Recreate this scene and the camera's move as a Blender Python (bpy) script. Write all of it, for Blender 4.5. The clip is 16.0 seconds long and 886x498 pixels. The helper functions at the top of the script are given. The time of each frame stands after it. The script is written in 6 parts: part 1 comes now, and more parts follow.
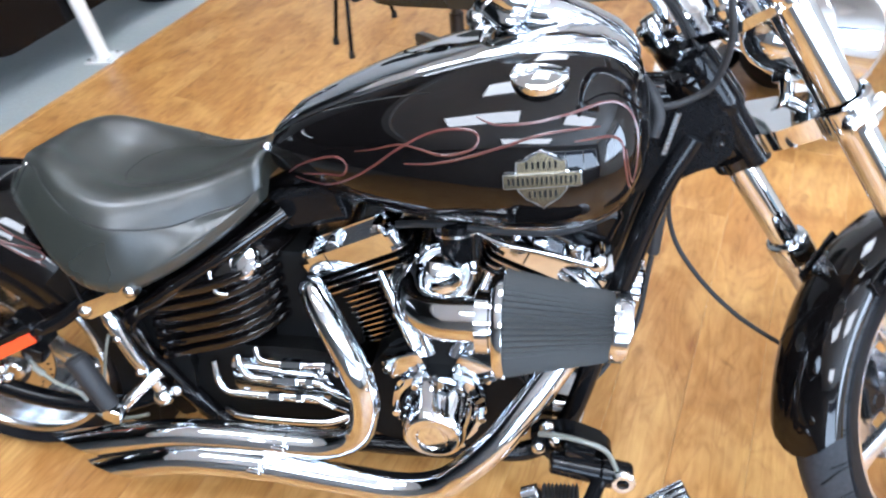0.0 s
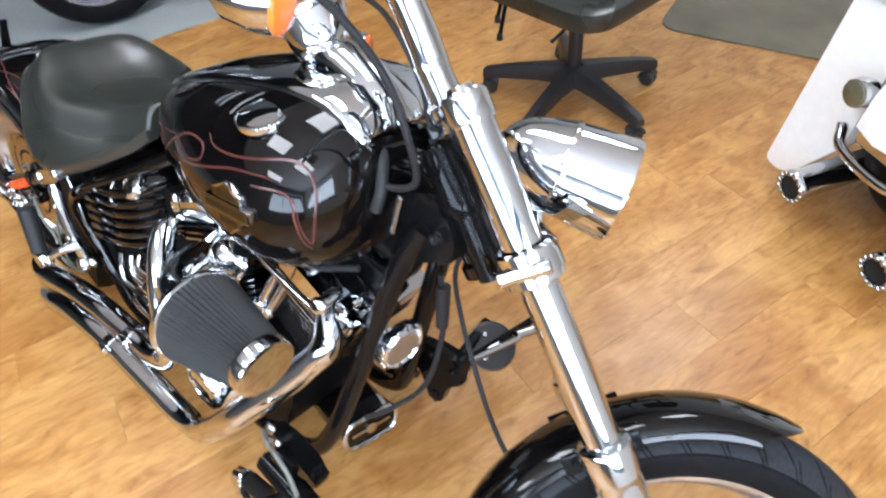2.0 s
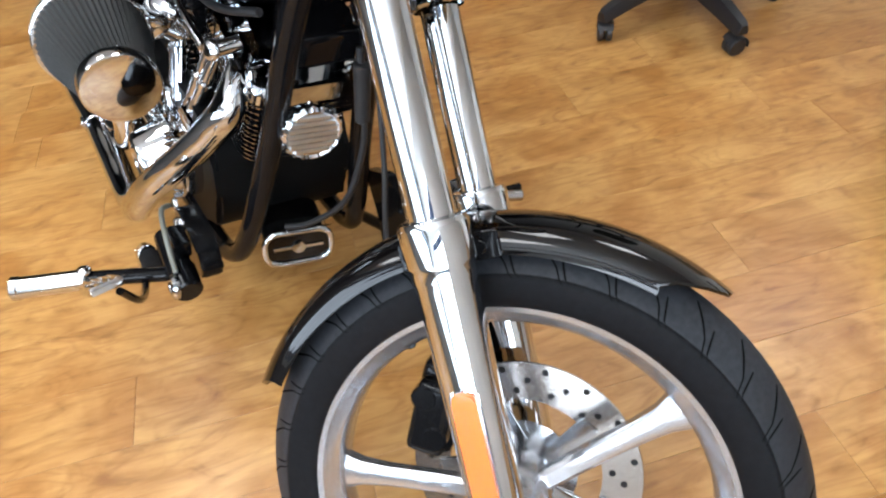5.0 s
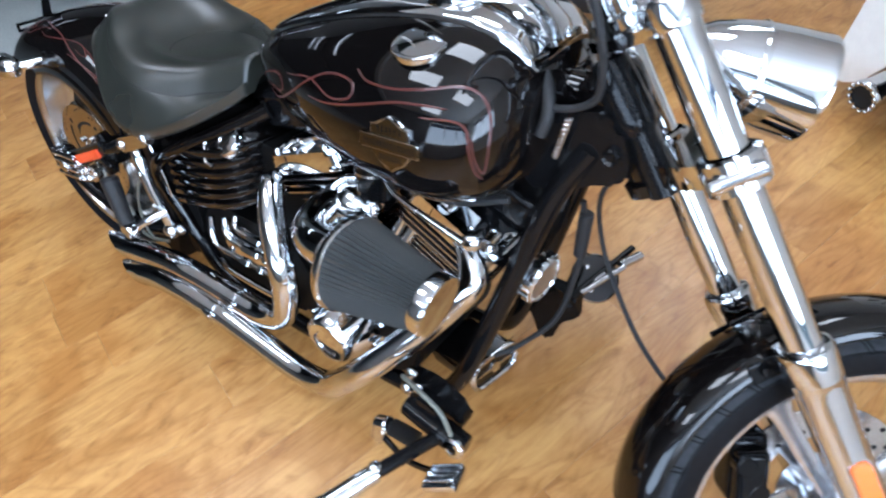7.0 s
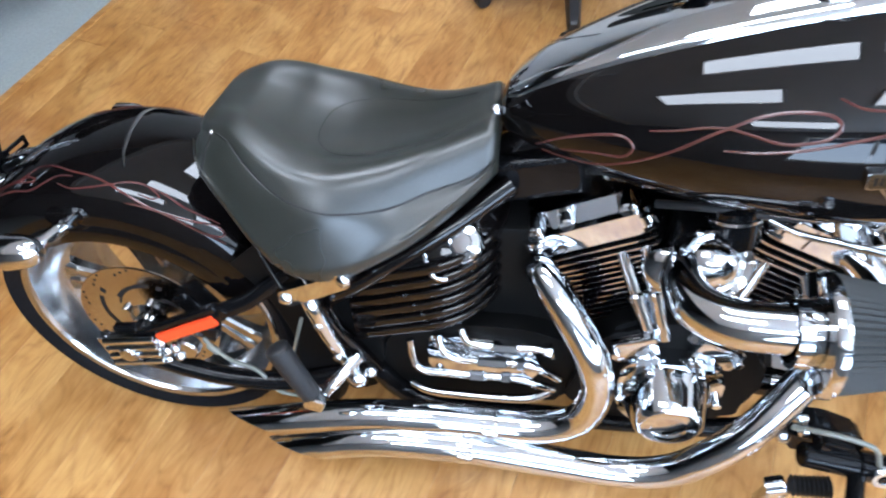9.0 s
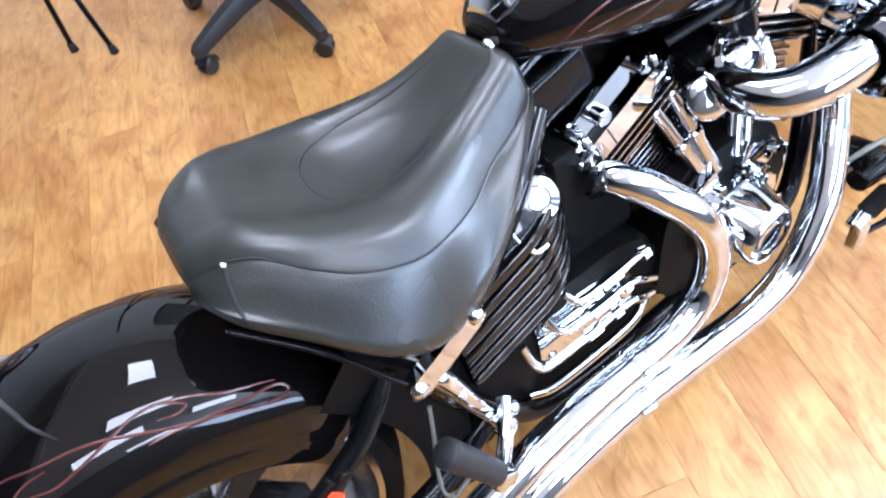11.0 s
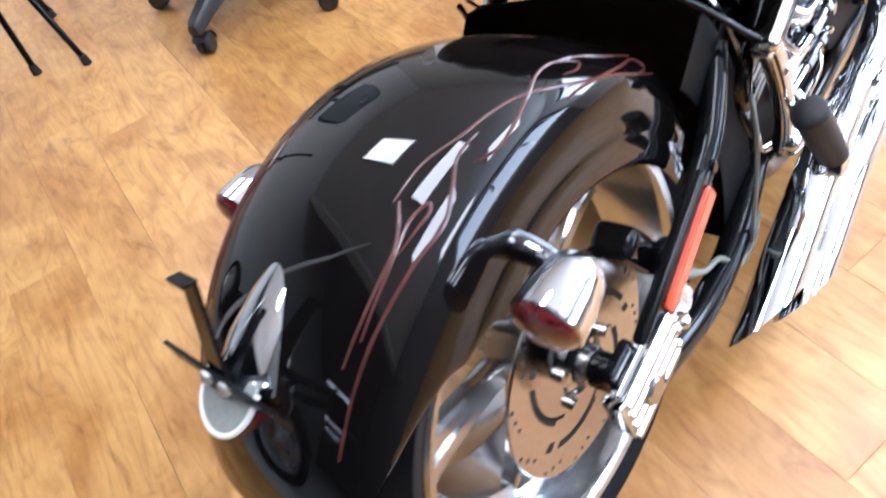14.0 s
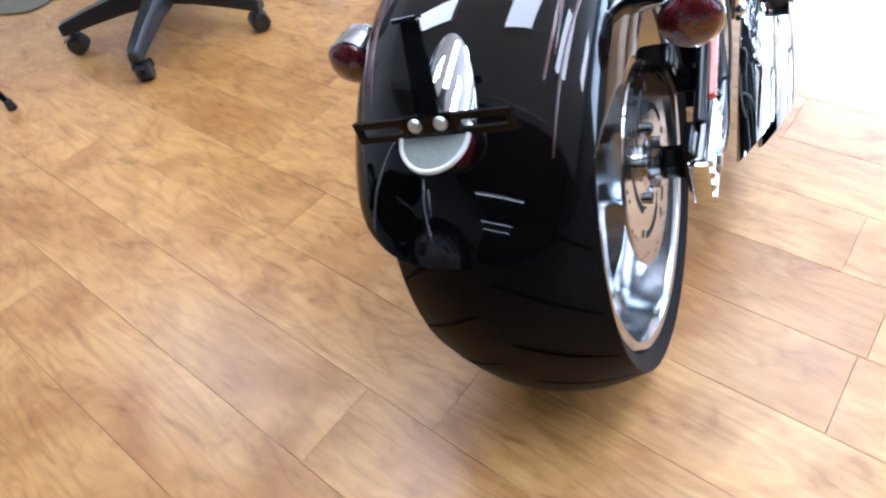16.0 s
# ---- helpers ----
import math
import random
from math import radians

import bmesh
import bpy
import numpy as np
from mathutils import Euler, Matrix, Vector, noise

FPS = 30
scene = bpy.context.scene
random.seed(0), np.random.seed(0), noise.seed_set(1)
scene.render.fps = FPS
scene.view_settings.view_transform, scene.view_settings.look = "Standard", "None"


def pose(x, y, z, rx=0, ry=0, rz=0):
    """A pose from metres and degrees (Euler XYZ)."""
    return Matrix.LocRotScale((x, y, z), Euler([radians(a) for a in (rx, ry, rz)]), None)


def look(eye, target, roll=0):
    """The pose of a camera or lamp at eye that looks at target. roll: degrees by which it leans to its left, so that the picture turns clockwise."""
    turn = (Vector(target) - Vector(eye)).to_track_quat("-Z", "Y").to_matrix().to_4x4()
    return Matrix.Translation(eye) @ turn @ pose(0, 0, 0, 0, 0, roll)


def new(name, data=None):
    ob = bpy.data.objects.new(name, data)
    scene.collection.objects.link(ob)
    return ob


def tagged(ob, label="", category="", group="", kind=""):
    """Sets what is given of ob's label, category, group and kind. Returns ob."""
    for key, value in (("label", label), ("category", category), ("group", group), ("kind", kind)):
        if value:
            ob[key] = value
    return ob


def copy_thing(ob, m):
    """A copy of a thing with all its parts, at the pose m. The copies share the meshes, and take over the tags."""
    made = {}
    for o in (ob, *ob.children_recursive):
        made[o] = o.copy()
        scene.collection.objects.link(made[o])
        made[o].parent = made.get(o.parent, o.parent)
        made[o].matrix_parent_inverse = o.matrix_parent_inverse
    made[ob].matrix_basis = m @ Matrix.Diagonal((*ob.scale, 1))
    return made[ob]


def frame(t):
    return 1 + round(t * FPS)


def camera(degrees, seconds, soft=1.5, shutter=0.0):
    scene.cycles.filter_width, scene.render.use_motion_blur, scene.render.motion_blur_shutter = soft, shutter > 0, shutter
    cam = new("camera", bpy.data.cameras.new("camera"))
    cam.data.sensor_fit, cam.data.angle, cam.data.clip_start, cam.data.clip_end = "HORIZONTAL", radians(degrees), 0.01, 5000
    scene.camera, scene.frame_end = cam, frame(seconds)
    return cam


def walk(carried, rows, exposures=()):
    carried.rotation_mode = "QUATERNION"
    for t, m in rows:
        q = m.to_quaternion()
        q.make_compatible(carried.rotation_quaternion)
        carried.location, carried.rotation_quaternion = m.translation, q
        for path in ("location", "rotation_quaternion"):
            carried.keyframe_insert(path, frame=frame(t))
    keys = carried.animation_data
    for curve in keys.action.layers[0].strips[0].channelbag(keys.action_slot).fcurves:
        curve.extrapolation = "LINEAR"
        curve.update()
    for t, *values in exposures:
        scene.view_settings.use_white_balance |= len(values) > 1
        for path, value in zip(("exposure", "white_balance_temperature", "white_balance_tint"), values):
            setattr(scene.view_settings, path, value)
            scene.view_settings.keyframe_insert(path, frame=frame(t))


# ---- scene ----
cam = camera(69.2, 16.0, soft=2.2, shutter=0.3)
PATH = [
    (0, (1.088, -0.747, 1.304), (0.79, 0.638, -0.108), -6.2),
    (0.5, (1.247, -0.712, 1.341), (0.629, 0.599, -0.037), -5.6),
    (1, (1.414, -0.619, 1.362), (0.678, 0.608, -0.035), -5.9),
    (1.5, (1.582, -0.474, 1.368), (0.767, 0.646, -0.075), -5.1),
    (2, (1.756, -0.389, 1.352), (0.798, 0.614, -0.089), -5.9),
    (2.5, (1.908, -0.331, 1.289), (0.914, 0.569, -0.196), -4.4),
    (3, (1.938, -0.246, 1.169), (0.925, 0.627, -0.319), -4.0),
    (3.5, (1.987, -0.196, 1.028), (0.855, 0.502, -0.466), -6.4),
    (3.7, (2.011, -0.188, 0.998), (0.889, 0.482, -0.516), -6.6),
    (5.8, (2.017, -0.28, 1.15), (0.809, 0.366, -0.307), -6.0),
    (6, (1.937, -0.352, 1.235), (0.824, 0.397, -0.248), -7.3),
    (6.5, (1.795, -0.487, 1.325), (0.842, 0.4, -0.193), -6.0),
    (7, (1.565, -0.558, 1.333), (0.694, 0.393, -0.196), -9.9),
    (7.5, (1.336, -0.612, 1.365), (0.649, 0.383, -0.228), -6.1),
    (8, (1.121, -0.658, 1.374), (0.716, 0.483, -0.218), -8.1),
    (8.5, (0.896, -0.683, 1.348), (0.65, 0.443, -0.286), -5.1),
    (9, (0.696, -0.593, 1.326), (0.418, 0.512, -0.317), -8.2),
    (9.5, (0.564, -0.554, 1.296), (0.536, 0.508, -0.398), -4.2),
    (9.7, (0.512, -0.543, 1.299), (0.596, 0.531, -0.386), -4.6),
    (11.8, (0.225, -0.41, 1.062), (0.845, 0.55, -0.58), -14.9),
    (12, (0.228, -0.409, 1.02), (0.882, 0.502, -0.636), -13.4),
    (12.5, (0.194, -0.46, 0.95), (0.934, 0.446, -0.672), -14.0),
    (13, (0.044, -0.473, 0.998), (0.824, 0.467, -0.586), -11.1),
    (13.5, (-0.104, -0.378, 0.972), (0.705, 0.569, -0.593), -9.2),
    (14, (-0.293, -0.266, 0.955), (0.549, 0.663, -0.604), -15.6),
    (14.5, (-0.415, -0.241, 0.907), (0.496, 0.627, -0.647), -14.7),
    (15, (-0.539, -0.261, 0.906), (0.445, 0.541, -0.639), -13.0),
    (15.5, (-0.621, -0.253, 0.889), (0.457, 0.499, -0.619), -11.0),
    (16, (-0.675, -0.157, 0.874), (0.537, 0.508, -0.572), -11.3),
]
walk(cam, [(t, look(eye, target, roll)) for t, eye, target, roll in PATH], [(0, -0.10, 5430, 12), (2.0, -0.43, 5700, 12), (3.7, -0.72, 6200, 12), (5.8, -0.72, 5800, 11), (7.3, -0.66, 5280, 11), (8.3, -0.46, 5250, 11), (9.1, -0.40, 5350, 11), (9.7, -0.18, 5400, 12), (12, -0.02, 5080, 22), (12.7, -0.14, 5060, 24), (13.5, -0.20, 5380, 18), (14.0, -0.02, 5430, 15), (14.5, -0.06, 5430, 14), (15.3, -0.14, 5180, 14), (16, -0.24, 5100, 13)])

# exposure and white balance drift a little along the way, set in the walk above
LEAN = 13.8
BIKE = pose(0, 0, 0.286) @ pose(0, 0, 0, -LEAN) @ pose(0, 0, -0.31)
RAKE, LOCK = radians(36.3), radians(42.4)
PLANK_TURN = radians(72.5)

# ---- world and lights ----
world = bpy.data.worlds.new("sky")
scene.world = world
world.use_nodes = True
wt = world.node_tree
sky = wt.nodes.new("ShaderNodeTexSky")
sky.sky_type, sky.sun_disc = "NISHITA", False
sky.sun_elevation, sky.sun_rotation = radians(48), radians(200)
wt.links.new(sky.outputs[0], wt.nodes["Background"].inputs[0])
wt.nodes["Background"].inputs[1].default_value = 0.12

ROOM = (-4.6, 4.1, -3.4, 5.0, 3.0)  # west, east, south, north, height


def lamp(name, m, energy, sx, sy, colour):
    data = bpy.data.lights.new(name, "AREA")
    data.shape, data.size, data.size_y, data.energy, data.color = "RECTANGLE", sx, sy, energy, colour
    ob = new(name, data)
    ob.matrix_world = m
    return ob


# area lamps stand in for daylight through the windows, tipped up to brighten the ceiling
lamp("window_light", pose(ROOM[1] - 0.02, -1.45, 1.65, 119, 0, 90), 238, 2.0, 1.7, (0.86, 0.94, 1.0))
lamp("window_light_south", pose(2.2, ROOM[2] - 0.14, 1.62, 119, 0, 0), 238, 3.2, 1.7, (0.82, 0.92, 1.0))


# ---- materials ----
def material(name, colour, rough=0.5, metal=0.0, coat=0.0, bump=0.0, scale=40.0, vary=0.0, spread=3.0, rough_vary=0.0, ior=1.5):
    """A principled surface: colour and roughness vary at two scales, fine relief."""
    mat = bpy.data.materials.new(name)
    mat.use_nodes = True
    nt = mat.node_tree
    b = nt.nodes["Principled BSDF"]
    b.inputs["Base Color"].default_value = (*colour, 1)
    b.inputs["Roughness"].default_value = rough
    b.inputs["Metallic"].default_value = metal
    b.inputs["Coat Weight"].default_value = coat
    b.inputs["Coat Roughness"].default_value = 0.02
    b.inputs["IOR"].default_value = ior
    co = nt.nodes.new("ShaderNodeTexCoord")
    n1 = nt.nodes.new("ShaderNodeTexNoise")
    n1.inputs["Scale"].default_value, n1.inputs["Detail"].default_value = scale, 6
    nt.links.new(co.outputs["Object"], n1.inputs["Vector"])
    n2 = nt.nodes.new("ShaderNodeTexNoise")
    n2.inputs["Scale"].default_value, n2.inputs["Detail"].default_value = spread, 3
    nt.links.new(co.outputs["Object"], n2.inputs["Vector"])
    if vary:
        mix = nt.nodes.new("ShaderNodeMix")
        mix.data_type, mix.blend_type = "RGBA", "MIX"
        add = nt.nodes.new("ShaderNodeMath")
        add.operation = "MULTIPLY"
        nt.links.new(n1.outputs[0], add.inputs[0])
        nt.links.new(n2.outputs[0], add.inputs[1])
        ramp = nt.nodes.new("ShaderNodeMapRange")
        ramp.inputs[1].default_value, ramp.inputs[2].default_value = 0.12, 0.42
        nt.links.new(add.outputs[0], ramp.inputs[0])
        nt.links.new(ramp.outputs[0], mix.inputs[0])
        mix.inputs[6].default_value = (*[c * (1 - vary) for c in colour], 1)
        mix.inputs[7].default_value = (*[min(1, c * (1 + vary)) for c in colour], 1)
        nt.links.new(mix.outputs[2], b.inputs["Base Color"])
    if rough_vary:
        rr = nt.nodes.new("ShaderNodeMapRange")
        rr.inputs[1].default_value, rr.inputs[2].default_value = 0.3, 0.7
        rr.inputs[3].default_value, rr.inputs[4].default_value = max(0, rough - rough_vary), rough + rough_vary
        nt.links.new(n2.outputs[0], rr.inputs[0])
        nt.links.new(rr.outputs[0], b.inputs["Roughness"])
    if bump:
        bp = nt.nodes.new("ShaderNodeBump")
        bp.inputs["Strength"].default_value, bp.inputs["Distance"].default_value = bump, 0.002
        nt.links.new(n1.outputs[0], bp.inputs["Height"])
        nt.links.new(bp.outputs[0], b.inputs["Normal"])
    return mat


BLACK = material("black_gloss_paint", (0.003, 0.0025, 0.0025), 0.03, 0.0, 0.0, vary=0.4, scale=300, rough_vary=0.012, ior=1.44)
SATIN = material("black_powder_coat", (0.0045, 0.0045, 0.005), 0.11, 0.0, 0.0, bump=0.03, scale=400, vary=0.3, rough_vary=0.05, ior=1.27)
CHROME = material("chrome", (0.60, 0.62, 0.64), 0.035, 1.0, rough_vary=0.02, spread=6)
POLISHED = material("polished_aluminium", (0.44, 0.45, 0.46), 0.17, 1.0, bump=0.03, scale=200, vary=0.08, rough_vary=0.06)
BRUSHED = material("silver_wheel_paint", (0.56, 0.57, 0.60), 0.24, 0.9, 0.2, bump=0.03, scale=300, vary=0.08, rough_vary=0.05)
STEEL = material("brake_steel", (0.48, 0.46, 0.44), 0.2, 1.0, bump=0.08, scale=260, vary=0.15, rough_vary=0.08)
RUBBER = material("black_rubber", (0.018, 0.018, 0.019), 0.55, bump=0.12, scale=180, vary=0.25, rough_vary=0.1, ior=1.35)
TYRE = material("tyre_rubber", (0.006, 0.006, 0.007), 0.55, bump=0.1, scale=120, vary=0.3, rough_vary=0.1, ior=1.18)
TREAD = material("dusty_tread_rubber", (0.022, 0.024, 0.028), 0.6, bump=0.15, scale=140, vary=0.3, rough_vary=0.1, ior=1.3)
ZINC = material("bright_zinc", (0.78, 0.78, 0.76), 0.32, 1.0, vary=0.08)
GROOVE = material("tyre_groove", (0.004, 0.004, 0.004), 0.95, ior=1.15)
LEATHER = material("black_vinyl", (0.018, 0.0195, 0.016), 0.31, bump=0.14, scale=380, vary=0.2, rough_vary=0.07, ior=1.6)
STITCH = material("seam_thread", (0.008, 0.008, 0.008), 0.7)
FILTER = material("filter_gauze", (0.019, 0.021, 0.021), 0.7, bump=0.6, scale=900, vary=0.3)
ORANGE = material("orange_reflector", (0.85, 0.17, 0.01), 0.25, coat=0.6, bump=0.3, scale=900, vary=0.1)
REDREF = material("red_reflector", (0.80, 0.07, 0.015), 0.25, coat=0.6, bump=0.3, scale=900, vary=0.1)
REDLENS = material("red_lens", (0.085, 0.006, 0.007), 0.12, coat=1.0, bump=0.4, scale=260, vary=0.3)
PIN = material("dull_red_pinstripe", (0.068, 0.016, 0.013), 0.3, coat=0.2, vary=0.15)
PLASTIC = material("black_plastic", (0.016, 0.016, 0.018), 0.38, bump=0.1, scale=500, vary=0.2)
HOSE = material("grey_hose", (0.16, 0.165, 0.14), 0.4, vary=0.1)
WHITE = material("white_gloss_paint", (0.80, 0.79, 0.76), 0.2, coat=0.8, vary=0.04)
WALLPAINT = material("wall_paint", (0.78, 0.77, 0.74), 0.7, bump=0.1, scale=150, vary=0.05)
CEILPAINT = material("ceiling_tile", (0.88, 0.88, 0.87), 0.9, bump=0.3, scale=120, vary=0.06)
GREYFLOOR = material("grey_floor", (0.33, 0.36, 0.355), 0.45, bump=0.08, scale=90, vary=0.14, rough_vary=0.1)
CARPET = material("olive_grey_mat", (0.15, 0.135, 0.095), 0.85, bump=0.5, scale=500, vary=0.25, spread=5)
SUBFLOOR = material("subfloor", (0.30, 0.16, 0.06), 0.8, vary=0.2)
# for the unseen south wall: grey set low to darken what the chrome reflects
SOUTHPAINT = material("grey_wall_paint", (0.15, 0.153, 0.156), 0.7, bump=0.1, scale=150, vary=0.1)
DARKWALL = material("dark_wall_paint", (0.05, 0.05, 0.05), 0.7, bump=0.1, scale=150, vary=0.2)
GUARDBLACK = material("matt_black_plastic", (0.0035, 0.0035, 0.0035), 0.55, bump=0.1, scale=300, vary=0.3, ior=1.2)
BRONZE = material("dark_bronze", (0.16, 0.135, 0.09), 0.22, 1.0, bump=0.05, scale=300, vary=0.15, rough_vary=0.05)
DARK = material("dark_gap", (0.004, 0.004, 0.004), 0.8)


def glow(name, colour, strength):
    mat = bpy.data.materials.new(name)
    mat.use_nodes = True
    b = mat.node_tree.nodes["Principled BSDF"]
    b.inputs["Base Color"].default_value = (0.8, 0.8, 0.8, 1)
    b.inputs["Emission Color"].default_value = (*colour, 1)
    b.inputs["Emission Strength"].default_value = strength
    return mat


DIFFUSER = glow("lit_diffuser", (1.0, 0.985, 0.94), 23.5)
TUBE = glow("lit_tube", (0.95, 0.98, 1.0), 14.0)
SMOKED = material("smoked_lens", (0.10, 0.095, 0.06), 0.12, coat=0.6, vary=0.2)
CLEAR = material("pale_lens", (0.26, 0.28, 0.26), 0.08, coat=0.5, bump=0.3, scale=200, vary=0.1)


def plank_material():
    """Warm laminate: long grain, knots, each board its own tone."""
    mat = bpy.data.materials.new("oak_laminate")
    mat.use_nodes = True
    nt = mat.node_tree
    b = nt.nodes["Principled BSDF"]
    co = nt.nodes.new("ShaderNodeTexCoord")
    info = nt.nodes.new("ShaderNodeObjectInfo")
    shift = nt.nodes.new("ShaderNodeVectorMath")
    shift.operation = "MULTIPLY_ADD"
    comb = nt.nodes.new("ShaderNodeCombineXYZ")
    for k in range(3):
        nt.links.new(info.outputs["Random"], comb.inputs[k])
    nt.links.new(comb.outputs[0], shift.inputs[0])
    shift.inputs[1].default_value = (37.0, 11.0, 5.0)
    nt.links.new(co.outputs["Object"], shift.inputs[2])
    grain = nt.nodes.new("ShaderNodeMapping")
    grain.inputs["Scale"].default_value = (2.8, 22.0, 1.0)
    nt.links.new(shift.outputs[0], grain.inputs[0])
    g = nt.nodes.new("ShaderNodeTexNoise")
    g.inputs["Scale"].default_value, g.inputs["Detail"].default_value, g.inputs["Roughness"].default_value, g.inputs["Distortion"].default_value = 1.8, 9, 0.66, 1.4
    nt.links.new(grain.outputs[0], g.inputs["Vector"])
    blot = nt.nodes.new("ShaderNodeMapping")
    blot.inputs["Scale"].default_value = (5.0, 11.0, 1.0)
    nt.links.new(shift.outputs[0], blot.inputs[0])
    k = nt.nodes.new("ShaderNodeTexNoise")
    k.inputs["Scale"].default_value, k.inputs["Detail"].default_value, k.inputs["Distortion"].default_value = 1.5, 8, 2.2
    nt.links.new(blot.outputs[0], k.inputs["Vector"])
    r1 = nt.nodes.new("ShaderNodeValToRGB")
    r1.color_ramp.elements[0].position, r1.color_ramp.elements[1].position = 0.32, 0.66
    r1.color_ramp.elements[0].color, r1.color_ramp.elements[1].color = (0.405, 0.206, 0.058, 1), (0.505, 0.285, 0.094, 1)
    nt.links.new(g.outputs[0], r1.inputs[0])
    r2 = nt.nodes.new("ShaderNodeValToRGB")
    r2.color_ramp.elements[0].position, r2.color_ramp.elements[1].position = 0.28, 0.56
    r2.color_ramp.elements[0].color, r2.color_ramp.elements[1].color = (0.48, 0.35, 0.24, 1), (1.05, 1.05, 1.04, 1)
    middle = r2.color_ramp.elements.new(0.40)
    middle.color = (0.86, 0.78, 0.68, 1)
    nt.links.new(k.outputs[0], r2.inputs[0])
    m1 = nt.nodes.new("ShaderNodeMix")
    m1.data_type, m1.blend_type = "RGBA", "MULTIPLY"
    m1.inputs[0].default_value = 0.64
    nt.links.new(r1.outputs[0], m1.inputs[6])
    nt.links.new(r2.outputs[0], m1.inputs[7])
    # broad clouds of a deeper tone that run across the boards' own grain
    cloud = nt.nodes.new("ShaderNodeTexNoise")
    cloud.inputs["Scale"].default_value, cloud.inputs["Detail"].default_value, cloud.inputs["Distortion"].default_value = 3.6, 4, 1.2
    nt.links.new(shift.outputs[0], cloud.inputs["Vector"])
    r3 = nt.nodes.new("ShaderNodeValToRGB")
    r3.color_ramp.elements[0].position, r3.color_ramp.elements[1].position = 0.38, 0.60
    r3.color_ramp.elements[0].color, r3.color_ramp.elements[1].color = (0.76, 0.64, 0.49, 1), (1.08, 1.10, 1.14, 1)
    nt.links.new(cloud.outputs[0], r3.inputs[0])
    m3 = nt.nodes.new("ShaderNodeMix")
    m3.data_type, m3.blend_type = "RGBA", "MULTIPLY"
    m3.inputs[0].default_value = 0.9
    nt.links.new(m1.outputs[2], m3.inputs[6])
    nt.links.new(r3.outputs[0], m3.inputs[7])
    # arched growth rings: contour lines of a slow noise
    arch = nt.nodes.new("ShaderNodeMapping")
    arch.inputs["Scale"].default_value = (1.1, 5.0, 1.0)
    nt.links.new(shift.outputs[0], arch.inputs[0])
    slow = nt.nodes.new("ShaderNodeTexNoise")
    slow.inputs["Scale"].default_value, slow.inputs["Detail"].default_value, slow.inputs["Distortion"].default_value = 1.3, 2.5, 0.6
    nt.links.new(arch.outputs[0], slow.inputs["Vector"])
    fold = nt.nodes.new("ShaderNodeMath")
    fold.operation = "PINGPONG"
    times = nt.nodes.new("ShaderNodeMath")
    times.operation = "MULTIPLY"
    times.inputs[1].default_value = 34.0
    nt.links.new(slow.outputs[0], times.inputs[0])
    nt.links.new(times.outputs[0], fold.inputs[0])
    fold.inputs[1].default_value = 1.0
    lines = nt.nodes.new("ShaderNodeValToRGB")
    lines.color_ramp.elements[0].position, lines.color_ramp.elements[1].position = 0.0, 0.45
    lines.color_ramp.elements[0].color, lines.color_ramp.elements[1].color = (0.70, 0.62, 0.56, 1), (1, 1, 1, 1)
    nt.links.new(fold.outputs[0], lines.inputs[0])
    m2 = nt.nodes.new("ShaderNodeMix")
    m2.data_type, m2.blend_type = "RGBA", "MULTIPLY"
    m2.inputs[0].default_value = 0.45
    nt.links.new(m3.outputs[2], m2.inputs[6])
    nt.links.new(lines.outputs[0], m2.inputs[7])
    tone = nt.nodes.new("ShaderNodeMapRange")
    tone.inputs[3].default_value, tone.inputs[4].default_value = 0.95, 1.05
    nt.links.new(info.outputs["Random"], tone.inputs[0])
    hsv = nt.nodes.new("ShaderNodeHueSaturation")
    nt.links.new(tone.outputs[0], hsv.inputs["Value"])
    nt.links.new(m2.outputs[2], hsv.inputs["Color"])
    nt.links.new(hsv.outputs[0], b.inputs["Base Color"])
    rr = nt.nodes.new("ShaderNodeMapRange")
    rr.inputs[3].default_value, rr.inputs[4].default_value = 0.26, 0.42
    nt.links.new(g.outputs[0], rr.inputs[0])
    nt.links.new(rr.outputs[0], b.inputs["Roughness"])
    bp = nt.nodes.new("ShaderNodeBump")
    bp.inputs["Strength"].default_value, bp.inputs["Distance"].default_value = 0.25, 0.001
    nt.links.new(g.outputs[0], bp.inputs["Height"])
    nt.links.new(bp.outputs[0], b.inputs["Normal"])
    return mat


WOOD = plank_material()


# ---- mesh helpers ----
def part(name, bm, mat, parent=None, label="", smooth=True, angle=40):
    """Links a bmesh as one mesh object under a thing or a part."""
    bmesh.ops.remove_doubles(bm, verts=bm.verts, dist=1e-5)
    bmesh.ops.recalc_face_normals(bm, faces=bm.faces)
    me = bpy.data.meshes.new(name)
    for f in bm.faces:
        f.smooth = smooth
    if smooth:
        for e in bm.edges:
            if len(e.link_faces) == 2 and e.calc_face_angle(0) > radians(angle):
                e.smooth = False
    flat_first = []
    if smooth:
        limit = math.cos(radians(angle))
        area, normal = {f: f.calc_area() for f in bm.faces}, {f: f.normal.copy() for f in bm.faces}
        for f in bm.faces:
            for v in f.verts:
                n = Vector()
                for g in v.link_faces:
                    if g is f or normal[g].dot(normal[f]) > limit:
                        n += normal[g] * area[g]
                flat_first.append(n.normalized() if n.length > 1e-12 else normal[f])
    bm.to_mesh(me)
    bm.free()
    if smooth:
        me.normals_split_custom_set(flat_first)  # large faces keep their own normal beside small bevels
    me.materials.append(mat)
    ob = new(name, me)
    ob.parent = parent
    if label:
        tagged(ob, label)
    return ob


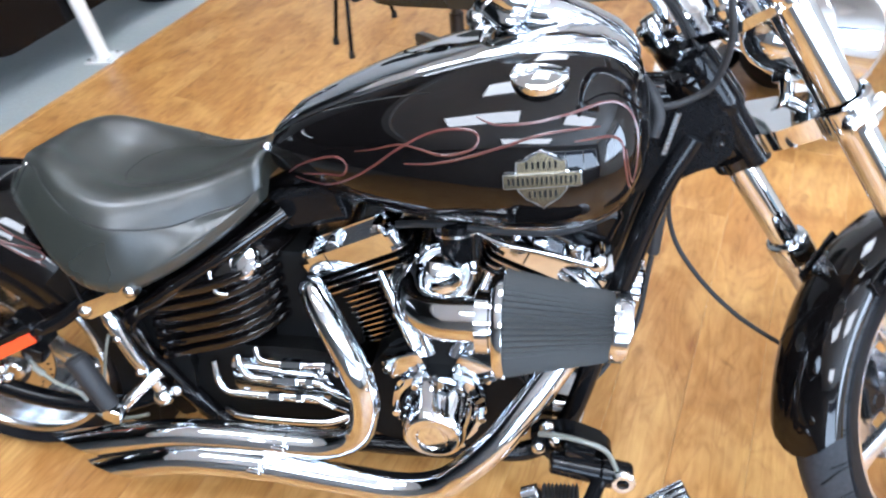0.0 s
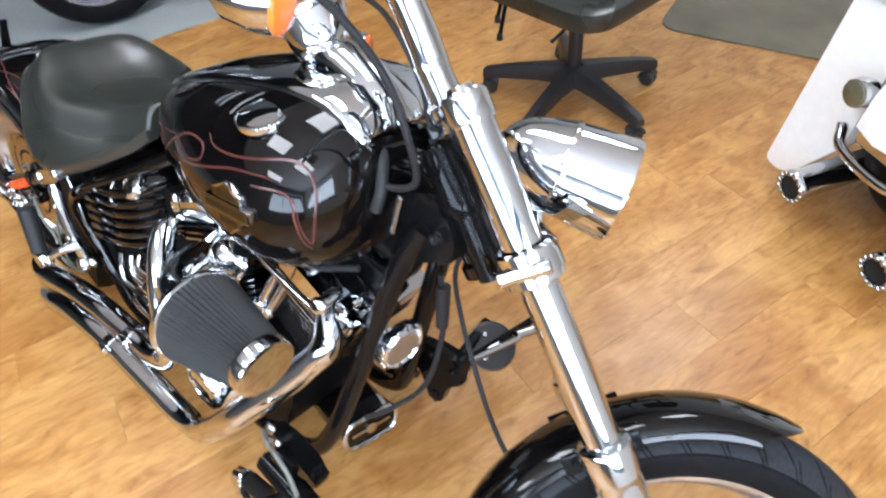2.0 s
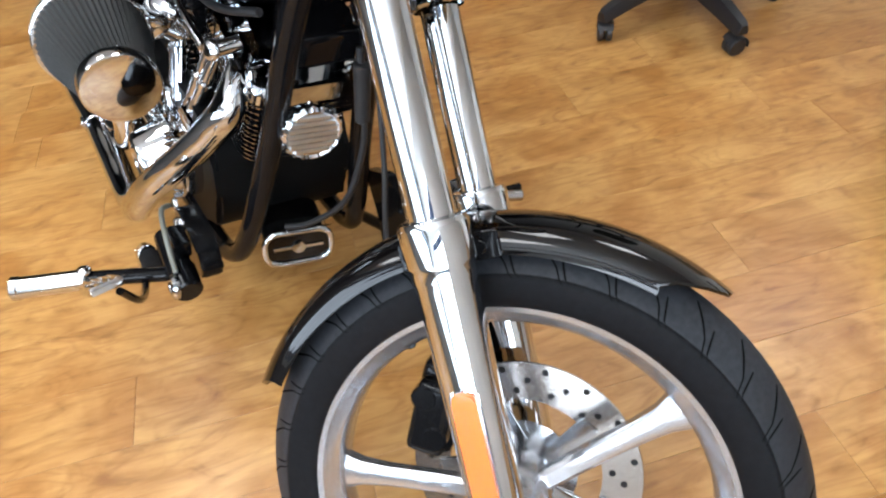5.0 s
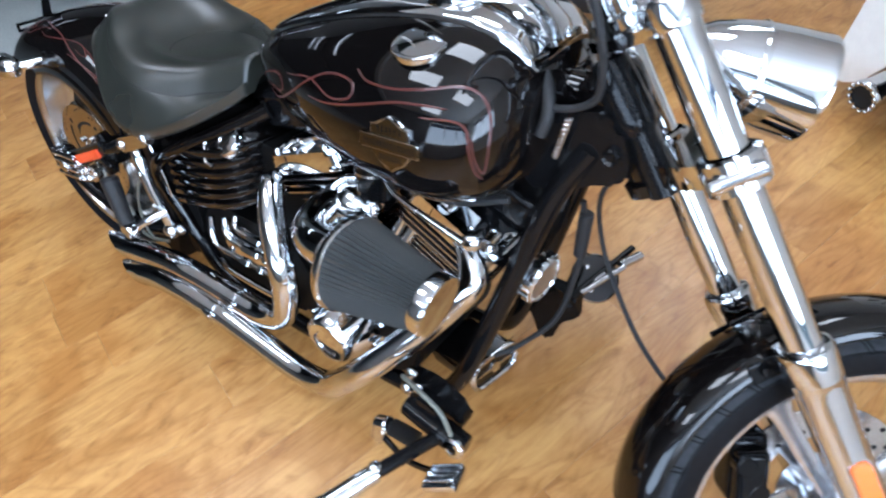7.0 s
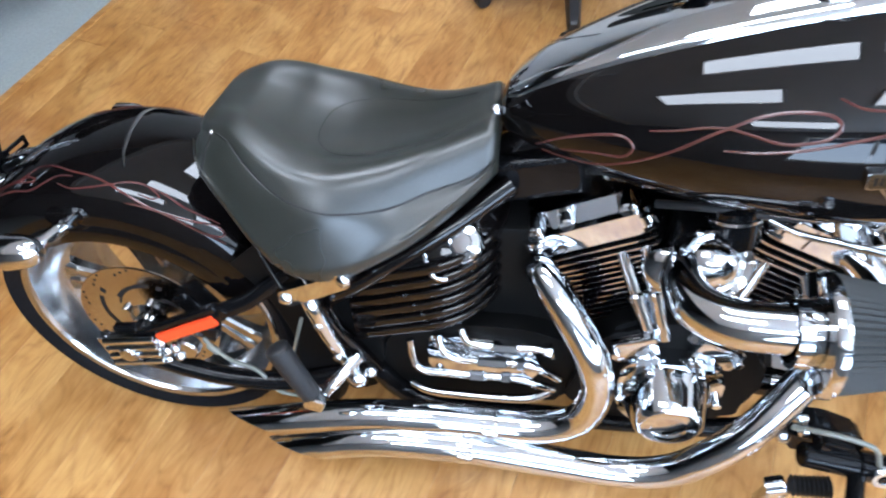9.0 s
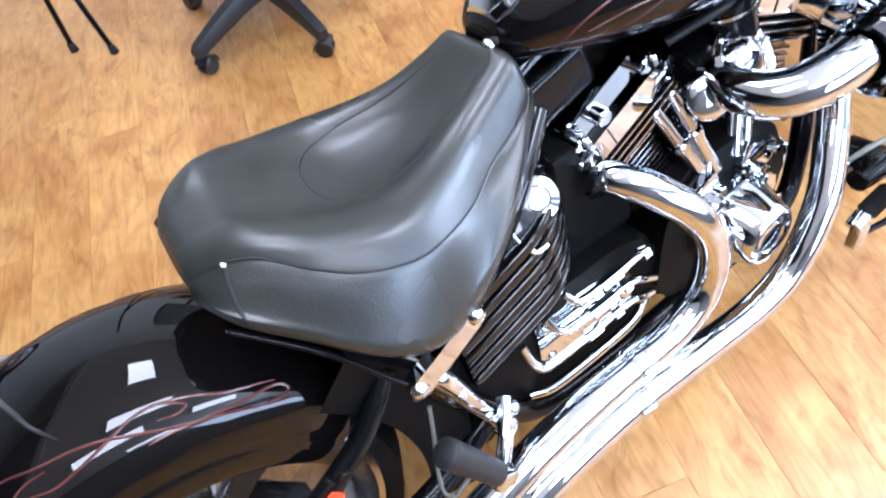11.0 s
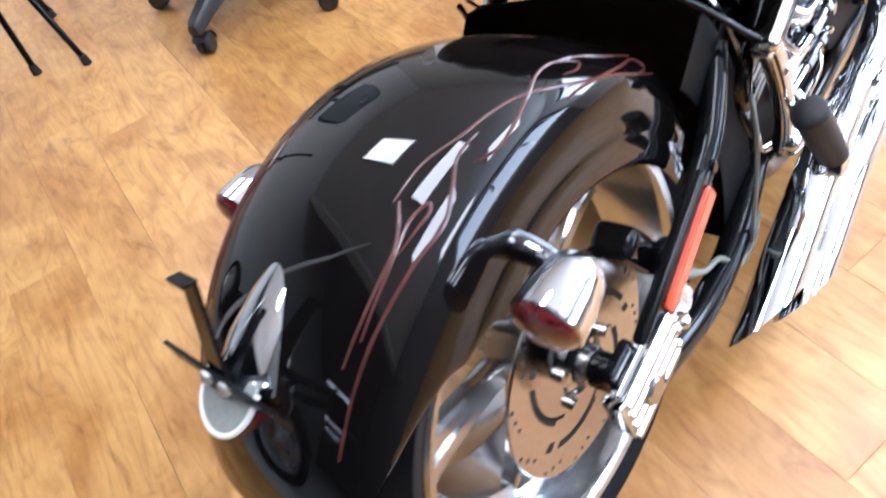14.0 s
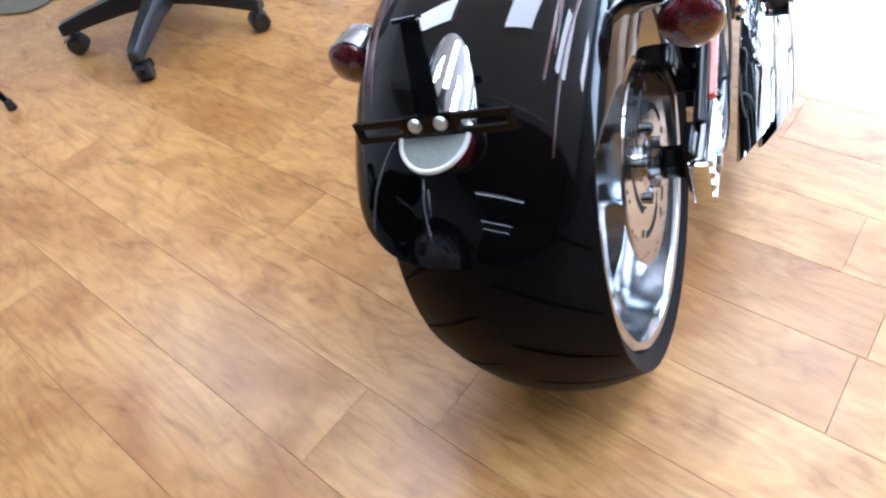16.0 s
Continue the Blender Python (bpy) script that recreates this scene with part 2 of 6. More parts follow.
def empty(name, m, label, category, group=""):
    ob = new(name)
    ob.matrix_world = m
    return tagged(ob, label, category, group)


def smooth_path(pts, steps=6):
    """Catmull-Rom through the points."""
    p = [Vector(q) for q in pts]
    p = [2 * p[0] - p[1]] + p + [2 * p[-1] - p[-2]]
    out = []
    for i in range(1, len(p) - 2):
        for s in range(steps):
            t = s / steps
            a, b, c, d = p[i - 1], p[i], p[i + 1], p[i + 2]
            out.append(0.5 * (2 * b + (c - a) * t + (2 * a - 5 * b + 4 * c - d) * t * t + (3 * b - a - 3 * c + d) * t**3))
    return out + [p[-2]]


def ring_faces(bm, rings, close=True, caps=True):
    n = len(rings[0])
    for a, b in zip(rings[:-1], rings[1:]):
        for i in range(n if close else n - 1):
            j = (i + 1) % n
            bm.faces.new((a[i], a[j], b[j], b[i]))
    if caps:
        bm.faces.new(rings[0][::-1])
        bm.faces.new(rings[-1])


def tube(bm, pts, r, seg=16, steps=6, caps=True, flat=1.0):
    """A pipe along a smooth path; r is a number or one for each given point."""
    path = smooth_path(pts, steps) if steps > 1 else [Vector(p) for p in pts]
    n = len(path)
    rad = [r] * n if isinstance(r, (int, float)) else [float(v) for v in np.interp(np.linspace(0, len(r) - 1, n), range(len(r)), r)]
    side, rings = None, []
    for i, p in enumerate(path):
        way = (path[min(i + 1, n - 1)] - path[max(i - 1, 0)]).normalized()
        side = way.orthogonal().normalized() if side is None else (side - way * side.dot(way)).normalized()
        up = way.cross(side)
        rings.append([bm.verts.new(p + rad[i] * (math.cos(2 * math.pi * k / seg) * side + flat * math.sin(2 * math.pi * k / seg) * up)) for k in range(seg)])
    ring_faces(bm, rings, True, caps)
    return bm


def pipe_mesh(pts, r, seg=16, steps=6, caps=True):
    return tube(bmesh.new(), pts, r, seg, steps, caps)


def lathe(bm, profile, m=None, seg=48, closed=False):
    """Turns (radius, height) about the local z axis and places it by m."""
    m = m or Matrix()
    rings = []
    for k in range(seg):
        a = 2 * math.pi * k / seg
        rings.append([bm.verts.new(m @ Vector((r * math.cos(a), r * math.sin(a), h))) for r, h in profile])
    n = len(profile)
    for k in range(seg):
        a, b = rings[k], rings[(k + 1) % seg]
        for i in range(n if closed else n - 1):
            j = (i + 1) % n
            if (a[i].co - b[i].co).length < 1e-6 and (a[j].co - b[j].co).length < 1e-6:
                continue
            vs = []
            for v in (a[i], a[j], b[j], b[i]):
                if not any((v.co - w.co).length < 1e-6 for w in vs):
                    vs.append(v)
            if len(vs) > 2:
                bm.faces.new(vs)
    return bm


def axis_to(p, way, twist=0.0):
    """A frame at p whose z axis points along way."""
    return Matrix.Translation(p) @ Vector(way).to_track_quat("Z", "Y").to_matrix().to_4x4() @ Matrix.Rotation(twist, 4, "Z")


def rod(bm, a, b, r, r2=None, seg=16, bevel=0.0):
    """A cylinder or cone between two points, with softened ends."""
    a, b = Vector(a), Vector(b)
    h, r2 = (b - a).length, r if r2 is None else r2
    e = bevel or min(r, r2) * 0.15
    lathe(bm, [(0, 0), (r - e, 0), (r, e), (r2, h - e), (r2 - e, h), (0, h)], axis_to(a, b - a), seg)
    return bm


def dome(bm, p, way, r, h, seg=24, rim=0.15):
    """A rounded cap of radius r and height h."""
    prof = [(r, 0), (r, h * rim)] + [(r * math.cos(t), h * (rim + (1 - rim) * math.sin(t))) for t in np.linspace(0.15, math.pi / 2, 7)]
    prof[-1] = (0, h)
    lathe(bm, [(0, 0)] + prof, axis_to(p, way), seg)
    return bm


def block(bm, size, m=None, bevel=0.004, segments=2):
    made = bmesh.ops.create_cube(bm, size=1, matrix=(m or Matrix()) @ Matrix.Diagonal((*size, 1)))
    edges = list({e for v in made["verts"] for e in v.link_edges})
    if bevel:
        bmesh.ops.bevel(bm, geom=edges, offset=bevel, segments=segments, profile=0.6, affect="EDGES")
    return bm


def prism(bm, outline, m, depth, bevel=0.0):
    """Extrudes a flat outline (x, y) from z = 0 to depth in the frame m."""
    low = [bm.verts.new(m @ Vector((x, y, 0))) for x, y in outline]
    top = [bm.verts.new(m @ Vector((x, y, depth))) for x, y in outline]
    faces = [bm.faces.new(low[::-1]), bm.faces.new(top)]
    n = len(outline)
    for i in range(n):
        faces.append(bm.faces.new((low[i], low[(i + 1) % n], top[(i + 1) % n], top[i])))
    if bevel:
        edges = list(faces[0].edges) + list(faces[1].edges)
        bmesh.ops.bevel(bm, geom=edges, offset=bevel, segments=2, affect="EDGES")
    return bm


def rounded(pts, r, n=4):
    """Rounds the corners of a flat outline."""
    out, k = [], len(pts)
    for i in range(k):
        a, b, c = (Vector((*pts[(i + d) % k][:2], 0)) for d in (-1, 0, 1))
        d1, d2 = (a - b), (c - b)
        q = min(r, d1.length * 0.45, d2.length * 0.45)
        p1, p2 = b + d1.normalized() * q, b + d2.normalized() * q
        for s in range(n + 1):
            t = s / n
            v = (1 - t) ** 2 * p1 + 2 * t * (1 - t) * b + t * t * p2
            out.append((v.x, v.y))
    return out


def loft(bm, sections, caps=True):
    rings = [[bm.verts.new(p) for p in s] for s in sections]
    ring_faces(bm, rings, True, caps)
    return bm


SIDE = Matrix(((1, 0, 0, 0), (0, 0, 1, 0), (0, 1, 0, 0), (0, 0, 0, 1)))  # flat (x, y) becomes (x, z), depth runs to the left


def side(y):
    """A frame for outlines drawn in side view, whose depth runs from y towards the left of the machine."""
    return pose(0, y, 0) @ SIDE


def arc_shell(bm, profile, ends, m, steps=56, thick=0.004):
    """A mudguard: the cross-section (y, radius) swept about the y axis, its ends given for each y as angles in degrees."""
    def grid(inset):
        rows = []
        for k in range(steps + 1):
            row = []
            for y, r in profile:
                a0, a1 = ends(y)
                a = radians(a0 + (a1 - a0) * k / steps)
                row.append(bm.verts.new(m @ Vector(((r - inset) * math.cos(a), y * (1 - inset * 2), (r - inset) * math.sin(a)))))
            rows.append(row)
        return rows
    out, inn = grid(0), grid(thick)
    n = len(profile)
    for rows, flip in ((out, False), (inn, True)):
        for a, b in zip(rows[:-1], rows[1:]):
            for i in range(n - 1):
                f = (a[i], a[i + 1], b[i + 1], b[i])
                bm.faces.new(f[::-1] if flip else f)
    for k in range(steps):
        for i in (0, n - 1):
            bm.faces.new((out[k][i], out[k + 1][i], inn[k + 1][i], inn[k][i]))
    for k in (0, steps):
        for i in range(n - 1):
            bm.faces.new((out[k][i], out[k][i + 1], inn[k][i + 1], inn[k][i]))
    return bm


def ribbon(bm, pts, width, normal_of, lift=0.0012):
    """A thin raised stripe that lies on a surface: points with their normals."""
    n = len(pts)
    rows = []
    for i, p in enumerate(pts):
        way = (pts[min(i + 1, n - 1)] - pts[max(i - 1, 0)]).normalized()
        nor = normal_of[i]
        s = way.cross(nor).normalized() * width * 0.5 * (0.35 + 0.65 * math.sin(math.pi * (i + 0.5) / n) ** 0.5)
        rows.append([bm.verts.new(p + s + nor * lift * 0.2), bm.verts.new(p + nor * lift), bm.verts.new(p - s + nor * lift * 0.2)])
    for a, b in zip(rows[:-1], rows[1:]):
        for i in range(2):
            bm.faces.new((a[i], a[i + 1], b[i + 1], b[i]))
    return bm


def surface_of(ob):
    from mathutils.bvhtree import BVHTree
    me = ob.data
    return BVHTree.FromPolygons([v.co for v in me.vertices], [tuple(p.vertices) for p in me.polygons])


def onto(tree, pts, origin, way):
    """Drops points on a surface along a direction; gives places and normals that face the way back."""
    places, normals = [], []
    for p in pts:
        hit_at, nor, _, _ = tree.ray_cast(Vector(p) + Vector(origin), Vector(way))
        if hit_at:
            places.append(hit_at)
            normals.append(nor if nor.dot(Vector(way)) < 0 else -nor)
    return places, normals


# ---- the room ----
def slab(name, lo, hi, mat, label, category, kind="structure"):
    bm = bmesh.new()
    c = [(a + b) / 2 for a, b in zip(lo, hi)]
    block(bm, [b - a for a, b in zip(lo, hi)], pose(*c), 0)
    ob = part(name, bm, mat, None, label, smooth=False)
    return tagged(ob, label, category, kind=kind)


W, E, S, N, H = ROOM
slab("wall_north", (-13, N, 0), (E + 0.15, N + 0.15, 4.6), WALLPAINT, "plain painted showroom wall", "wall")
slab("wall_west", (-13.15, S - 0.15, 0), (-13, N + 0.15, 4.6), DARKWALL, "dark wall at the far end of the hall", "wall")
# south wall pieces are unseen, added to close the room and darken reflections
slab("wall_south", (-13, S - 0.15, 0), (0.55, S, 4.6), SOUTHPAINT, "unseen south wall, kept dark grey for the chrome's reflections", "wall")
slab("wall_south_head", (0.55, S - 0.15, 2.55), (E + 0.15, S, 4.6), SOUTHPAINT, "wall above the shop window", "wall")
slab("wall_south_sill", (0.55, S - 0.15, 0), (E + 0.15, S, 0.75), SOUTHPAINT, "low wall under the shop window", "wall")
slab("wall_south_end", (3.85, S - 0.15, 0.75), (E + 0.15, S, 2.55), SOUTHPAINT, "wall beside the shop window", "wall")
slab("wall_east", (E, S, 2.55), (E + 0.15, N, 4.6), WALLPAINT, "wall above the shop window", "wall")
slab("wall_east_sill", (E, S, 0), (E + 0.15, N, 0.75), WALLPAINT, "low wall under the shop window", "wall")
slab("wall_east_end", (E, S, 0.75), (E + 0.15, -2.5, 2.55), WALLPAINT, "wall beside the shop window", "wall")
slab("wall_east_corner", (E, -0.4, 0.75), (E + 0.15, N, 2.55), WALLPAINT, "wall beside the shop window", "wall")
# the suspended ceiling ends in a white trim along the line of the grey floor; the hall behind is dark and higher
PD = Vector((math.cos(PLANK_TURN), math.sin(PLANK_TURN), 0))
PN = Vector((math.sin(PLANK_TURN), -math.cos(PLANK_TURN), 0))
CEIL_EDGE = -1.75


def edge_x(y, off):
    return (off - PN.y * y) / PN.x


def edge_strip(name, off0, off1, z0, z1, mat, label):
    bm = prism(bmesh.new(), [(edge_x(S, off0), S), (edge_x(S, off1), S), (edge_x(N, off1), N), (edge_x(N, off0), N)], pose(0, 0, z0), z1 - z0)
    return tagged(part(name, bm, mat, None, smooth=False), label, "ceiling", kind="structure")


bm = prism(bmesh.new(), [(edge_x(S, CEIL_EDGE), S), (E, S), (E, N), (edge_x(N, CEIL_EDGE), N)], pose(0, 0, H), 0.1)
tagged(part("ceiling", bm, CEILPAINT, None, smooth=False), "white suspended ceiling", "ceiling", kind="structure")
edge_strip("ceiling_trim", CEIL_EDGE - 0.10, CEIL_EDGE + 0.10, H - 0.06, H - 0.003, WHITE, "white trim along the edge of the suspended ceiling")
edge_strip("ceiling_edge", CEIL_EDGE - 0.08, CEIL_EDGE - 0.004, H, 4.49, DARKWALL, "dark fascia above the edge of the suspended ceiling")
slab("ceiling_hall", (-13, S, 4.5), (E, N, 4.6), DARKWALL, "dark ceiling over the back of the hall", "ceiling")
window = tagged(new("window_1"), "large shop window with white frames", "window", kind="structure")
window.location = (E + 0.07, -1.45, 0.75)
for y in (-1.02, 0, 1.02):
    bm = block(bmesh.new(), (0.08, 0.06, 1.8), pose(0, y, 0.9), 0.005)
    part("mullion", bm, WHITE, window)
for z in (0.03, 1.77):
    bm = block(bmesh.new(), (0.082, 2.1, 0.06), pose(0, 0, z), 0.005)
    part("window_frame", bm, WHITE, window)
window = tagged(new("window_2"), "large shop window with white frames", "window", kind="structure")
window.location = (2.2, S - 0.05, 0.75)
for x in (-1.62, -0.54, 0.54, 1.62):
    bm = block(bmesh.new(), (0.07, 0.08, 1.8), pose(x, 0, 0.9), 0.005)
    part("mullion", bm, WHITE, window)
for z in (0.03, 1.77):
    bm = block(bmesh.new(), (3.28, 0.082, 0.06), pose(0, 0, z), 0.005)
    part("window_frame", bm, WHITE, window)
tube_light = empty("tube_light", pose(-5.5, 1.65, 3.0), "lit fluorescent tube light over the back of the hall", "ceiling light", "tube lights")
part("tube", rod(bmesh.new(), (0, -1.1, 0), (0, 1.1, 0), 0.02, seg=12), TUBE, tube_light)
bm = block(bmesh.new(), (0.12, 2.3, 0.05), pose(0, 0, 0.06), 0.01)
part("housing", bm, WHITE, tube_light)
bm = rod(bmesh.new(), (0, 0, 0.08), (0, 0, 1.51), 0.008, seg=8)
part("hanger", bm, WHITE, tube_light)
for x, y in ((-9.8, 2.9), (-12.4, 3.6)):
    copy_thing(tube_light, pose(x, y, 3.0))

# ceiling lights
troffer = empty("ceiling_light", pose(0, 0, H - 0.03), "lit recessed fluorescent ceiling light", "ceiling light", "ceiling lights")
bm = bmesh.new()
for sx, sy, px, py in ((1.24, 0.03, 0, 0.305), (1.24, 0.03, 0, -0.305), (0.03, 0.61, 0.605, 0), (0.03, 0.61, -0.605, 0)):
    block(bm, (sx, sy, 0.04), pose(px, py, 0.0), 0.003)
part("frame", bm, WHITE, troffer)
bm = block(bmesh.new(), (1.17, 0.57, 0.012), pose(0, 0, 0.005), 0.002)
part("diffuser", bm, DIFFUSER, troffer)
spots = [(-0.15, -0.62, -8), (1.9, -1.1, -8), (0.4, -2.55, -8), (0.6, 0.75, -8), (0.97, 2.8, 82)]
troffer.matrix_world = pose(spots[0][0], spots[0][1], H - 0.025, 0, 0, spots[0][2])
for x, y, q in spots[1:]:
    copy_thing(troffer, pose(x, y, H - 0.025, 0, 0, q))

# floor: sub-floor, boards, grey zone
floor = slab("floor", (-13, S, -0.12), (E, N, -0.012), SUBFLOOR, "warm brown wood laminate floor", "floor")
EDGE = -1.225
bm = bmesh.new()
corners = [PN * (EDGE - 0.012) + PD * -6, PN * (EDGE - 0.012) + PD * 8, PN * -16 + PD * 8, PN * -16 + PD * -6]
low = [bm.verts.new((p.x, p.y, -0.0115)) for p in corners]
top = [bm.verts.new((p.x, p.y, -0.001)) for p in corners]
bm.faces.new(top)
bm.faces.new(low[::-1])
for i in range(4):
    bm.faces.new((low[i], low[(i + 1) % 4], top[(i + 1) % 4], top[i]))
tagged(part("floor_grey", bm, GREYFLOOR, None, smooth=False), "grey resilient floor beside the laminate", "floor", kind="structure")
bm = bmesh.new()
block(bm, (14, 0.03, 0.006), Matrix.Translation(PN * (EDGE - 0.002) + PD * 1) @ Matrix.Rotation(PLANK_TURN, 4, "Z"), 0.002)
tagged(part("trim", bm, WOOD, None, smooth=False), "wooden transition strip", "trim", kind="structure")


# olive-grey mat behind the swivel chair
mat_turn = pose(1.80, 2.80, 0, 0, 0, 8)
bm = prism(bmesh.new(), rounded([(-1.12, -0.60), (1.1, -0.60), (1.1, 0.62), (-1.12, 0.62)], 0.10, 6), Matrix.Translation((0, 0, 0.0005)), 0.007, 0.002)
floor_mat = part("floor_mat", bm, CARPET, None, angle=30)
floor_mat.matrix_world = mat_turn
tagged(floor_mat, "thin olive-grey mat lying on the laminate floor", "mat")


# ---- the motorcycle ----
bike = empty("motorcycle", BIKE, "black cruiser motorcycle with red pinstripes and chrome, leaning on its stand", "motorcycle")
AXLE = Vector((0, 0, 0.31))
REAR = pose(0, 0, 0.31)
head_axis = Vector((-math.sin(RAKE), 0, math.cos(RAKE)))
STEER = Matrix.Translation((1.40, 0, 0.80)) @ Matrix.Rotation(LOCK, 4, head_axis) @ Matrix(((math.cos(RAKE), 0, -math.sin(RAKE), 0), (0, 1, 0, 0), (math.sin(RAKE), 0, math.cos(RAKE), 0), (0, 0, 0, 1)))
WHEEL = STEER @ pose(-0.005, 0, -0.648)
WHEEL_TURN = Matrix.Rotation(radians(90), 4, "X")  # lathe axis to the wheel's axle: local z points to the right side (-y)


def steered(bm):
    bm.transform(STEER)
    return bm


# rear mudguard
REAR_PROFILE = [(-0.1440, 0.2225), (-0.1437, 0.236), (-0.1420, 0.246), (-0.1405, 0.252), (-0.1395, 0.266), (-0.1378, 0.276), (-0.1345, 0.290), (-0.127, 0.306), (-0.108, 0.321), (-0.075, 0.331), (-0.04, 0.336), (0, 0.338), (0.04, 0.336), (0.075, 0.331), (0.108, 0.321), (0.127, 0.306), (0.1345, 0.290), (0.1378, 0.276), (0.1395, 0.266), (0.1405, 0.252), (0.1420, 0.246), (0.1437, 0.236), (0.1440, 0.2225)]
REAR_PROFILE = [(p.x, p.y) for p in smooth_path([(y, r, 0) for y, r in REAR_PROFILE], 3)]


def rear_ends(y):
    k = abs(y) / 0.144
    return 40 - 2 * k - 14 * k**8, 157 - 17 * k**3.6 - 26 * k**16


rear_fender = part("rear_fender", arc_shell(bmesh.new(), REAR_PROFILE, rear_ends, REAR, 64, 0.004), BLACK, bike)
fender_tree = surface_of(rear_fender)


def on_fender(pts, width, name, mat, parent):
    """Stripes on the rear mudguard from (angle, y) in degrees and metres."""
    path = smooth_path([(a, y, 0) for a, y in pts], 8)
    places, normals = [], []
    for v in path:
        way = Vector((math.cos(radians(v.x)), 0, math.sin(radians(v.x))))
        start = AXLE + way * 0.6 + Vector((0, v.y, 0))
        hit_at, nor, _, _ = fender_tree.ray_cast(start, -way)
        if hit_at:
            places.append(hit_at)
            normals.append(nor if nor.dot(way) > 0 else -nor)
    if len(places) > 2:
        part(name, ribbon(bmesh.new(), places, width, normals), mat, parent)


FENDER_LINES = [
    [(96.4, 0.117), (92.3, 0.123), (87.0, 0.121), (81.1, 0.114), (76.4, 0.105), (71.9, 0.102), (68.6, 0.108), (67.0, 0.113), (69.0, 0.118), (72.6, 0.117)],
    [(106.0, 0.082), (99.5, 0.086), (93.5, 0.098), (87.7, 0.104), (82.2, 0.111), (76.7, 0.12), (69.5, 0.127), (60.2, 0.129), (52, 0.129), (45, 0.126)],
    [(75.5, 0.130), (72.0, 0.129), (65.0, 0.128), (56.9, 0.124), (50.1, 0.115), (47.1, 0.117), (47.7, 0.124), (52.1, 0.129)],
    [(71.9, 0.102), (66.2, 0.106), (59.1, 0.113), (49.5, 0.11)],
    [(128, 0.092), (118, 0.098), (111, 0.099), (105.6, 0.086)],
    [(124, 0.100), (114, 0.102), (108, 0.100), (104.5, 0.106), (105.5, 0.110), (108, 0.108), (112, 0.104)],
    [(140, 0.100), (126, 0.106), (112.5, 0.116), (106.3, 0.121), (101.7, 0.116), (96.5, 0.106), (92.0, 0.107)]]
for s in (-1, 1):
    for line in FENDER_LINES:
        on_fender([(q, y * s) for q, y in line], 0.0034, "pinstripe", PIN, rear_fender)

# wheels
def wheel_profile(width, lip, deep):
    w = width / 2
    return [(lip, w), (lip - 0.004, w + 0.003), (lip - 0.013, w + 0.001), (lip - 0.02, w - 0.010), (lip - 0.026, w * 0.55), (lip - deep, w * 0.35), (lip - deep, -w * 0.35), (lip - 0.026, -w * 0.55), (lip - 0.02, -w + 0.010), (lip - 0.013, -w - 0.001), (lip - 0.004, -w - 0.003), (lip, -w), (lip + 0.004, -w * 0.8), (lip - 0.012, 0), (lip + 0.004, w * 0.8)]


def tyre_profile(R, width, lip, crown):
    """Closed section of a tyre: crown is how much lower the shoulders are than the middle."""
    w = width / 2
    pts = [(lip - 0.006, w * 0.80), (lip + 0.004, w * 0.93), (lip + (R - lip) * 0.4, w), (R - crown * 1.05, w * 0.965)]
    pts += [(R - crown * (k / 8) ** 2, w * 0.93 * k / 8) for k in range(8, 0, -1)]
    return pts + [(R, 0)] + [(r, -h) for r, h in pts[::-1]]


def disc_ring(bm, r0, r1, thick, m, holes=0, hr=0.004):
    """A brake disc with drilled rows."""
    lathe(bm, [(r0, -thick / 2), (r1 - 0.001, -thick / 2), (r1, 0), (r1 - 0.001, thick / 2), (r0, thick / 2)], m, 64, True)
    return bm


def spoke(bm, m, a, r0, r1, w0, w1, t):
    """A cast spoke, boxy and tapered, from the hub to the rim at angle a."""
    turn = m @ Matrix.Rotation(a, 4, "Z")
    secs = []
    for k in range(7):
        s = k / 6
        r = r0 + (r1 - r0) * s
        w = w0 + (w1 - w0) * s + 0.012 * max(0, s - 0.8) * 5
        z = t * (1 - 0.25 * math.sin(math.pi * s))
        secs.append([turn @ Vector((r, x, h)) for x, h in ((-w, -z * 0.6), (-w * 0.6, -z), (w * 0.6, -z), (w, -z * 0.6), (w, z * 0.6), (w * 0.6, z), (-w * 0.6, z), (-w, z * 0.6))])
    return loft(bm, secs)


def tread(parent, m, R, crown, width, n, length, lean, marks=(0.12, 0.3, 0.48, 0.66, 0.84, 1.0), offset=0.0):
    """Slanted grooves: thin dark strips that follow the section from near the middle over the shoulder."""
    w = width / 2
    line = [(R - crown * f * f, w * 0.93 * f) for f in marks] + [(R - crown * 1.05, w * 0.965), (R - crown * 1.05 - 0.006, w * 0.975)]
    for i in range(n):
        for s in (-1, 1):
            a0 = 2 * math.pi * (i + offset + (0.5 if s > 0 else 0)) / n
            bm = bmesh.new()
            rows = []
            for k, (r, y) in enumerate(line):
                f = k / (len(line) - 1)
                a = a0 + lean * f**1.2
                dw = length * (0.45 + 0.55 * math.sin(math.pi * min(1.0, f * 1.15 + 0.1)))
                r, y = r + 0.0011, y + (0.0009 if k > 4 else 0.0)
                rows.append([bm.verts.new(m @ Vector((r * math.cos(a + d), r * math.sin(a + d), -y * s))) for d in (-dw / R, dw / R)])
            for p, q in zip(rows[:-1], rows[1:]):
                bm.faces.new((p[0], p[1], q[1], q[0]))
            part("tread_groove", bm, GROOVE, parent)


RW = REAR @ WHEEL_TURN
FW = WHEEL @ WHEEL_TURN

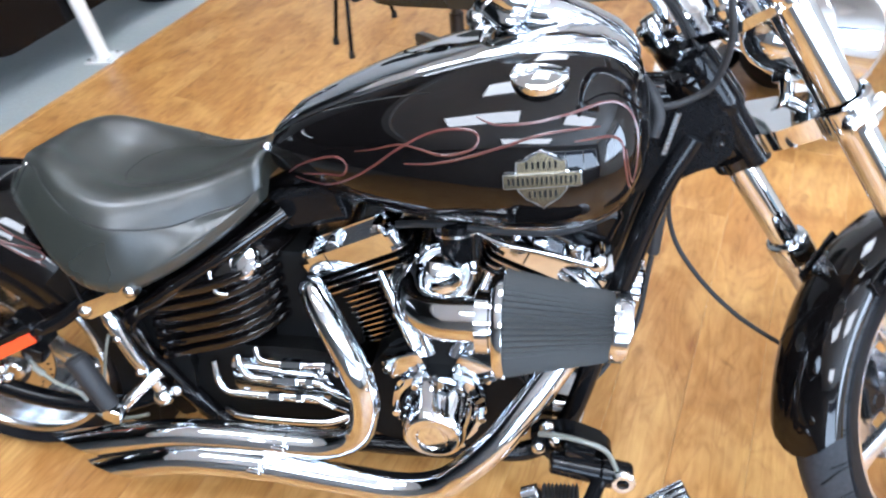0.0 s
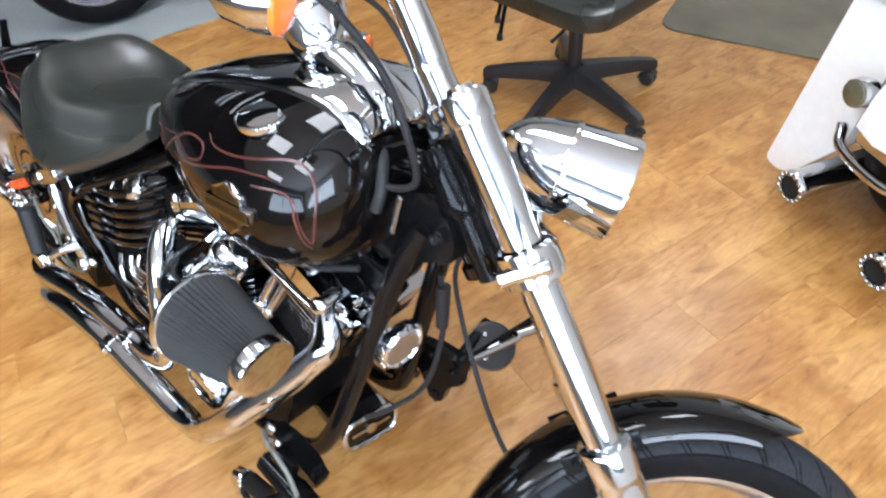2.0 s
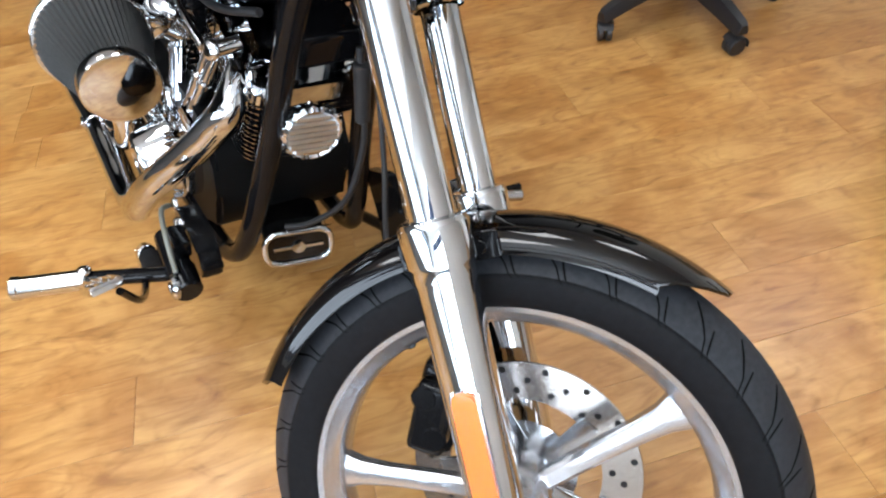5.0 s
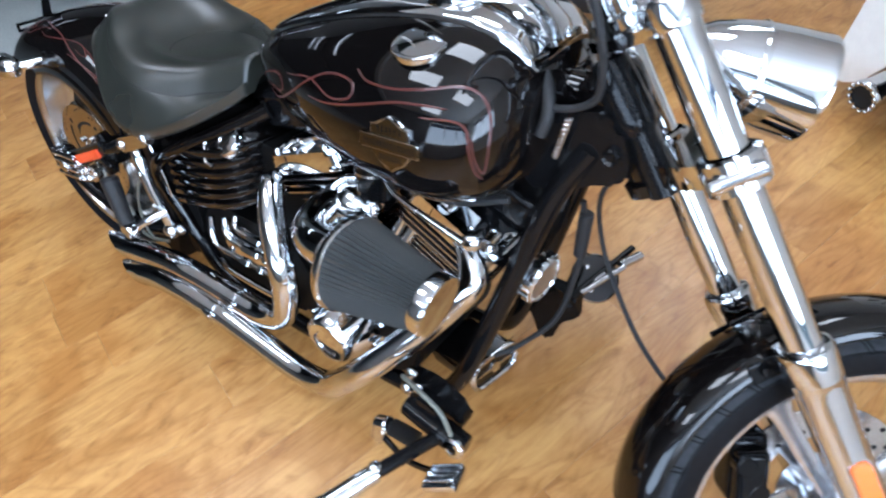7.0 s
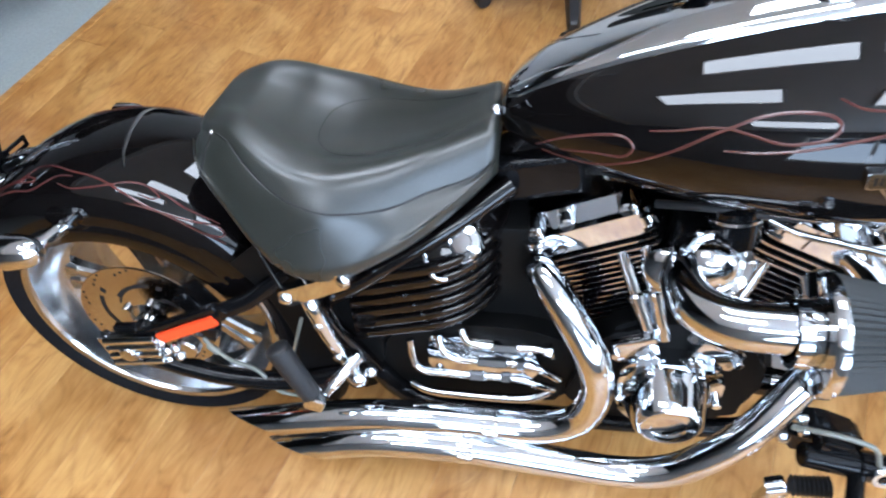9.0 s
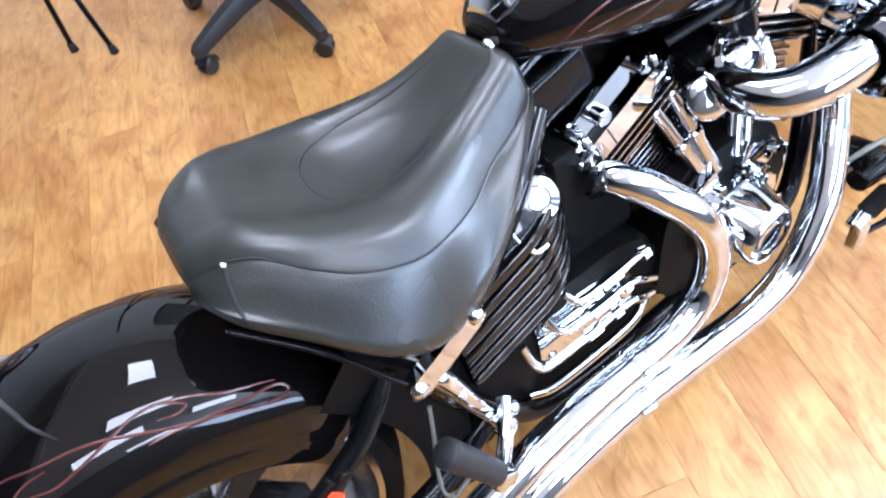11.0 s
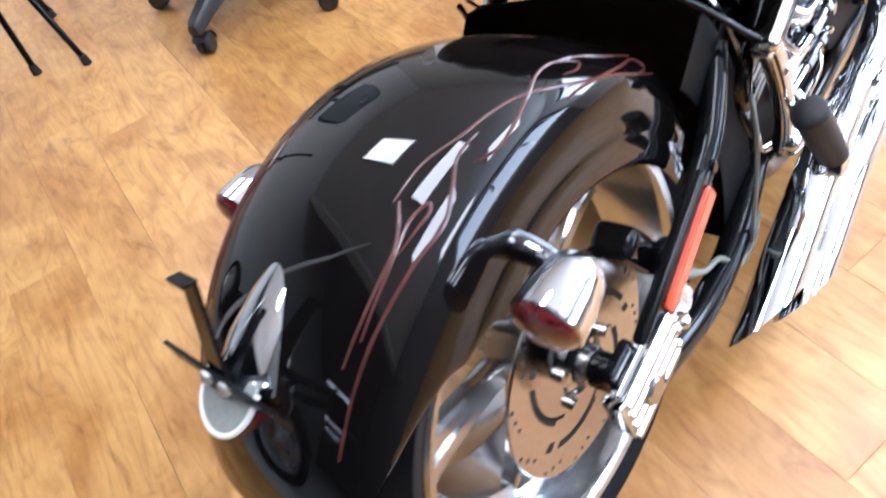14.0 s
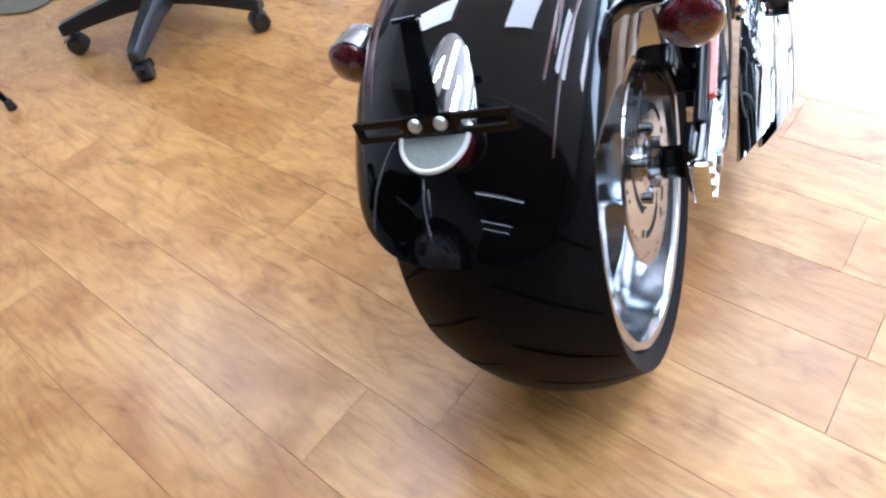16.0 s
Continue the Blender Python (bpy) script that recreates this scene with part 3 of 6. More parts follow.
rear_wheel = part("rear_wheel", lathe(bmesh.new(), wheel_profile(0.218, 0.243, 0.05), RW, 96, True), POLISHED, bike, "polished cast rear wheel")
part("tyre", lathe(bmesh.new(), tyre_profile(0.301, 0.24, 0.243, 0.031), RW, 96, True), TYRE, rear_wheel, "wide black rear tyre")
tread(rear_wheel, RW, 0.301, 0.031, 0.24, 22, 0.0034, 0.30)
for i in range(5):
    for d in (-0.09, 0.09):
        part("spoke", spoke(bmesh.new(), RW @ pose(0, 0, 0.03), 2 * math.pi * i / 5 + 0.5 + d, 0.05, 0.205, 0.011, 0.013, 0.016), POLISHED, rear_wheel)
bm = bmesh.new()
lathe(bm, [(0, -0.10), (0.03, -0.10), (0.034, -0.06), (0.052, -0.05), (0.054, 0.066), (0.052, 0.104), (0.040, 0.107), (0.0240, 0.114), (0.0228, 0.130), (0.020, 0.132), (0, 0.132)], RW, 40)
part("hub", bm, POLISHED, rear_wheel)
bm = bmesh.new()
disc_ring(bm, 0.040, 0.132, 0.005, RW @ pose(0, 0, 0.110))
rear_disc = part("brake_disc", bm, STEEL, rear_wheel, "drilled steel brake disc")


def drilled(parent, m, h, radii, n, r):
    for rad, off in radii:
        for i in range(n):
            a = 2 * math.pi * (i + off) / n
            part("hole", lathe(bmesh.new(), [(0, h), (r, h)], m @ pose(rad * math.cos(a), rad * math.sin(a), 0), 10), DARK, parent)


drilled(rear_disc, RW, 0.1128, [(0.126, 0), (0.121, 0.22), (0.116, 0.44)], 12, 0.0027)
for i in range(5):
    # long swept slots through the inner part of the disc, and short ones between them
    for r0, r1, w, q0, arc in ((0.094, 0.070, 0.0085, 0.0, 0.95), (0.083, 0.060, 0.004, 0.35, 0.8), (0.099, 0.096, 0.011, 1.02, 0.10)):
        bm = bmesh.new()
        ring = []
        for k in list(range(9)):
            ring.append((r0 + (r1 - r0) * k / 8 + w / 2, q0 + arc * k / 8))
        for k in list(range(8, -1, -1)):
            ring.append((r0 + (r1 - r0) * k / 8 - w / 2, q0 + arc * k / 8))
        turn = 2 * math.pi * i / 5
        bm.faces.new([bm.verts.new(RW @ Vector((r * math.cos(a + turn), r * math.sin(a + turn), 0.1129))) for r, a in ring])
        part("slot", bm, DARK, rear_disc)
    a = 2 * math.pi * i / 5
    part("bolt", rod(bmesh.new(), RW @ Vector((0.046 * math.cos(a), 0.046 * math.sin(a), 0.108)), RW @ Vector((0.046 * math.cos(a), 0.046 * math.sin(a), 0.121)), 0.0075, seg=10), POLISHED, rear_wheel)
bm = rod(bmesh.new(), (0, -0.09, 0.31), (0, -0.20, 0.31), 0.017)
part("axle", bm, POLISHED, rear_wheel)
part("axle_spacer", rod(bmesh.new(), (0, -0.128, 0.31), (0, -0.165, 0.31), 0.021), SATIN, rear_wheel)

front_wheel = part("front_wheel", lathe(bmesh.new(), wheel_profile(0.074, 0.254, 0.032), FW, 96, True), BRUSHED, bike, "silver five-spoke front wheel")
part("tyre", lathe(bmesh.new(), tyre_profile(0.3225, 0.098, 0.253, 0.036), FW, 96, True), TYRE, front_wheel, "narrow black front tyre")
band = [(0.3229 - 0.036 * (k / 8) ** 2, -0.0457 * k / 8) for k in range(-8, 9)]
band = [(r - 0.003, h) for r, h in (band[0], band[-1])][::-1] + band
part("tread_band", lathe(bmesh.new(), band, FW, 96, True), TREAD, front_wheel, "dusty dark grey tread")
tread(front_wheel, FW, 0.3226, 0.036, 0.098, 34, 0.0020, -0.12, (0.36, 0.46, 0.56, 0.66, 0.76, 0.86))
tread(front_wheel, FW, 0.3226, 0.036, 0.098, 34, 0.0014, -0.05, (0.66, 0.78, 0.9, 1.0), 0.5)
for i in range(5):
    part("spoke", spoke(bmesh.new(), FW, 2 * math.pi * i / 5 + radians(24), 0.035, 0.232, 0.012, 0.0145, 0.013), BRUSHED, front_wheel)
bm = bmesh.new()
lathe(bm, [(0, -0.06), (0.03, -0.06), (0.036, -0.04), (0.042, -0.02), (0.042, 0.02), (0.036, 0.04), (0.026, 0.065), (0, 0.065)], FW, 40)
part("hub", bm, BRUSHED, front_wheel)
bm = bmesh.new()
disc_ring(bm, 0.098, 0.148, 0.005, FW @ pose(0, 0, -0.052))
front_disc = part("brake_disc", bm, STEEL, front_wheel, "drilled steel brake disc")
drilled(front_disc, FW, -0.0488, [(0.138, 0), (0.124, 0.4), (0.110, 0.7)], 16, 0.0042)
part("disc_carrier", lathe(bmesh.new(), [(0.03, -0.056), (0.066, -0.056), (0.068, -0.05), (0.03, -0.045)], FW, 32, True), POLISHED, front_wheel)
for i in range(5):
    a = 2 * math.pi * i / 5 + 0.3
    part("carrier_arm", block(bmesh.new(), (0.075, 0.028, 0.006), FW @ Matrix.Rotation(a, 4, "Z") @ pose(0.072, 0.012, -0.049, 0, 0, 20), 0.002), POLISHED, front_wheel)

# front mudguard
FRONT_PROFILE = [(-0.056, 0.312), (-0.057, 0.320), (-0.052, 0.331), (-0.038, 0.340), (-0.018, 0.3445), (0, 0.346), (0.018, 0.3445), (0.038, 0.340), (0.052, 0.331), (0.057, 0.320), (0.056, 0.312)]


def front_ends(y):
    k = abs(y) / 0.057
    return 38 + 13 * k**2.2, 149 - 7 * k**2


front_fender = part("front_fender", arc_shell(bmesh.new(), FRONT_PROFILE, front_ends, WHEEL, 48, 0.0035), BLACK, bike, "black front mudguard")
for s in (-1, 1):
    bm = bmesh.new()
    block(bm, (0.11, 0.006, 0.03), WHEEL @ pose(0.0, 0.059 * s, 0.318), 0.003)
    for dx in (-0.035, 0.035):
        rod(bm, WHEEL @ Vector((dx, 0.056 * s, 0.318)), WHEEL @ Vector((dx, 0.070 * s, 0.318)), 0.008, seg=8)
    part("fender_bracket", bm, SATIN, front_fender)

# fork and steering head
fork = part("front_fork", steered(lathe(bmesh.new(), [(0, -0.07), (0.026, -0.07), (0.028, 0.02), (0.036, 0.030), (0.038, 0.045), (0.034, 0.108), (0.030, 0.125), (0, 0.132)], pose(-0.050, 0.015, 0) @ Matrix.Diagonal((0.8, 0.8, 1, 1)), 36)), SATIN, bike, "chrome telescopic fork turned to full lock")
for s in (-1, 1):
    y = 0.106 * s
    leg = part("fork_leg", steered(rod(bmesh.new(), (0, y, -0.34), (0, y, 0.0), 0.0245, seg=32)), CHROME, fork, "chrome fork tube")
    part("upper_cover", steered(lathe(bmesh.new(), [(0, 0), (0.0245, 0), (0.026, 0.004), (0.026, 0.196), (0.0245, 0.20), (0, 0.20)], pose(0, y, -0.03), 32)), CHROME, fork, "chrome fork cover")
    bm = lathe(bmesh.new(), [(0, 0), (0.033, 0), (0.0335, 0.012), (0.036, 0.016), (0.036, 0.052), (0.033, 0.058), (0.026, 0.06), (0, 0.06)], pose(0, y, -0.345), 32)
    part("slider_collar", steered(bm), CHROME, fork)
    bm = lathe(bmesh.new(), [(0, 0), (0.020, 0), (0.027, 0.012), (0.0295, 0.04), (0.0305, 0.18), (0.0315, 0.30), (0.033, 0.315), (0, 0.315)], pose(0, y, -0.655), 32)
    part("slider", steered(bm), CHROME, fork, "chrome lower slider")
    bm = bmesh.new()
    block(bm, (0.05, 0.03, 0.05), pose(0, 0.08 * s, -0.645), 0.01)
    rod(bm, (0, 0.05 * s, -0.648), (0, 0.125 * s, -0.648), 0.014)
    part("axle_clamp", steered(bm), CHROME, fork)
refl = bmesh.new()
prism(refl, rounded([(-0.013, -0.062), (0.013, -0.062), (0.013, 0.062), (-0.013, 0.062)], 0.012, 5), pose(0.0, -0.131, -0.517) @ Matrix.Rotation(radians(90), 4, "X"), 0.009, 0.002)
part("reflector", steered(refl), ORANGE, fork, "orange side reflector")
bm = bmesh.new()
prism(bm, rounded([(-0.0155, -0.066), (0.0155, -0.066), (0.0155, 0.066), (-0.0155, 0.066)], 0.014, 5), pose(0.0, -0.129, -0.517) @ Matrix.Rotation(radians(90), 4, "X"), 0.006, 0.001)
part("reflector_backing", steered(bm), CHROME, fork)
# triple clamps
bm = bmesh.new()
prism(bm, rounded([(-0.03, -0.09), (0.012, -0.145), (0.04, -0.12), (0.04, 0.12), (0.012, 0.145), (-0.03, 0.09), (-0.055, 0.03), (-0.055, -0.03)], 0.025, 4), pose(0, 0, -0.055), 0.032, 0.004)
for s in (-1, 1):
    lathe(bm, [(0.032, 0), (0.0375, 0.003), (0.0375, 0.043), (0.032, 0.046)], pose(0, 0.106 * s, -0.062), 28, True)
    rod(bm, (-0.04, 0.128 * s, -0.04), (0.02, 0.146 * s, -0.04), 0.010, seg=10)
part("lower_clamp", steered(bm), CHROME, fork, "chrome lower triple clamp")
bm = bmesh.new()
prism(bm, rounded([(-0.055, -0.07), (-0.026, -0.125), (0.024, -0.125), (0.028, -0.05), (0.028, 0.05), (0.024, 0.125), (-0.026, 0.125), (-0.055, 0.07)], 0.016, 4), pose(0, 0, 0.136), 0.014, 0.003)
for s in (-1, 1):
    lathe(bm, [(0.0, 0.0), (0.028, 0.0), (0.030, 0.005), (0.030, 0.030), (0.026, 0.036), (0.018, 0.037), (0.016, 0.043), (0, 0.045)], pose(0, 0.106 * s, 0.136), 28)
part("upper_clamp", steered(bm), CHROME, fork, "chrome upper triple clamp")
# headlight
bm = bmesh.new()
HL = axis_to((0.138, -0.0375, -0.013), (0.704, -0.149, -0.694))
lathe(bm, [(0, -0.164), (0.016, -0.162), (0.032, -0.151), (0.045, -0.132), (0.054, -0.106), (0.0600, -0.080), (0.0615, -0.079), (0.0625, -0.076), (0.0615, -0.073), (0.0612, -0.071), (0.064, -0.045), (0.0665, -0.012), (0.0680, -0.002), (0.0672, 0.003), (0.063, 0.002), (0.060, -0.004)], HL, 56)
headlight = part("headlight", steered(bm), CHROME, bike, "chrome bullet headlight")
bm = lathe(bmesh.new(), [(0, 0.008), (0.022, 0.007), (0.045, 0.003), (0.061, -0.003), (0.0, -0.008)], HL, 40)
part("lens", steered(bm), CLEAR, headlight, "clear headlight lens")
bm = bmesh.new()
tube(bm, [(0.0, 0, -0.035), (0.026, -0.010, -0.022), (0.040, -0.020, 0.012)], 0.011, 12)
block(bm, (0.034, 0.026, 0.016), pose(0.036, -0.020, 0.008, 0, 40, 0), 0.005)
part("headlight_bracket", steered(bm), CHROME, headlight)
# handlebar with risers
for s in (-1, 1):
    bm = bmesh.new()
    lathe(bm, [(0, 0), (0.026, 0), (0.028, 0.004), (0.028, 0.018), (0.022, 0.023), (0.021, 0.06), (0.0225, 0.064), (0.0225, 0.07), (0, 0.074)], pose(-0.018, 0.040 * s, 0.150), 28)
    part("riser", steered(bm), CHROME, fork, "chrome handlebar riser")
bm = bmesh.new()
half_bar = [(-0.018, 0.040, 0.20), (-0.016, 0.040, 0.26), (-0.020, 0.052, 0.33), (-0.045, 0.11, 0.385), (-0.085, 0.20, 0.42), (-0.13, 0.34, 0.455), (-0.175, 0.50, 0.49)]
for s in (-1, 1):
    tube(bm, [(x, y * s, z) for x, y, z in half_bar], [0.021, 0.021, 0.0205, 0.019, 0.017, 0.0165, 0.0165], 24, 8)
rod(bm, (-0.016, -0.045, 0.262), (-0.016, 0.045, 0.262), 0.014, seg=20)
handlebar = part("handlebar", steered(bm), CHROME, bike, "wide chrome handlebar")
for s in (-1, 1):
    bm = bmesh.new()
    rod(bm, (-0.152, 0.388 * s, 0.467), (-0.178, 0.51 * s, 0.492), 0.0195, seg=20)
    part("grip", steered(bm), RUBBER, handlebar, "black rubber grip")
    bm = bmesh.new()
    block(bm, (0.045, 0.05, 0.045), pose(-0.138, 0.345 * s, 0.452, 0, 0, 25 * s), 0.012)
    tube(bm, [(-0.11, 0.345 * s, 0.452), (-0.095, 0.40 * s, 0.455), (-0.115, 0.50 * s, 0.465)], [0.009, 0.007, 0.006], 10)
    part("lever", steered(bm), SATIN if s > 0 else CHROME, handlebar)
    bm = bmesh.new()
    rod(bm, (-0.108, 0.262 * s, 0.43), (-0.128, 0.262 * s, 0.335), 0.008, seg=10)
    m = axis_to((-0.130, 0.262 * s, 0.312), (0.80, 0, -0.60)) @ Matrix.Scale(0.88, 4)
    lathe(bm, [(0, -0.05), (0.018, -0.046), (0.033, -0.03), (0.038, 0.0), (0.037, 0.02), (0.034, 0.024)], m, 28)
    signal = part("front_signal", steered(bm), CHROME, handlebar, "chrome bullet turn signal")
    bm = lathe(bmesh.new(), [(0.036, 0.019), (0.036, 0.026), (0.028, 0.032), (0.012, 0.036), (0, 0.0365)], m, 28)
    part("lens", steered(bm), ORANGE, signal, "amber lens")
# control cables round the steering head
for pts in ([(-0.13, 0.33, 0.44), (-0.085, 0.20, 0.40), (-0.04, 0.08, 0.33), (-0.03, 0.03, 0.22), (-0.05, 0.01, 0.13)], [(-0.13, 0.31, 0.43), (-0.09, 0.19, 0.385), (-0.05, 0.07, 0.31), (-0.04, 0.015, 0.21), (-0.055, -0.005, 0.13)]):
    part("control_cable", steered(pipe_mesh(pts, 0.0042, 10, 8)), RUBBER, handlebar)
part("throttle_cable", pipe_mesh([(1.225, -0.26, 1.125), (1.25, -0.20, 1.085), (1.272, -0.160, 1.04), (1.294, -0.128, 0.982), (1.312, -0.112, 0.918), (1.309, -0.088, 0.855), (1.285, -0.080, 0.828), (1.25, -0.078, 0.815), (1.22, -0.06, 0.81)], 0.0048, 10, 8), RUBBER, handlebar, "black throttle cable")
part("tank_strap", pipe_mesh([(1.200, -0.046, 0.860), (1.222, -0.058, 0.842), (1.237, -0.073, 0.822), (1.243, -0.083, 0.80), (1.238, -0.086, 0.775)], 0.0085, 12, 6), RUBBER, bike, "black rubber hose at the tank's nose")
part("brake_hose", pipe_mesh([(1.345, 0.02, 0.74), (1.30, 0.035, 0.64), (1.315, 0.045, 0.545), (1.365, 0.03, 0.47), (1.43, 0.0, 0.415), (1.50, -0.025, 0.378), (1.53, -0.03, 0.37)], 0.0042, 10, 8), RUBBER, bike, "black front brake hose")
# front caliper
bm = bmesh.new()
block(bm, (0.06, 0.065, 0.125), pose(-0.095, 0.06, -0.545, 0, 25, 0), 0.016, 3)
block(bm, (0.05, 0.03, 0.10), pose(-0.10, 0.022, -0.55, 0, 25, 0), 0.012, 3)
for z in (-0.575, -0.52):
    rod(bm, (-0.10, 0.005, z), (-0.10, 0.03, z), 0.017, seg=16)
rod(bm, (-0.12, 0.06, -0.47), (-0.125, 0.06, -0.445), 0.006, seg=8)
part("front_caliper", steered(bm), SATIN, bike, "black four-piston front caliper")

# frame
HEAD = Vector((1.345, 0, 0.762))
bm = bmesh.new()
rod(bm, HEAD + head_axis * -0.066, HEAD + head_axis * 0.11, 0.033, seg=28)
lathe(bm, [(0.030, 0.050), (0.043, 0.056), (0.046, 0.066), (0.046, 0.098), (0.041, 0.108), (0.026, 0.112)], axis_to(HEAD, head_axis), 36)
lathe(bm, [(0.032, -0.070), (0.039, -0.068), (0.040, -0.050), (0.033, -0.044)], axis_to(HEAD, head_axis), 36)
frame_main = part("frame", bm, BLACK, bike, "black tubular frame")
bm = bmesh.new()
tube(bm, [(1.31, 0, 0.80), (1.24, 0, 0.81), (1.0, 0, 0.78), (0.70, 0, 0.66), (0.58, 0, 0.60)], 0.03, 16)
part("backbone", bm, BLACK, frame_main)
bm = bmesh.new()
prism(bm, rounded([(1.215, 0.792), (1.308, 0.818), (1.336, 0.806), (1.358, 0.760), (1.352, 0.722), (1.317, 0.712), (1.278, 0.690), (1.236, 0.665), (1.198, 0.690)], 0.012, 4), side(-0.058), 0.116, 0.008)
part("neck_gusset", bm, SATIN, frame_main, "black steering head casting")
for s in (-1, 1):
    bm = bmesh.new()
    tube(bm, [(1.30, 0.05 * s, 0.76), (1.258, 0.06 * s, 0.66), (1.208, 0.078 * s, 0.45), (1.155, 0.105 * s, 0.24), (1.10, 0.12 * s, 0.168), (1.0, 0.125 * s, 0.15), (0.70, 0.13 * s, 0.15), (0.50, 0.13 * s, 0.17), (0.42, 0.13 * s, 0.26)], 0.0185, 16)
    part("down_tube", bm, SATIN, frame_main)
    bm = bmesh.new()
    tube(bm, [(0.66, 0.06 * s, 0.62), (0.56, 0.11 * s, 0.56), (0.44, 0.145 * s, 0.49), (0.36, 0.15 * s, 0.42), (0.40, 0.14 * s, 0.31), (0.43, 0.135 * s, 0.25)], 0.0165, 14)
    part("seat_rail", bm, BLACK, frame_main)
# serrated number strip on the neck
bm = bmesh.new()
for i in range(9):
    block(bm, (0.006, 0.002, 0.0035), pose(1.270 - 0.0015 * i, -0.076, 0.802 - 0.0072 * i, 0, -12, 0), 0.0006, 1)
block(bm, (0.009, 0.003, 0.066), pose(1.264, -0.0735, 0.773, 0, 11, 0), 0.001, 1)
part("neck_label", bm, POLISHED, frame_main)
bm = bmesh.new()
rod(bm, (1.332, -0.03, 0.764), (1.332, -0.066, 0.764), 0.0115, seg=20)
lathe(bm, [(0.006, 0.0), (0.010, 0.004), (0.012, 0.0)], axis_to((1.332, -0.066, 0.764), (0, -1, 0)), 20)
part("ignition_lock", bm, SATIN, frame_main)

# swingarm, struts and rear suspension side
bm = bmesh.new()
for s in (-1, 1):
    tube(bm, [(0.40, 0.15 * s, 0.27), (0.28, 0.165 * s, 0.235), (0.15, 0.175 * s, 0.245), (0.02, 0.178 * s, 0.29)], 0.018, 14)
rod(bm, (0.40, -0.15, 0.27), (0.40, 0.15, 0.27), 0.022)
swingarm = part("swingarm", bm, SATIN, bike, "black swingarm")
for s in (-1, 1):
    bm = bmesh.new()
    tube(bm, [(0.318, 0.146 * s, 0.496), (0.285, 0.156 * s, 0.470), (0.24, 0.166 * s, 0.438), (0.185, 0.172 * s, 0.414)], [0.012, 0.0145, 0.0145, 0.014], 14)
    tilt = math.atan2(0.411 - 0.351, 0.189 - 0.069)
    block(bm, (0.190, 0.016, 0.036), pose(0.112, 0.175 * s, 0.379, 0, -math.degrees(tilt), 0), 0.006, 3)
    rod(bm, (0.206, 0.166 * s, 0.426), (0.206, 0.186 * s, 0.426), 0.008, seg=10)
    strut = part("fender_strut", bm, SATIN, bike, "black rear strut")
    bm = bmesh.new()
    prism(bm, rounded([(-0.067, -0.011), (0.067, -0.011), (0.067, 0.011), (-0.067, 0.011)], 0.004, 3), pose(0.129, 0.183 * s + (0.0 if s < 0 else 0.007), 0.381, 90, -math.degrees(tilt), 0), 0.007, 0.002)
    part("reflector", bm, REDREF, strut, "red-orange side reflector")
    # chrome axle cover: a ribbed block with a cluster of bolts ahead of it
    bm = bmesh.new()
    block(bm, (0.098, 0.018, 0.064), pose(0.012, 0.178 * s, 0.316, 0, -9, 0), 0.008)
    block(bm, (0.012, 0.024, 0.070), pose(-0.040, 0.180 * s, 0.308, 0, -9, 0), 0.004)
    part("axle_cover", bm, CHROME, strut, "ribbed chrome axle cover")
    for k in range(4):
        part("cover_rib", rod(bmesh.new(), (0.062, 0.188 * s, 0.350 - k * 0.0185), (-0.040, 0.189 * s, 0.334 - k * 0.0185), 0.0078, seg=14), CHROME, strut)
    for dx, dz, r in ((0.066, 0.338, 0.009), (0.070, 0.316, 0.010), (0.066, 0.294, 0.009), (0.088, 0.326, 0.010), (0.090, 0.304, 0.011)):
        part("bolt", dome(bmesh.new(), (dx, 0.178 * s, dz), (0.25, s, 0), r, 0.016, 14), CHROME, strut)
    part("axle_boss", rod(bmesh.new(), (0.105, 0.160 * s, 0.318), (0.105, 0.184 * s, 0.318), 0.022, seg=20), STEEL, strut)
    part("axle_plate", block(bmesh.new(), (0.050, 0.012, 0.085), pose(0.0, 0.165 * s, 0.315, 0, -9, 0), 0.01, 3), SATIN, strut)
GUARD = [(-0.15, 0.302), (-0.152, 0.375), (-0.13, 0.387), (-0.06, 0.392), (0.06, 0.392), (0.13, 0.387), (0.152, 0.375), (0.15, 0.302)]
splash_guard = part("splash_guard", arc_shell(bmesh.new(), GUARD, lambda y: (-24, 41), REAR, 40, 0.004), GUARDBLACK, bike, "black inner mudguard")
for s in (-1, 1):
    rim = [AXLE + Vector((0.392 * math.cos(radians(q)), 0.152 * s, 0.392 * math.sin(radians(q)))) for q in range(6, 44, 6)]
    part("guard_rim", tube(bmesh.new(), rim, 0.003, 8, 3), POLISHED, splash_guard)
bm = bmesh.new()
prism(bm, rounded([(0.365, 0.50), (0.43, 0.48), (0.45, 0.30), (0.42, 0.18), (0.37, 0.19), (0.385, 0.34)], 0.02), side(-0.13), 0.26, 0.006)
part("pivot_housing", bm, GUARDBLACK, bike, "black swingarm pivot housing")
# rear caliper
bm = bmesh.new()
block(bm, (0.085, 0.05, 0.040), pose(0.118, -0.118, 0.372, 0, 60, 0), 0.013, 3)
block(bm, (0.045, 0.03, 0.035), pose(0.14, -0.150, 0.345, 0, 20, 0), 0.01)
part("rear_caliper", bm, SATIN, bike, "black rear brake caliper")
bm = bmesh.new()
tube(bm, [(0.135, -0.165, 0.335), (0.152, -0.17, 0.314), (0.18, -0.172, 0.286), (0.221, -0.172, 0.264), (0.252, -0.18, 0.222), (0.299, -0.18, 0.213), (0.35, -0.17, 0.22)], 0.0038, 10)
rod(bm, (0.140, -0.168, 0.322), (0.158, -0.171, 0.306), 0.0062, seg=10)
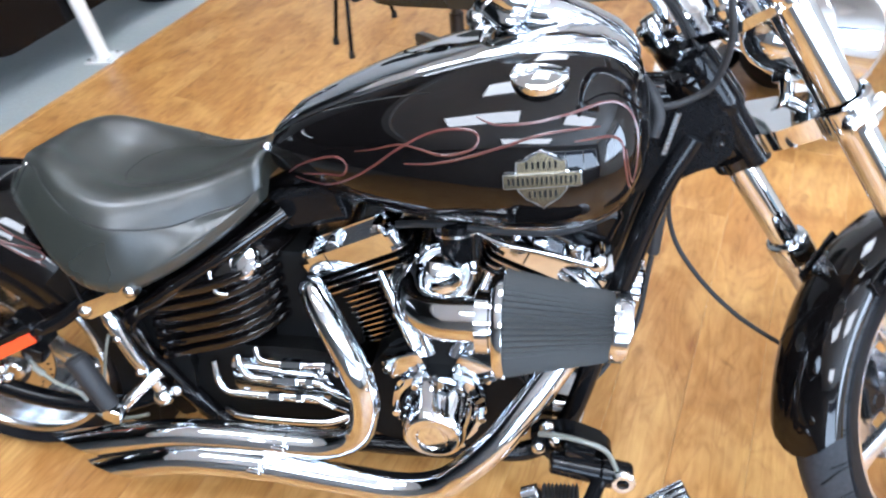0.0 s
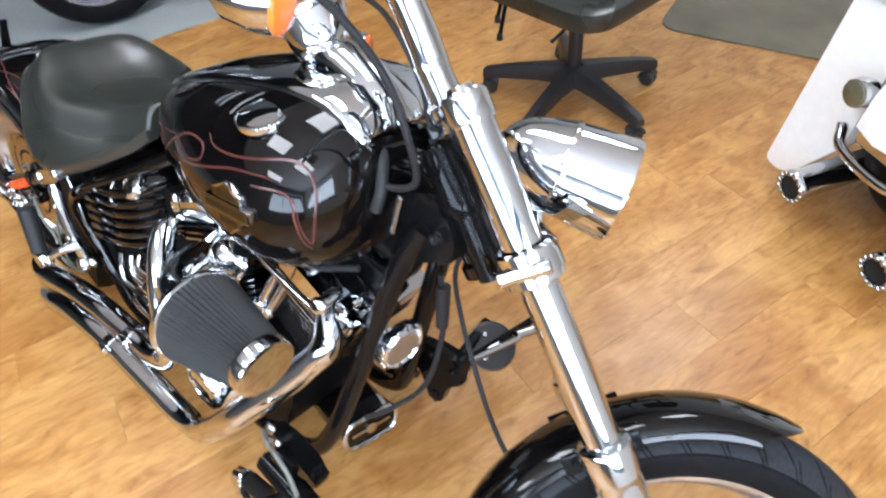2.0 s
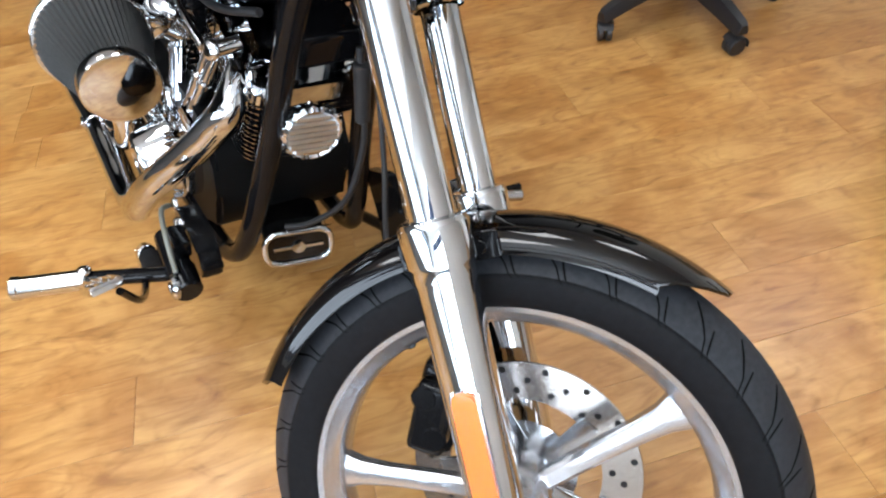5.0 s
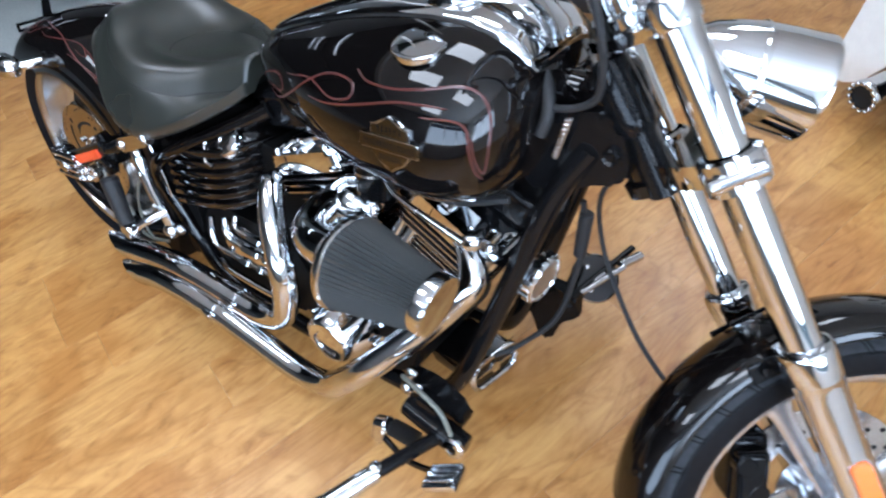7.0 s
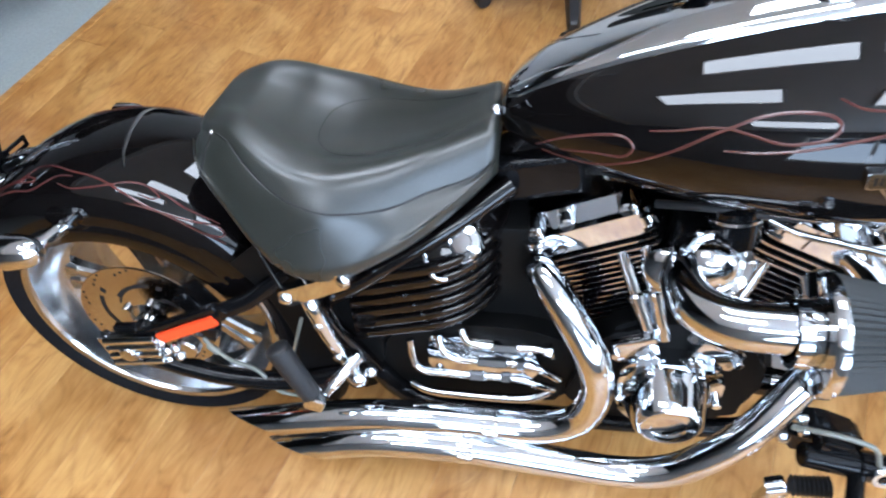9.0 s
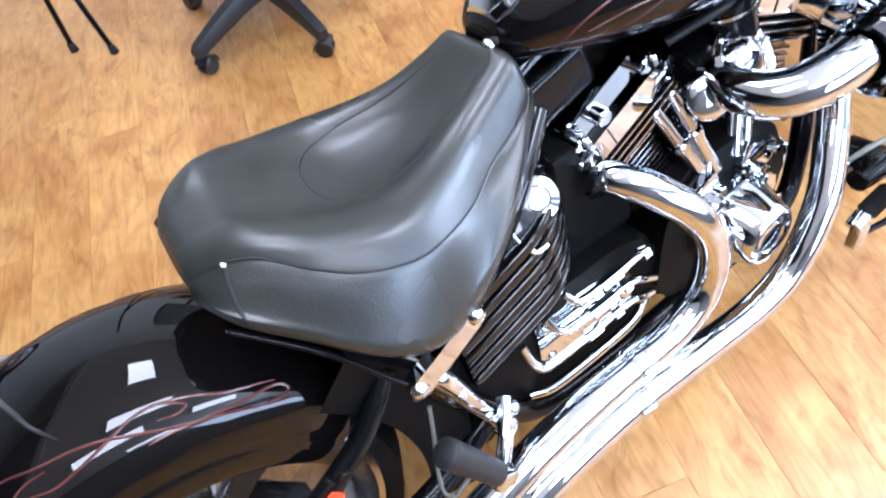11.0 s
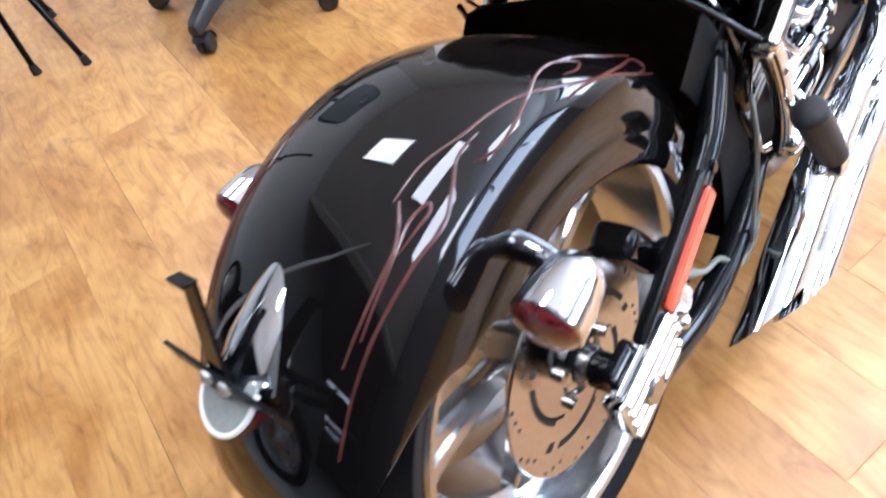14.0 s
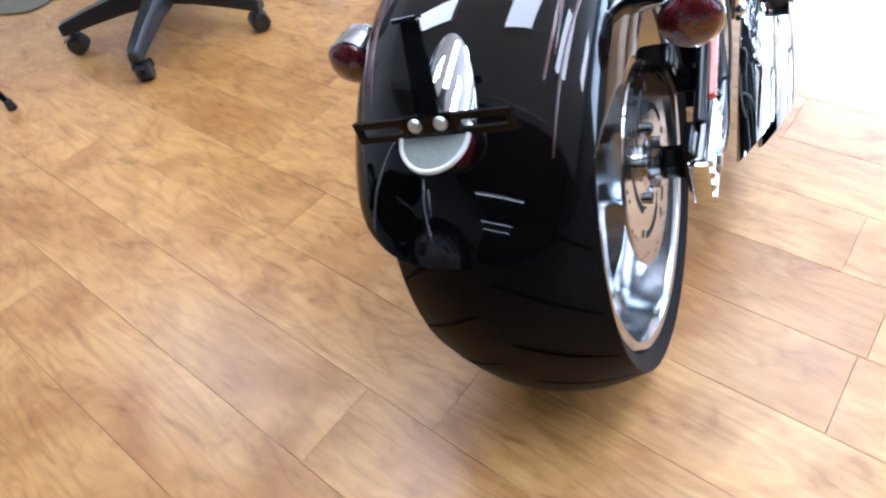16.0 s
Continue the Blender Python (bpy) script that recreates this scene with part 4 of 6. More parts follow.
part("brake_line", bm, HOSE, bike, "pale grey braided brake line")
part("speed_cable", pipe_mesh([(0.335, -0.175, 0.42), (0.318, -0.185, 0.37), (0.300, -0.188, 0.31), (0.292, -0.184, 0.25), (0.30, -0.178, 0.215)], 0.0028, 8), HOSE, bike)

# fuel tank
TANK = [
    # x, top, bottom, half width
    (0.640, 0.735, 0.700, 0.030), (0.655, 0.752, 0.690, 0.058), (0.70, 0.785, 0.676, 0.092), (0.78, 0.822, 0.655, 0.135), (0.87, 0.857, 0.642, 0.172),
    (0.96, 0.884, 0.634, 0.199), (1.04, 0.902, 0.630, 0.213), (1.11, 0.909, 0.632, 0.216), (1.16, 0.904, 0.643, 0.206), (1.195, 0.888, 0.662, 0.185),
    (1.217, 0.866, 0.690, 0.154), (1.230, 0.838, 0.722, 0.115), (1.236, 0.80, 0.755, 0.06)]


def tank_ring(x, top, low, half, n=48):
    mid = low + 0.44 * (top - low)
    ring = []
    for k in range(n):
        a = 2 * math.pi * k / n
        sx, cz = math.sin(a), math.cos(a)
        p = 2 / (2.25 if cz > 0 else 2.5)
        y = half * math.copysign(abs(sx) ** p, sx)
        z = mid + (top - mid if cz > 0 else mid - low) * math.copysign(abs(cz) ** p, cz)
        ring.append(Vector((x, y, z)))
    return ring


def spline_rows(rows, steps):
    out = smooth_path([(r[0], r[1], r[2]) for r in rows], steps)
    last = smooth_path([(r[3], 0, 0) for r in rows], steps)
    return [(a.x, a.y, a.z, b.x) for a, b in zip(out, last)]


bm = loft(bmesh.new(), [tank_ring(*r) for r in spline_rows(TANK, 5)])
fuel_tank = part("fuel_tank", bm, BLACK, bike, "black teardrop fuel tank with flame pinstripes")
tank_tree = surface_of(fuel_tank)
# chrome console down the middle
bm = bmesh.new()
secs = []
for x, lift, w in [(0.650, 0.008, 0.030), (0.665, 0.010, 0.044), (0.70, 0.012, 0.056), (0.75, 0.012, 0.064), (0.80, 0.012, 0.072), (0.86, 0.012, 0.082), (0.93, 0.012, 0.089), (1.0, 0.012, 0.094), (1.06, 0.013, 0.096), (1.12, 0.014, 0.097), (1.16, 0.014, 0.096), (1.19, 0.012, 0.092), (1.208, 0.010, 0.086), (1.218, 0.007, 0.076)]:
    top, low, half = [float(np.interp(x, [r[0] for r in TANK], [r[k] for r in TANK])) for k in (1, 2, 3)]
    mid = low + 0.44 * (top - low)
    sec = []
    for y, h in ((-1.0, -0.012), (-0.995, 0.35), (-0.96, 0.68), (-0.88, 0.86), (-0.70, 0.95), (-0.45, 0.98), (-0.2, 1.0), (0, 1.0), (0.2, 1.0), (0.45, 0.98), (0.70, 0.95), (0.88, 0.86), (0.96, 0.68), (0.995, 0.35), (1.0, -0.012)):
        z = mid + (top - mid) * (1 - min(1, abs(y * w / half)) ** 2.25) ** (1 / 2.25)
        sec.append(Vector((x, y * w, z + (h * lift if h > 0 else h))))
    secs.append(sec + [Vector((x, 0, top - 0.06))])
part("console", loft(bm, secs), CHROME, fuel_tank, "chrome tank console")
# filler caps and gauge
for s in (-1, 1):
    places, normals = onto(tank_tree, [(1.079, 0.143 * s, 0)], (0, 0, 1.5), (0, 0, -1))
    m = axis_to(places[0] - normals[0] * 0.003, normals[0] + Vector((0, 0, 1.3))) @ Matrix.Scale(0.80, 4)
    bm = lathe(bmesh.new(), [(0.0, -0.004), (0.047, -0.004), (0.0475, 0.003), (0.046, 0.0075), (0.043, 0.0085), (0.040, 0.0080), (0.037, 0.0086), (0.02, 0.0112), (0, 0.012)], m, 48)
    cap = part("fuel_cap" if s < 0 else "fuel_gauge", bm, CHROME, fuel_tank, "round chrome filler cap")
    bm = bmesh.new()
    for i in range(40):
        a = 2 * math.pi * i / 40
        block(bm, (0.0022, 0.004, 0.006), m @ Matrix.Rotation(a, 4, "Z") @ pose(0.0465, 0, 0.0055), 0)
    part("knurl", bm, CHROME, cap)
# speedometer pod on the console: a round can that leans back, on a neck that runs down to the front
face_way = Vector((-0.72, 0, 0.69)).normalized()
pod = axis_to((1.012, 0, 0.972), face_way)
bm = lathe(bmesh.new(), [(0.043, -0.001), (0.048, 0.001), (0.0515, -0.001), (0.0525, -0.006), (0.051, -0.011), (0.0485, -0.013), (0.0475, -0.035), (0.045, -0.052), (0.038, -0.064), (0.022, -0.071), (0, -0.073)], pod, 48)
speedo = part("speedometer", bm, CHROME, fuel_tank, "chrome speedometer pod on the console")
part("dial", lathe(bmesh.new(), [(0, -0.002), (0.044, -0.002)], pod, 40), PLASTIC, speedo)
secs = []
for x, z, ry, rz in [(1.030, 0.928, 0.020, 0.015), (1.06, 0.932, 0.034, 0.024), (1.095, 0.926, 0.036, 0.024), (1.135, 0.915, 0.037, 0.021), (1.175, 0.899, 0.040, 0.018), (1.20, 0.882, 0.042, 0.015), (1.212, 0.866, 0.040, 0.012)]:
    secs.append([Vector((x + rz * math.cos(q) * 0.5, ry * math.sin(q), z + rz * math.cos(q))) for q in [2 * math.pi * k / 32 for k in range(32)]])
part("neck", loft(bmesh.new(), secs), CHROME, speedo)


# tank pinstripes: flame tongues drawn in side view
def on_tank(pts, width, parent, sides=(-1, 1)):
    for s in sides:
        path = smooth_path([(x, 0, z) for x, z in pts], 8)
        places, normals = onto(tank_tree, path, (0, 0.8 * s, 0), (0, -s, 0))
        if len(places) > 3:
            part("pinstripe", ribbon(bmesh.new(), places, width, normals), PIN, parent)


on_tank([(0.822, 0.769), (0.852, 0.777), (0.879, 0.786), (0.901, 0.79), (0.924, 0.788), (0.951, 0.785), (0.972, 0.788), (0.996, 0.797), (1.004, 0.81), (0.993, 0.818), (0.962, 0.816), (0.932, 0.807), (0.906, 0.793), (0.881, 0.777), (0.854, 0.756), (0.827, 0.737), (0.797, 0.719), (0.765, 0.705), (0.73, 0.699), (0.70, 0.697)], 0.0038, fuel_tank)
on_tank([(0.69, 0.705), (0.721, 0.728), (0.761, 0.747), (0.793, 0.755), (0.807, 0.745), (0.796, 0.729), (0.763, 0.723), (0.722, 0.712)], 0.0036, fuel_tank)
on_tank([(1.0, 0.833), (1.026, 0.827), (1.069, 0.831), (1.115, 0.841), (1.161, 0.851), (1.188, 0.842), (1.204, 0.816), (1.208, 0.778), (1.205, 0.745), (1.197, 0.767), (1.191, 0.795)], 0.004, fuel_tank)
on_tank([(0.90, 0.766), (0.935, 0.771), (0.976, 0.782), (1.033, 0.802), (1.083, 0.819), (1.128, 0.826), (1.156, 0.827)], 0.0036, fuel_tank)
on_tank([(1.125, 0.812), (1.166, 0.815), (1.184, 0.805), (1.190, 0.781), (1.198, 0.748), (1.204, 0.735)], 0.0038, fuel_tank)
# badge: bar over shield, no lettering
for s in (-1, 1):
    places, normals = onto(tank_tree, [(1.087, 0, 0.765)], (0, 0.8 * s, 0), (0, -s, 0))
    n, p = normals[0], places[0]
    xa = (Vector((1, 0, 0.10)) - n * n.dot(Vector((1, 0, 0.10)))).normalized()
    za = n.cross(xa) if n.cross(xa).z > 0 else -n.cross(xa)
    m = Matrix((( xa.x, za.x, n.x, p.x), (xa.y, za.y, n.y, p.y), (xa.z, za.z, n.z, p.z), (0, 0, 0, 1)))
    shield = [(-0.032, 0.026), (-0.020, 0.028), (-0.008, 0.036), (0, 0.040), (0.008, 0.036), (0.020, 0.028), (0.032, 0.026), (0.034, 0.008), (0.032, -0.014), (0.022, -0.026), (0.008, -0.033), (0, -0.040), (-0.008, -0.033), (-0.022, -0.026), (-0.032, -0.014), (-0.034, 0.008)]
    badge = part("badge", prism(bmesh.new(), shield, m @ pose(0, 0, -0.004), 0.0075, 0.0012), CHROME, fuel_tank, "chrome-edged dark bronze tank badge")
    part("badge_face", prism(bmesh.new(), [(x * 0.93, y * 0.94) for x, y in shield], m @ pose(0, 0, 0.0025), 0.0018), BRONZE, badge)
    part("badge_bar", prism(bmesh.new(), rounded([(-0.05, -0.009), (0.05, -0.009), (0.05, 0.011), (-0.05, 0.011)], 0.003), m @ pose(0, 0, -0.004), 0.0105, 0.001), CHROME, badge)
    part("badge_face", prism(bmesh.new(), rounded([(-0.0488, -0.0078), (0.0488, -0.0078), (0.0488, 0.0098), (-0.0488, 0.0098)], 0.003), m @ pose(0, 0, 0.0055), 0.0018), BRONZE, badge)
    for i in range(15):
        part("badge_inlay", block(bmesh.new(), (0.0026, 0.010, 0.0012), m @ pose(-0.042 + 0.006 * i, 0.001, 0.0068), 0), GUARDBLACK, badge)
    for i in range(6):
        part("badge_inlay", block(bmesh.new(), (0.0028, 0.009, 0.0012), m @ pose(-0.018 + 0.0072 * i, 0.021, 0.0038), 0), GUARDBLACK, badge)
        part("badge_inlay", block(bmesh.new(), (0.0028, 0.009, 0.0012), m @ pose(-0.0165 + 0.0066 * i, -0.0185, 0.0038), 0), GUARDBLACK, badge)

# seat
SEAT = [
    # x, crest height, crest half width, seam half width, seam height, skirt half width, skirt bottom
    (0.195, 0.702, 0.040, 0.056, 0.692, 0.082, 0.682), (0.218, 0.722, 0.064, 0.084, 0.711, 0.130, 0.666), (0.264, 0.733, 0.088, 0.114, 0.714, 0.167, 0.627), (0.302, 0.723, 0.110, 0.145, 0.690, 0.191, 0.588),
    (0.34, 0.706, 0.127, 0.166, 0.666, 0.205, 0.557), (0.38, 0.694, 0.136, 0.177, 0.650, 0.207, 0.541), (0.424, 0.687, 0.132, 0.175, 0.639, 0.199, 0.541), (0.49, 0.687, 0.108, 0.148, 0.631, 0.180, 0.569),
    (0.545, 0.695, 0.086, 0.117, 0.640, 0.156, 0.599), (0.603, 0.712, 0.073, 0.098, 0.655, 0.116, 0.637), (0.632, 0.722, 0.068, 0.088, 0.674, 0.097, 0.662), (0.640, 0.716, 0.062, 0.080, 0.680, 0.088, 0.668)]


def seat_ring(x, top, w1, w2, seam_z, wk, low):
    """A dished middle, a soft crest, a bolster down to the piping, then the bulging skirt with its edge tucked under."""
    dip = 0.027 * max(0.0, 1 - ((x - 0.42) / 0.2) ** 2)
    drop, out = seam_z - top, wk - w2
    cap = [(0, top - dip), (w1 * 0.45, top - dip * 0.82), (w1 * 0.82, top - dip * 0.22), (w1 + (w2 - w1) * 0.40, top + drop * 0.24), (w2, seam_z)]
    half = [(p.x, p.y) for p in smooth_path([(y, z, 0) for y, z in cap], 4)]
    half += [(w2 + 0.0005, seam_z - 0.0025)]
    skirt = [(w2 + 0.002, seam_z - 0.003), (w2 + out * 0.42, seam_z + (low - seam_z) * 0.30), (w2 + out * 0.82, seam_z + (low - seam_z) * 0.68), (wk, low + 0.012), (wk * 0.985, low - 0.004), (wk * 0.93, low - 0.013)]
    half += [(p.x, p.y) for p in smooth_path([(y, z, 0) for y, z in skirt], 3)]
    half += [(wk * 0.82, low - 0.012), (wk * 0.6, low + 0.012)]
    right = [Vector((x, -y, z)) for y, z in half]
    left = [Vector((x, y, z)) for y, z in half[1:]][::-1]
    return right + left


cols = list(zip(*SEAT))
xs = np.linspace(cols[0][0], cols[0][-1], 60)


def smooth_interp(x, xp, fp):
    pts = smooth_path([(a, b, 0) for a, b in zip(xp, fp)], 10)
    return float(np.interp(x, [p.x for p in pts], [p.y for p in pts]))


rows = [seat_ring(float(x), *[smooth_interp(float(x), cols[0], c) for c in cols[1:]]) for x in xs]
seat = part("seat", loft(bmesh.new(), rows), LEATHER, bike, "black vinyl solo seat with a scooped middle", angle=70)
seat_tree = surface_of(seat)


def seam(pts, name, mat, width):
    path = smooth_path([(x, y, 0) for x, y in pts], 8)
    places, normals = onto(seat_tree, path, (0, 0, 1.5), (0, 0, -1))
    part(name, ribbon(bmesh.new(), places, width, normals, 0.0010), mat, seat)


for s in (-1, 1):
    seam([(x, s * 1.0 * smooth_interp(x, cols[0], cols[3])) for x in (0.225, 0.264, 0.302, 0.34, 0.38, 0.424, 0.49, 0.545, 0.60, 0.63)], "piping", STITCH, 0.003)
seam([(0.60, -0.045), (0.52, -0.066), (0.45, -0.082), (0.40, -0.076), (0.372, -0.045), (0.365, 0), (0.372, 0.045), (0.40, 0.076), (0.45, 0.082), (0.52, 0.066), (0.60, 0.045)], "piping", STITCH, 0.0016)
for s in (-1, 1):
    part("rivet", dome(bmesh.new(), (0.238, 0.100 * s, 0.7145), (-0.2, 0.7 * s, 0.7), 0.0042, 0.003, 14), STEEL, seat)
    pts = [(0.238, 0.114, 0.712), (0.232, 0.124, 0.700), (0.227, 0.134, 0.684), (0.224, 0.139, 0.666)]
    places, normals = onto(seat_tree, [(x, 0, z) for x, y, z in smooth_path(pts, 5)], (0, 0.5 * s, 0), (0, -s, 0))
    if len(places) > 3:
        part("piping", ribbon(bmesh.new(), places, 0.006, normals, 0.0010), STITCH, seat)
# seat mounting brackets, chrome strips with bolts
for s in (-1, 1):
    bm = bmesh.new()
    prism(bm, rounded([(0.319, 0.478), (0.338, 0.474), (0.384, 0.497), (0.436, 0.523), (0.441, 0.540), (0.425, 0.549), (0.372, 0.524), (0.322, 0.502)], 0.006), side(-0.2 if s < 0 else 0.182), 0.018, 0.001)
    bracket = part("seat_bracket", bm, CHROME, bike, "chrome seat bracket")
    for x, z in ((0.332, 0.49), (0.429, 0.537)):
        bm = bmesh.new()
        dome(bm, (x, 0.199 * s, z), (0, s, 0), 0.011, 0.009)
        part("bolt", bm, CHROME, bracket)
bm = bmesh.new()
loft(bm, [[(0.262, y, 0.672), (0.268, y, 0.640), (0.285, y, 0.606), (0.315, y, 0.575), (0.36, y, 0.545), (0.42, y, 0.54), (0.42, y, 0.58), (0.30, y, 0.655)] for y in (-0.075, 0.075)])
part("seat_pan", bm, GUARDBLACK, seat, "black seat pan")
bm = bmesh.new()
tube(bm, [(0.20, -0.10, 0.645), (0.27, -0.145, 0.575), (0.32, -0.185, 0.505), (0.345, -0.197, 0.488)], 0.004, 10)
part("seat_stay", bm, SATIN, bike)
part("seat_stay", pipe_mesh([(0.27, 0.145, 0.575), (0.29, 0.16, 0.55), (0.32, 0.185, 0.505), (0.345, 0.197, 0.488)], 0.004, 10), SATIN, bike)
bm = bmesh.new()
dome(bm, (0.634, -0.028, 0.722), (0.3, -0.6, 0.7), 0.009, 0.008)
part("seat_bolt", bm, CHROME, bike)

# oil tank with curved ribs and chrome filler
def barrel(grow, z):
    """Round a horseshoe tank: flat flanks, round front corners, and a rise towards the front."""
    pts = [(0.41, -0.150 - grow), (0.48, -0.151 - grow)]
    for q in range(0, 91, 9):
        a = radians(q)
        pts.append((0.545 + (0.112 + grow) * math.sin(a), -0.040 - (0.112 + grow) * math.cos(a)))
    pts += [(x, -y) for x, y in pts[::-1]]
    return [Vector((x, y, z + 0.31 * (x - 0.53))) for x, y in pts]


oil_tank = part("oil_tank", loft(bmesh.new(), [barrel(-0.026, 0.372), barrel(-0.012, 0.376), barrel(-0.009, 0.382), barrel(-0.009, 0.516), barrel(-0.013, 0.530), barrel(-0.032, 0.548), barrel(-0.050, 0.572), barrel(-0.066, 0.592)]), BLACK, bike, "black ribbed oil tank")
for k in range(6):
    z = 0.391 + 0.0250 * k
    rib = loft(bmesh.new(), [barrel(-0.010, z - 0.0100), barrel(-0.003, z - 0.0090), barrel(0.0002, z - 0.0062), barrel(0.0012, z), barrel(0.0002, z + 0.0062), barrel(-0.003, z + 0.0090), barrel(-0.010, z + 0.0100)])
    part("rib", rib, BLACK, oil_tank)
# no real hose: chrome tube added to trace the edge of the tank's upper panel
part("hose", pipe_mesh([(0.535, -0.118, 0.560), (0.538, -0.136, 0.530), (0.552, -0.150, 0.508), (0.572, -0.150, 0.505)], 0.0045, 10), CHROME, oil_tank, "thin chrome edge below the filler")
bm = bmesh.new()
m = axis_to((0.594, -0.106, 0.541), (-0.15, -0.71, 0.62)) @ Matrix.Scale(0.95, 4)
lathe(bm, [(0, 0), (0.032, 0), (0.034, 0.006), (0.034, 0.018), (0.030, 0.024), (0.018, 0.027), (0.016, 0.025), (0, 0.027)], m, 40)
filler = part("oil_filler_cap", bm, CHROME, oil_tank, "round chrome oil filler cap")
bm = bmesh.new()
for i in range(8):
    a = 2 * math.pi * i / 8
    rod(bm, m @ Vector((0.024 * math.cos(a), 0.024 * math.sin(a), 0.024)), m @ Vector((0.033 * math.cos(a), 0.033 * math.sin(a), 0.012)), 0.0035, seg=8)
part("knurl", bm, CHROME, filler)

# engine
bm = bmesh.new()
prism(bm, rounded([(0.76, 0.20), (0.80, 0.36), (0.86, 0.42), (1.0, 0.42), (1.07, 0.37), (1.08, 0.24), (1.03, 0.17), (0.82, 0.165)], 0.04, 4), side(-0.13), 0.26, 0.01)
engine = part("engine", bm, GUARDBLACK, bike, "black and chrome V-twin engine")
bm = bmesh.new()
prism(bm, rounded([(0.44, 0.20), (0.44, 0.33), (0.52, 0.37), (0.70, 0.37), (0.78, 0.34), (0.78, 0.19), (0.66, 0.165), (0.50, 0.165)], 0.03, 4), side(-0.12), 0.24, 0.01)
gearbox = part("gearbox", bm, GUARDBLACK, engine, "black gearbox")
cover = prism(bmesh.new(), rounded([(0.525, 0.262), (0.53, 0.345), (0.60, 0.352), (0.70, 0.342), (0.725, 0.285), (0.70, 0.245), (0.56, 0.248)], 0.014, 4), side(-0.131), 0.012, 0.004)
cover = part("gearbox_cover", cover, CHROME, gearbox, "chrome gearbox side cover")
for x, z in ((0.545, 0.328), (0.62, 0.336), (0.70, 0.322), (0.545, 0.266), (0.69, 0.262)):
    part("bolt", dome(bmesh.new(), (x, -0.130, z), (0, -1, 0), 0.0085, 0.006), CHROME, cover)
for k in range(9):
    part("inlay", block(bmesh.new(), (0.0075, 0.002, 0.013), pose(0.583 + 0.0105 * k, -0.1312, 0.300), 0), GUARDBLACK, cover)
bm = bmesh.new()
tube(bm, [(0.49, -0.125, 0.205), (0.53, -0.138, 0.203), (0.62, -0.140, 0.203), (0.70, -0.138, 0.206), (0.74, -0.125, 0.215)], 0.008, 12)
part("gearbox_rail", bm, CHROME, gearbox, "chrome rail along the gearbox")


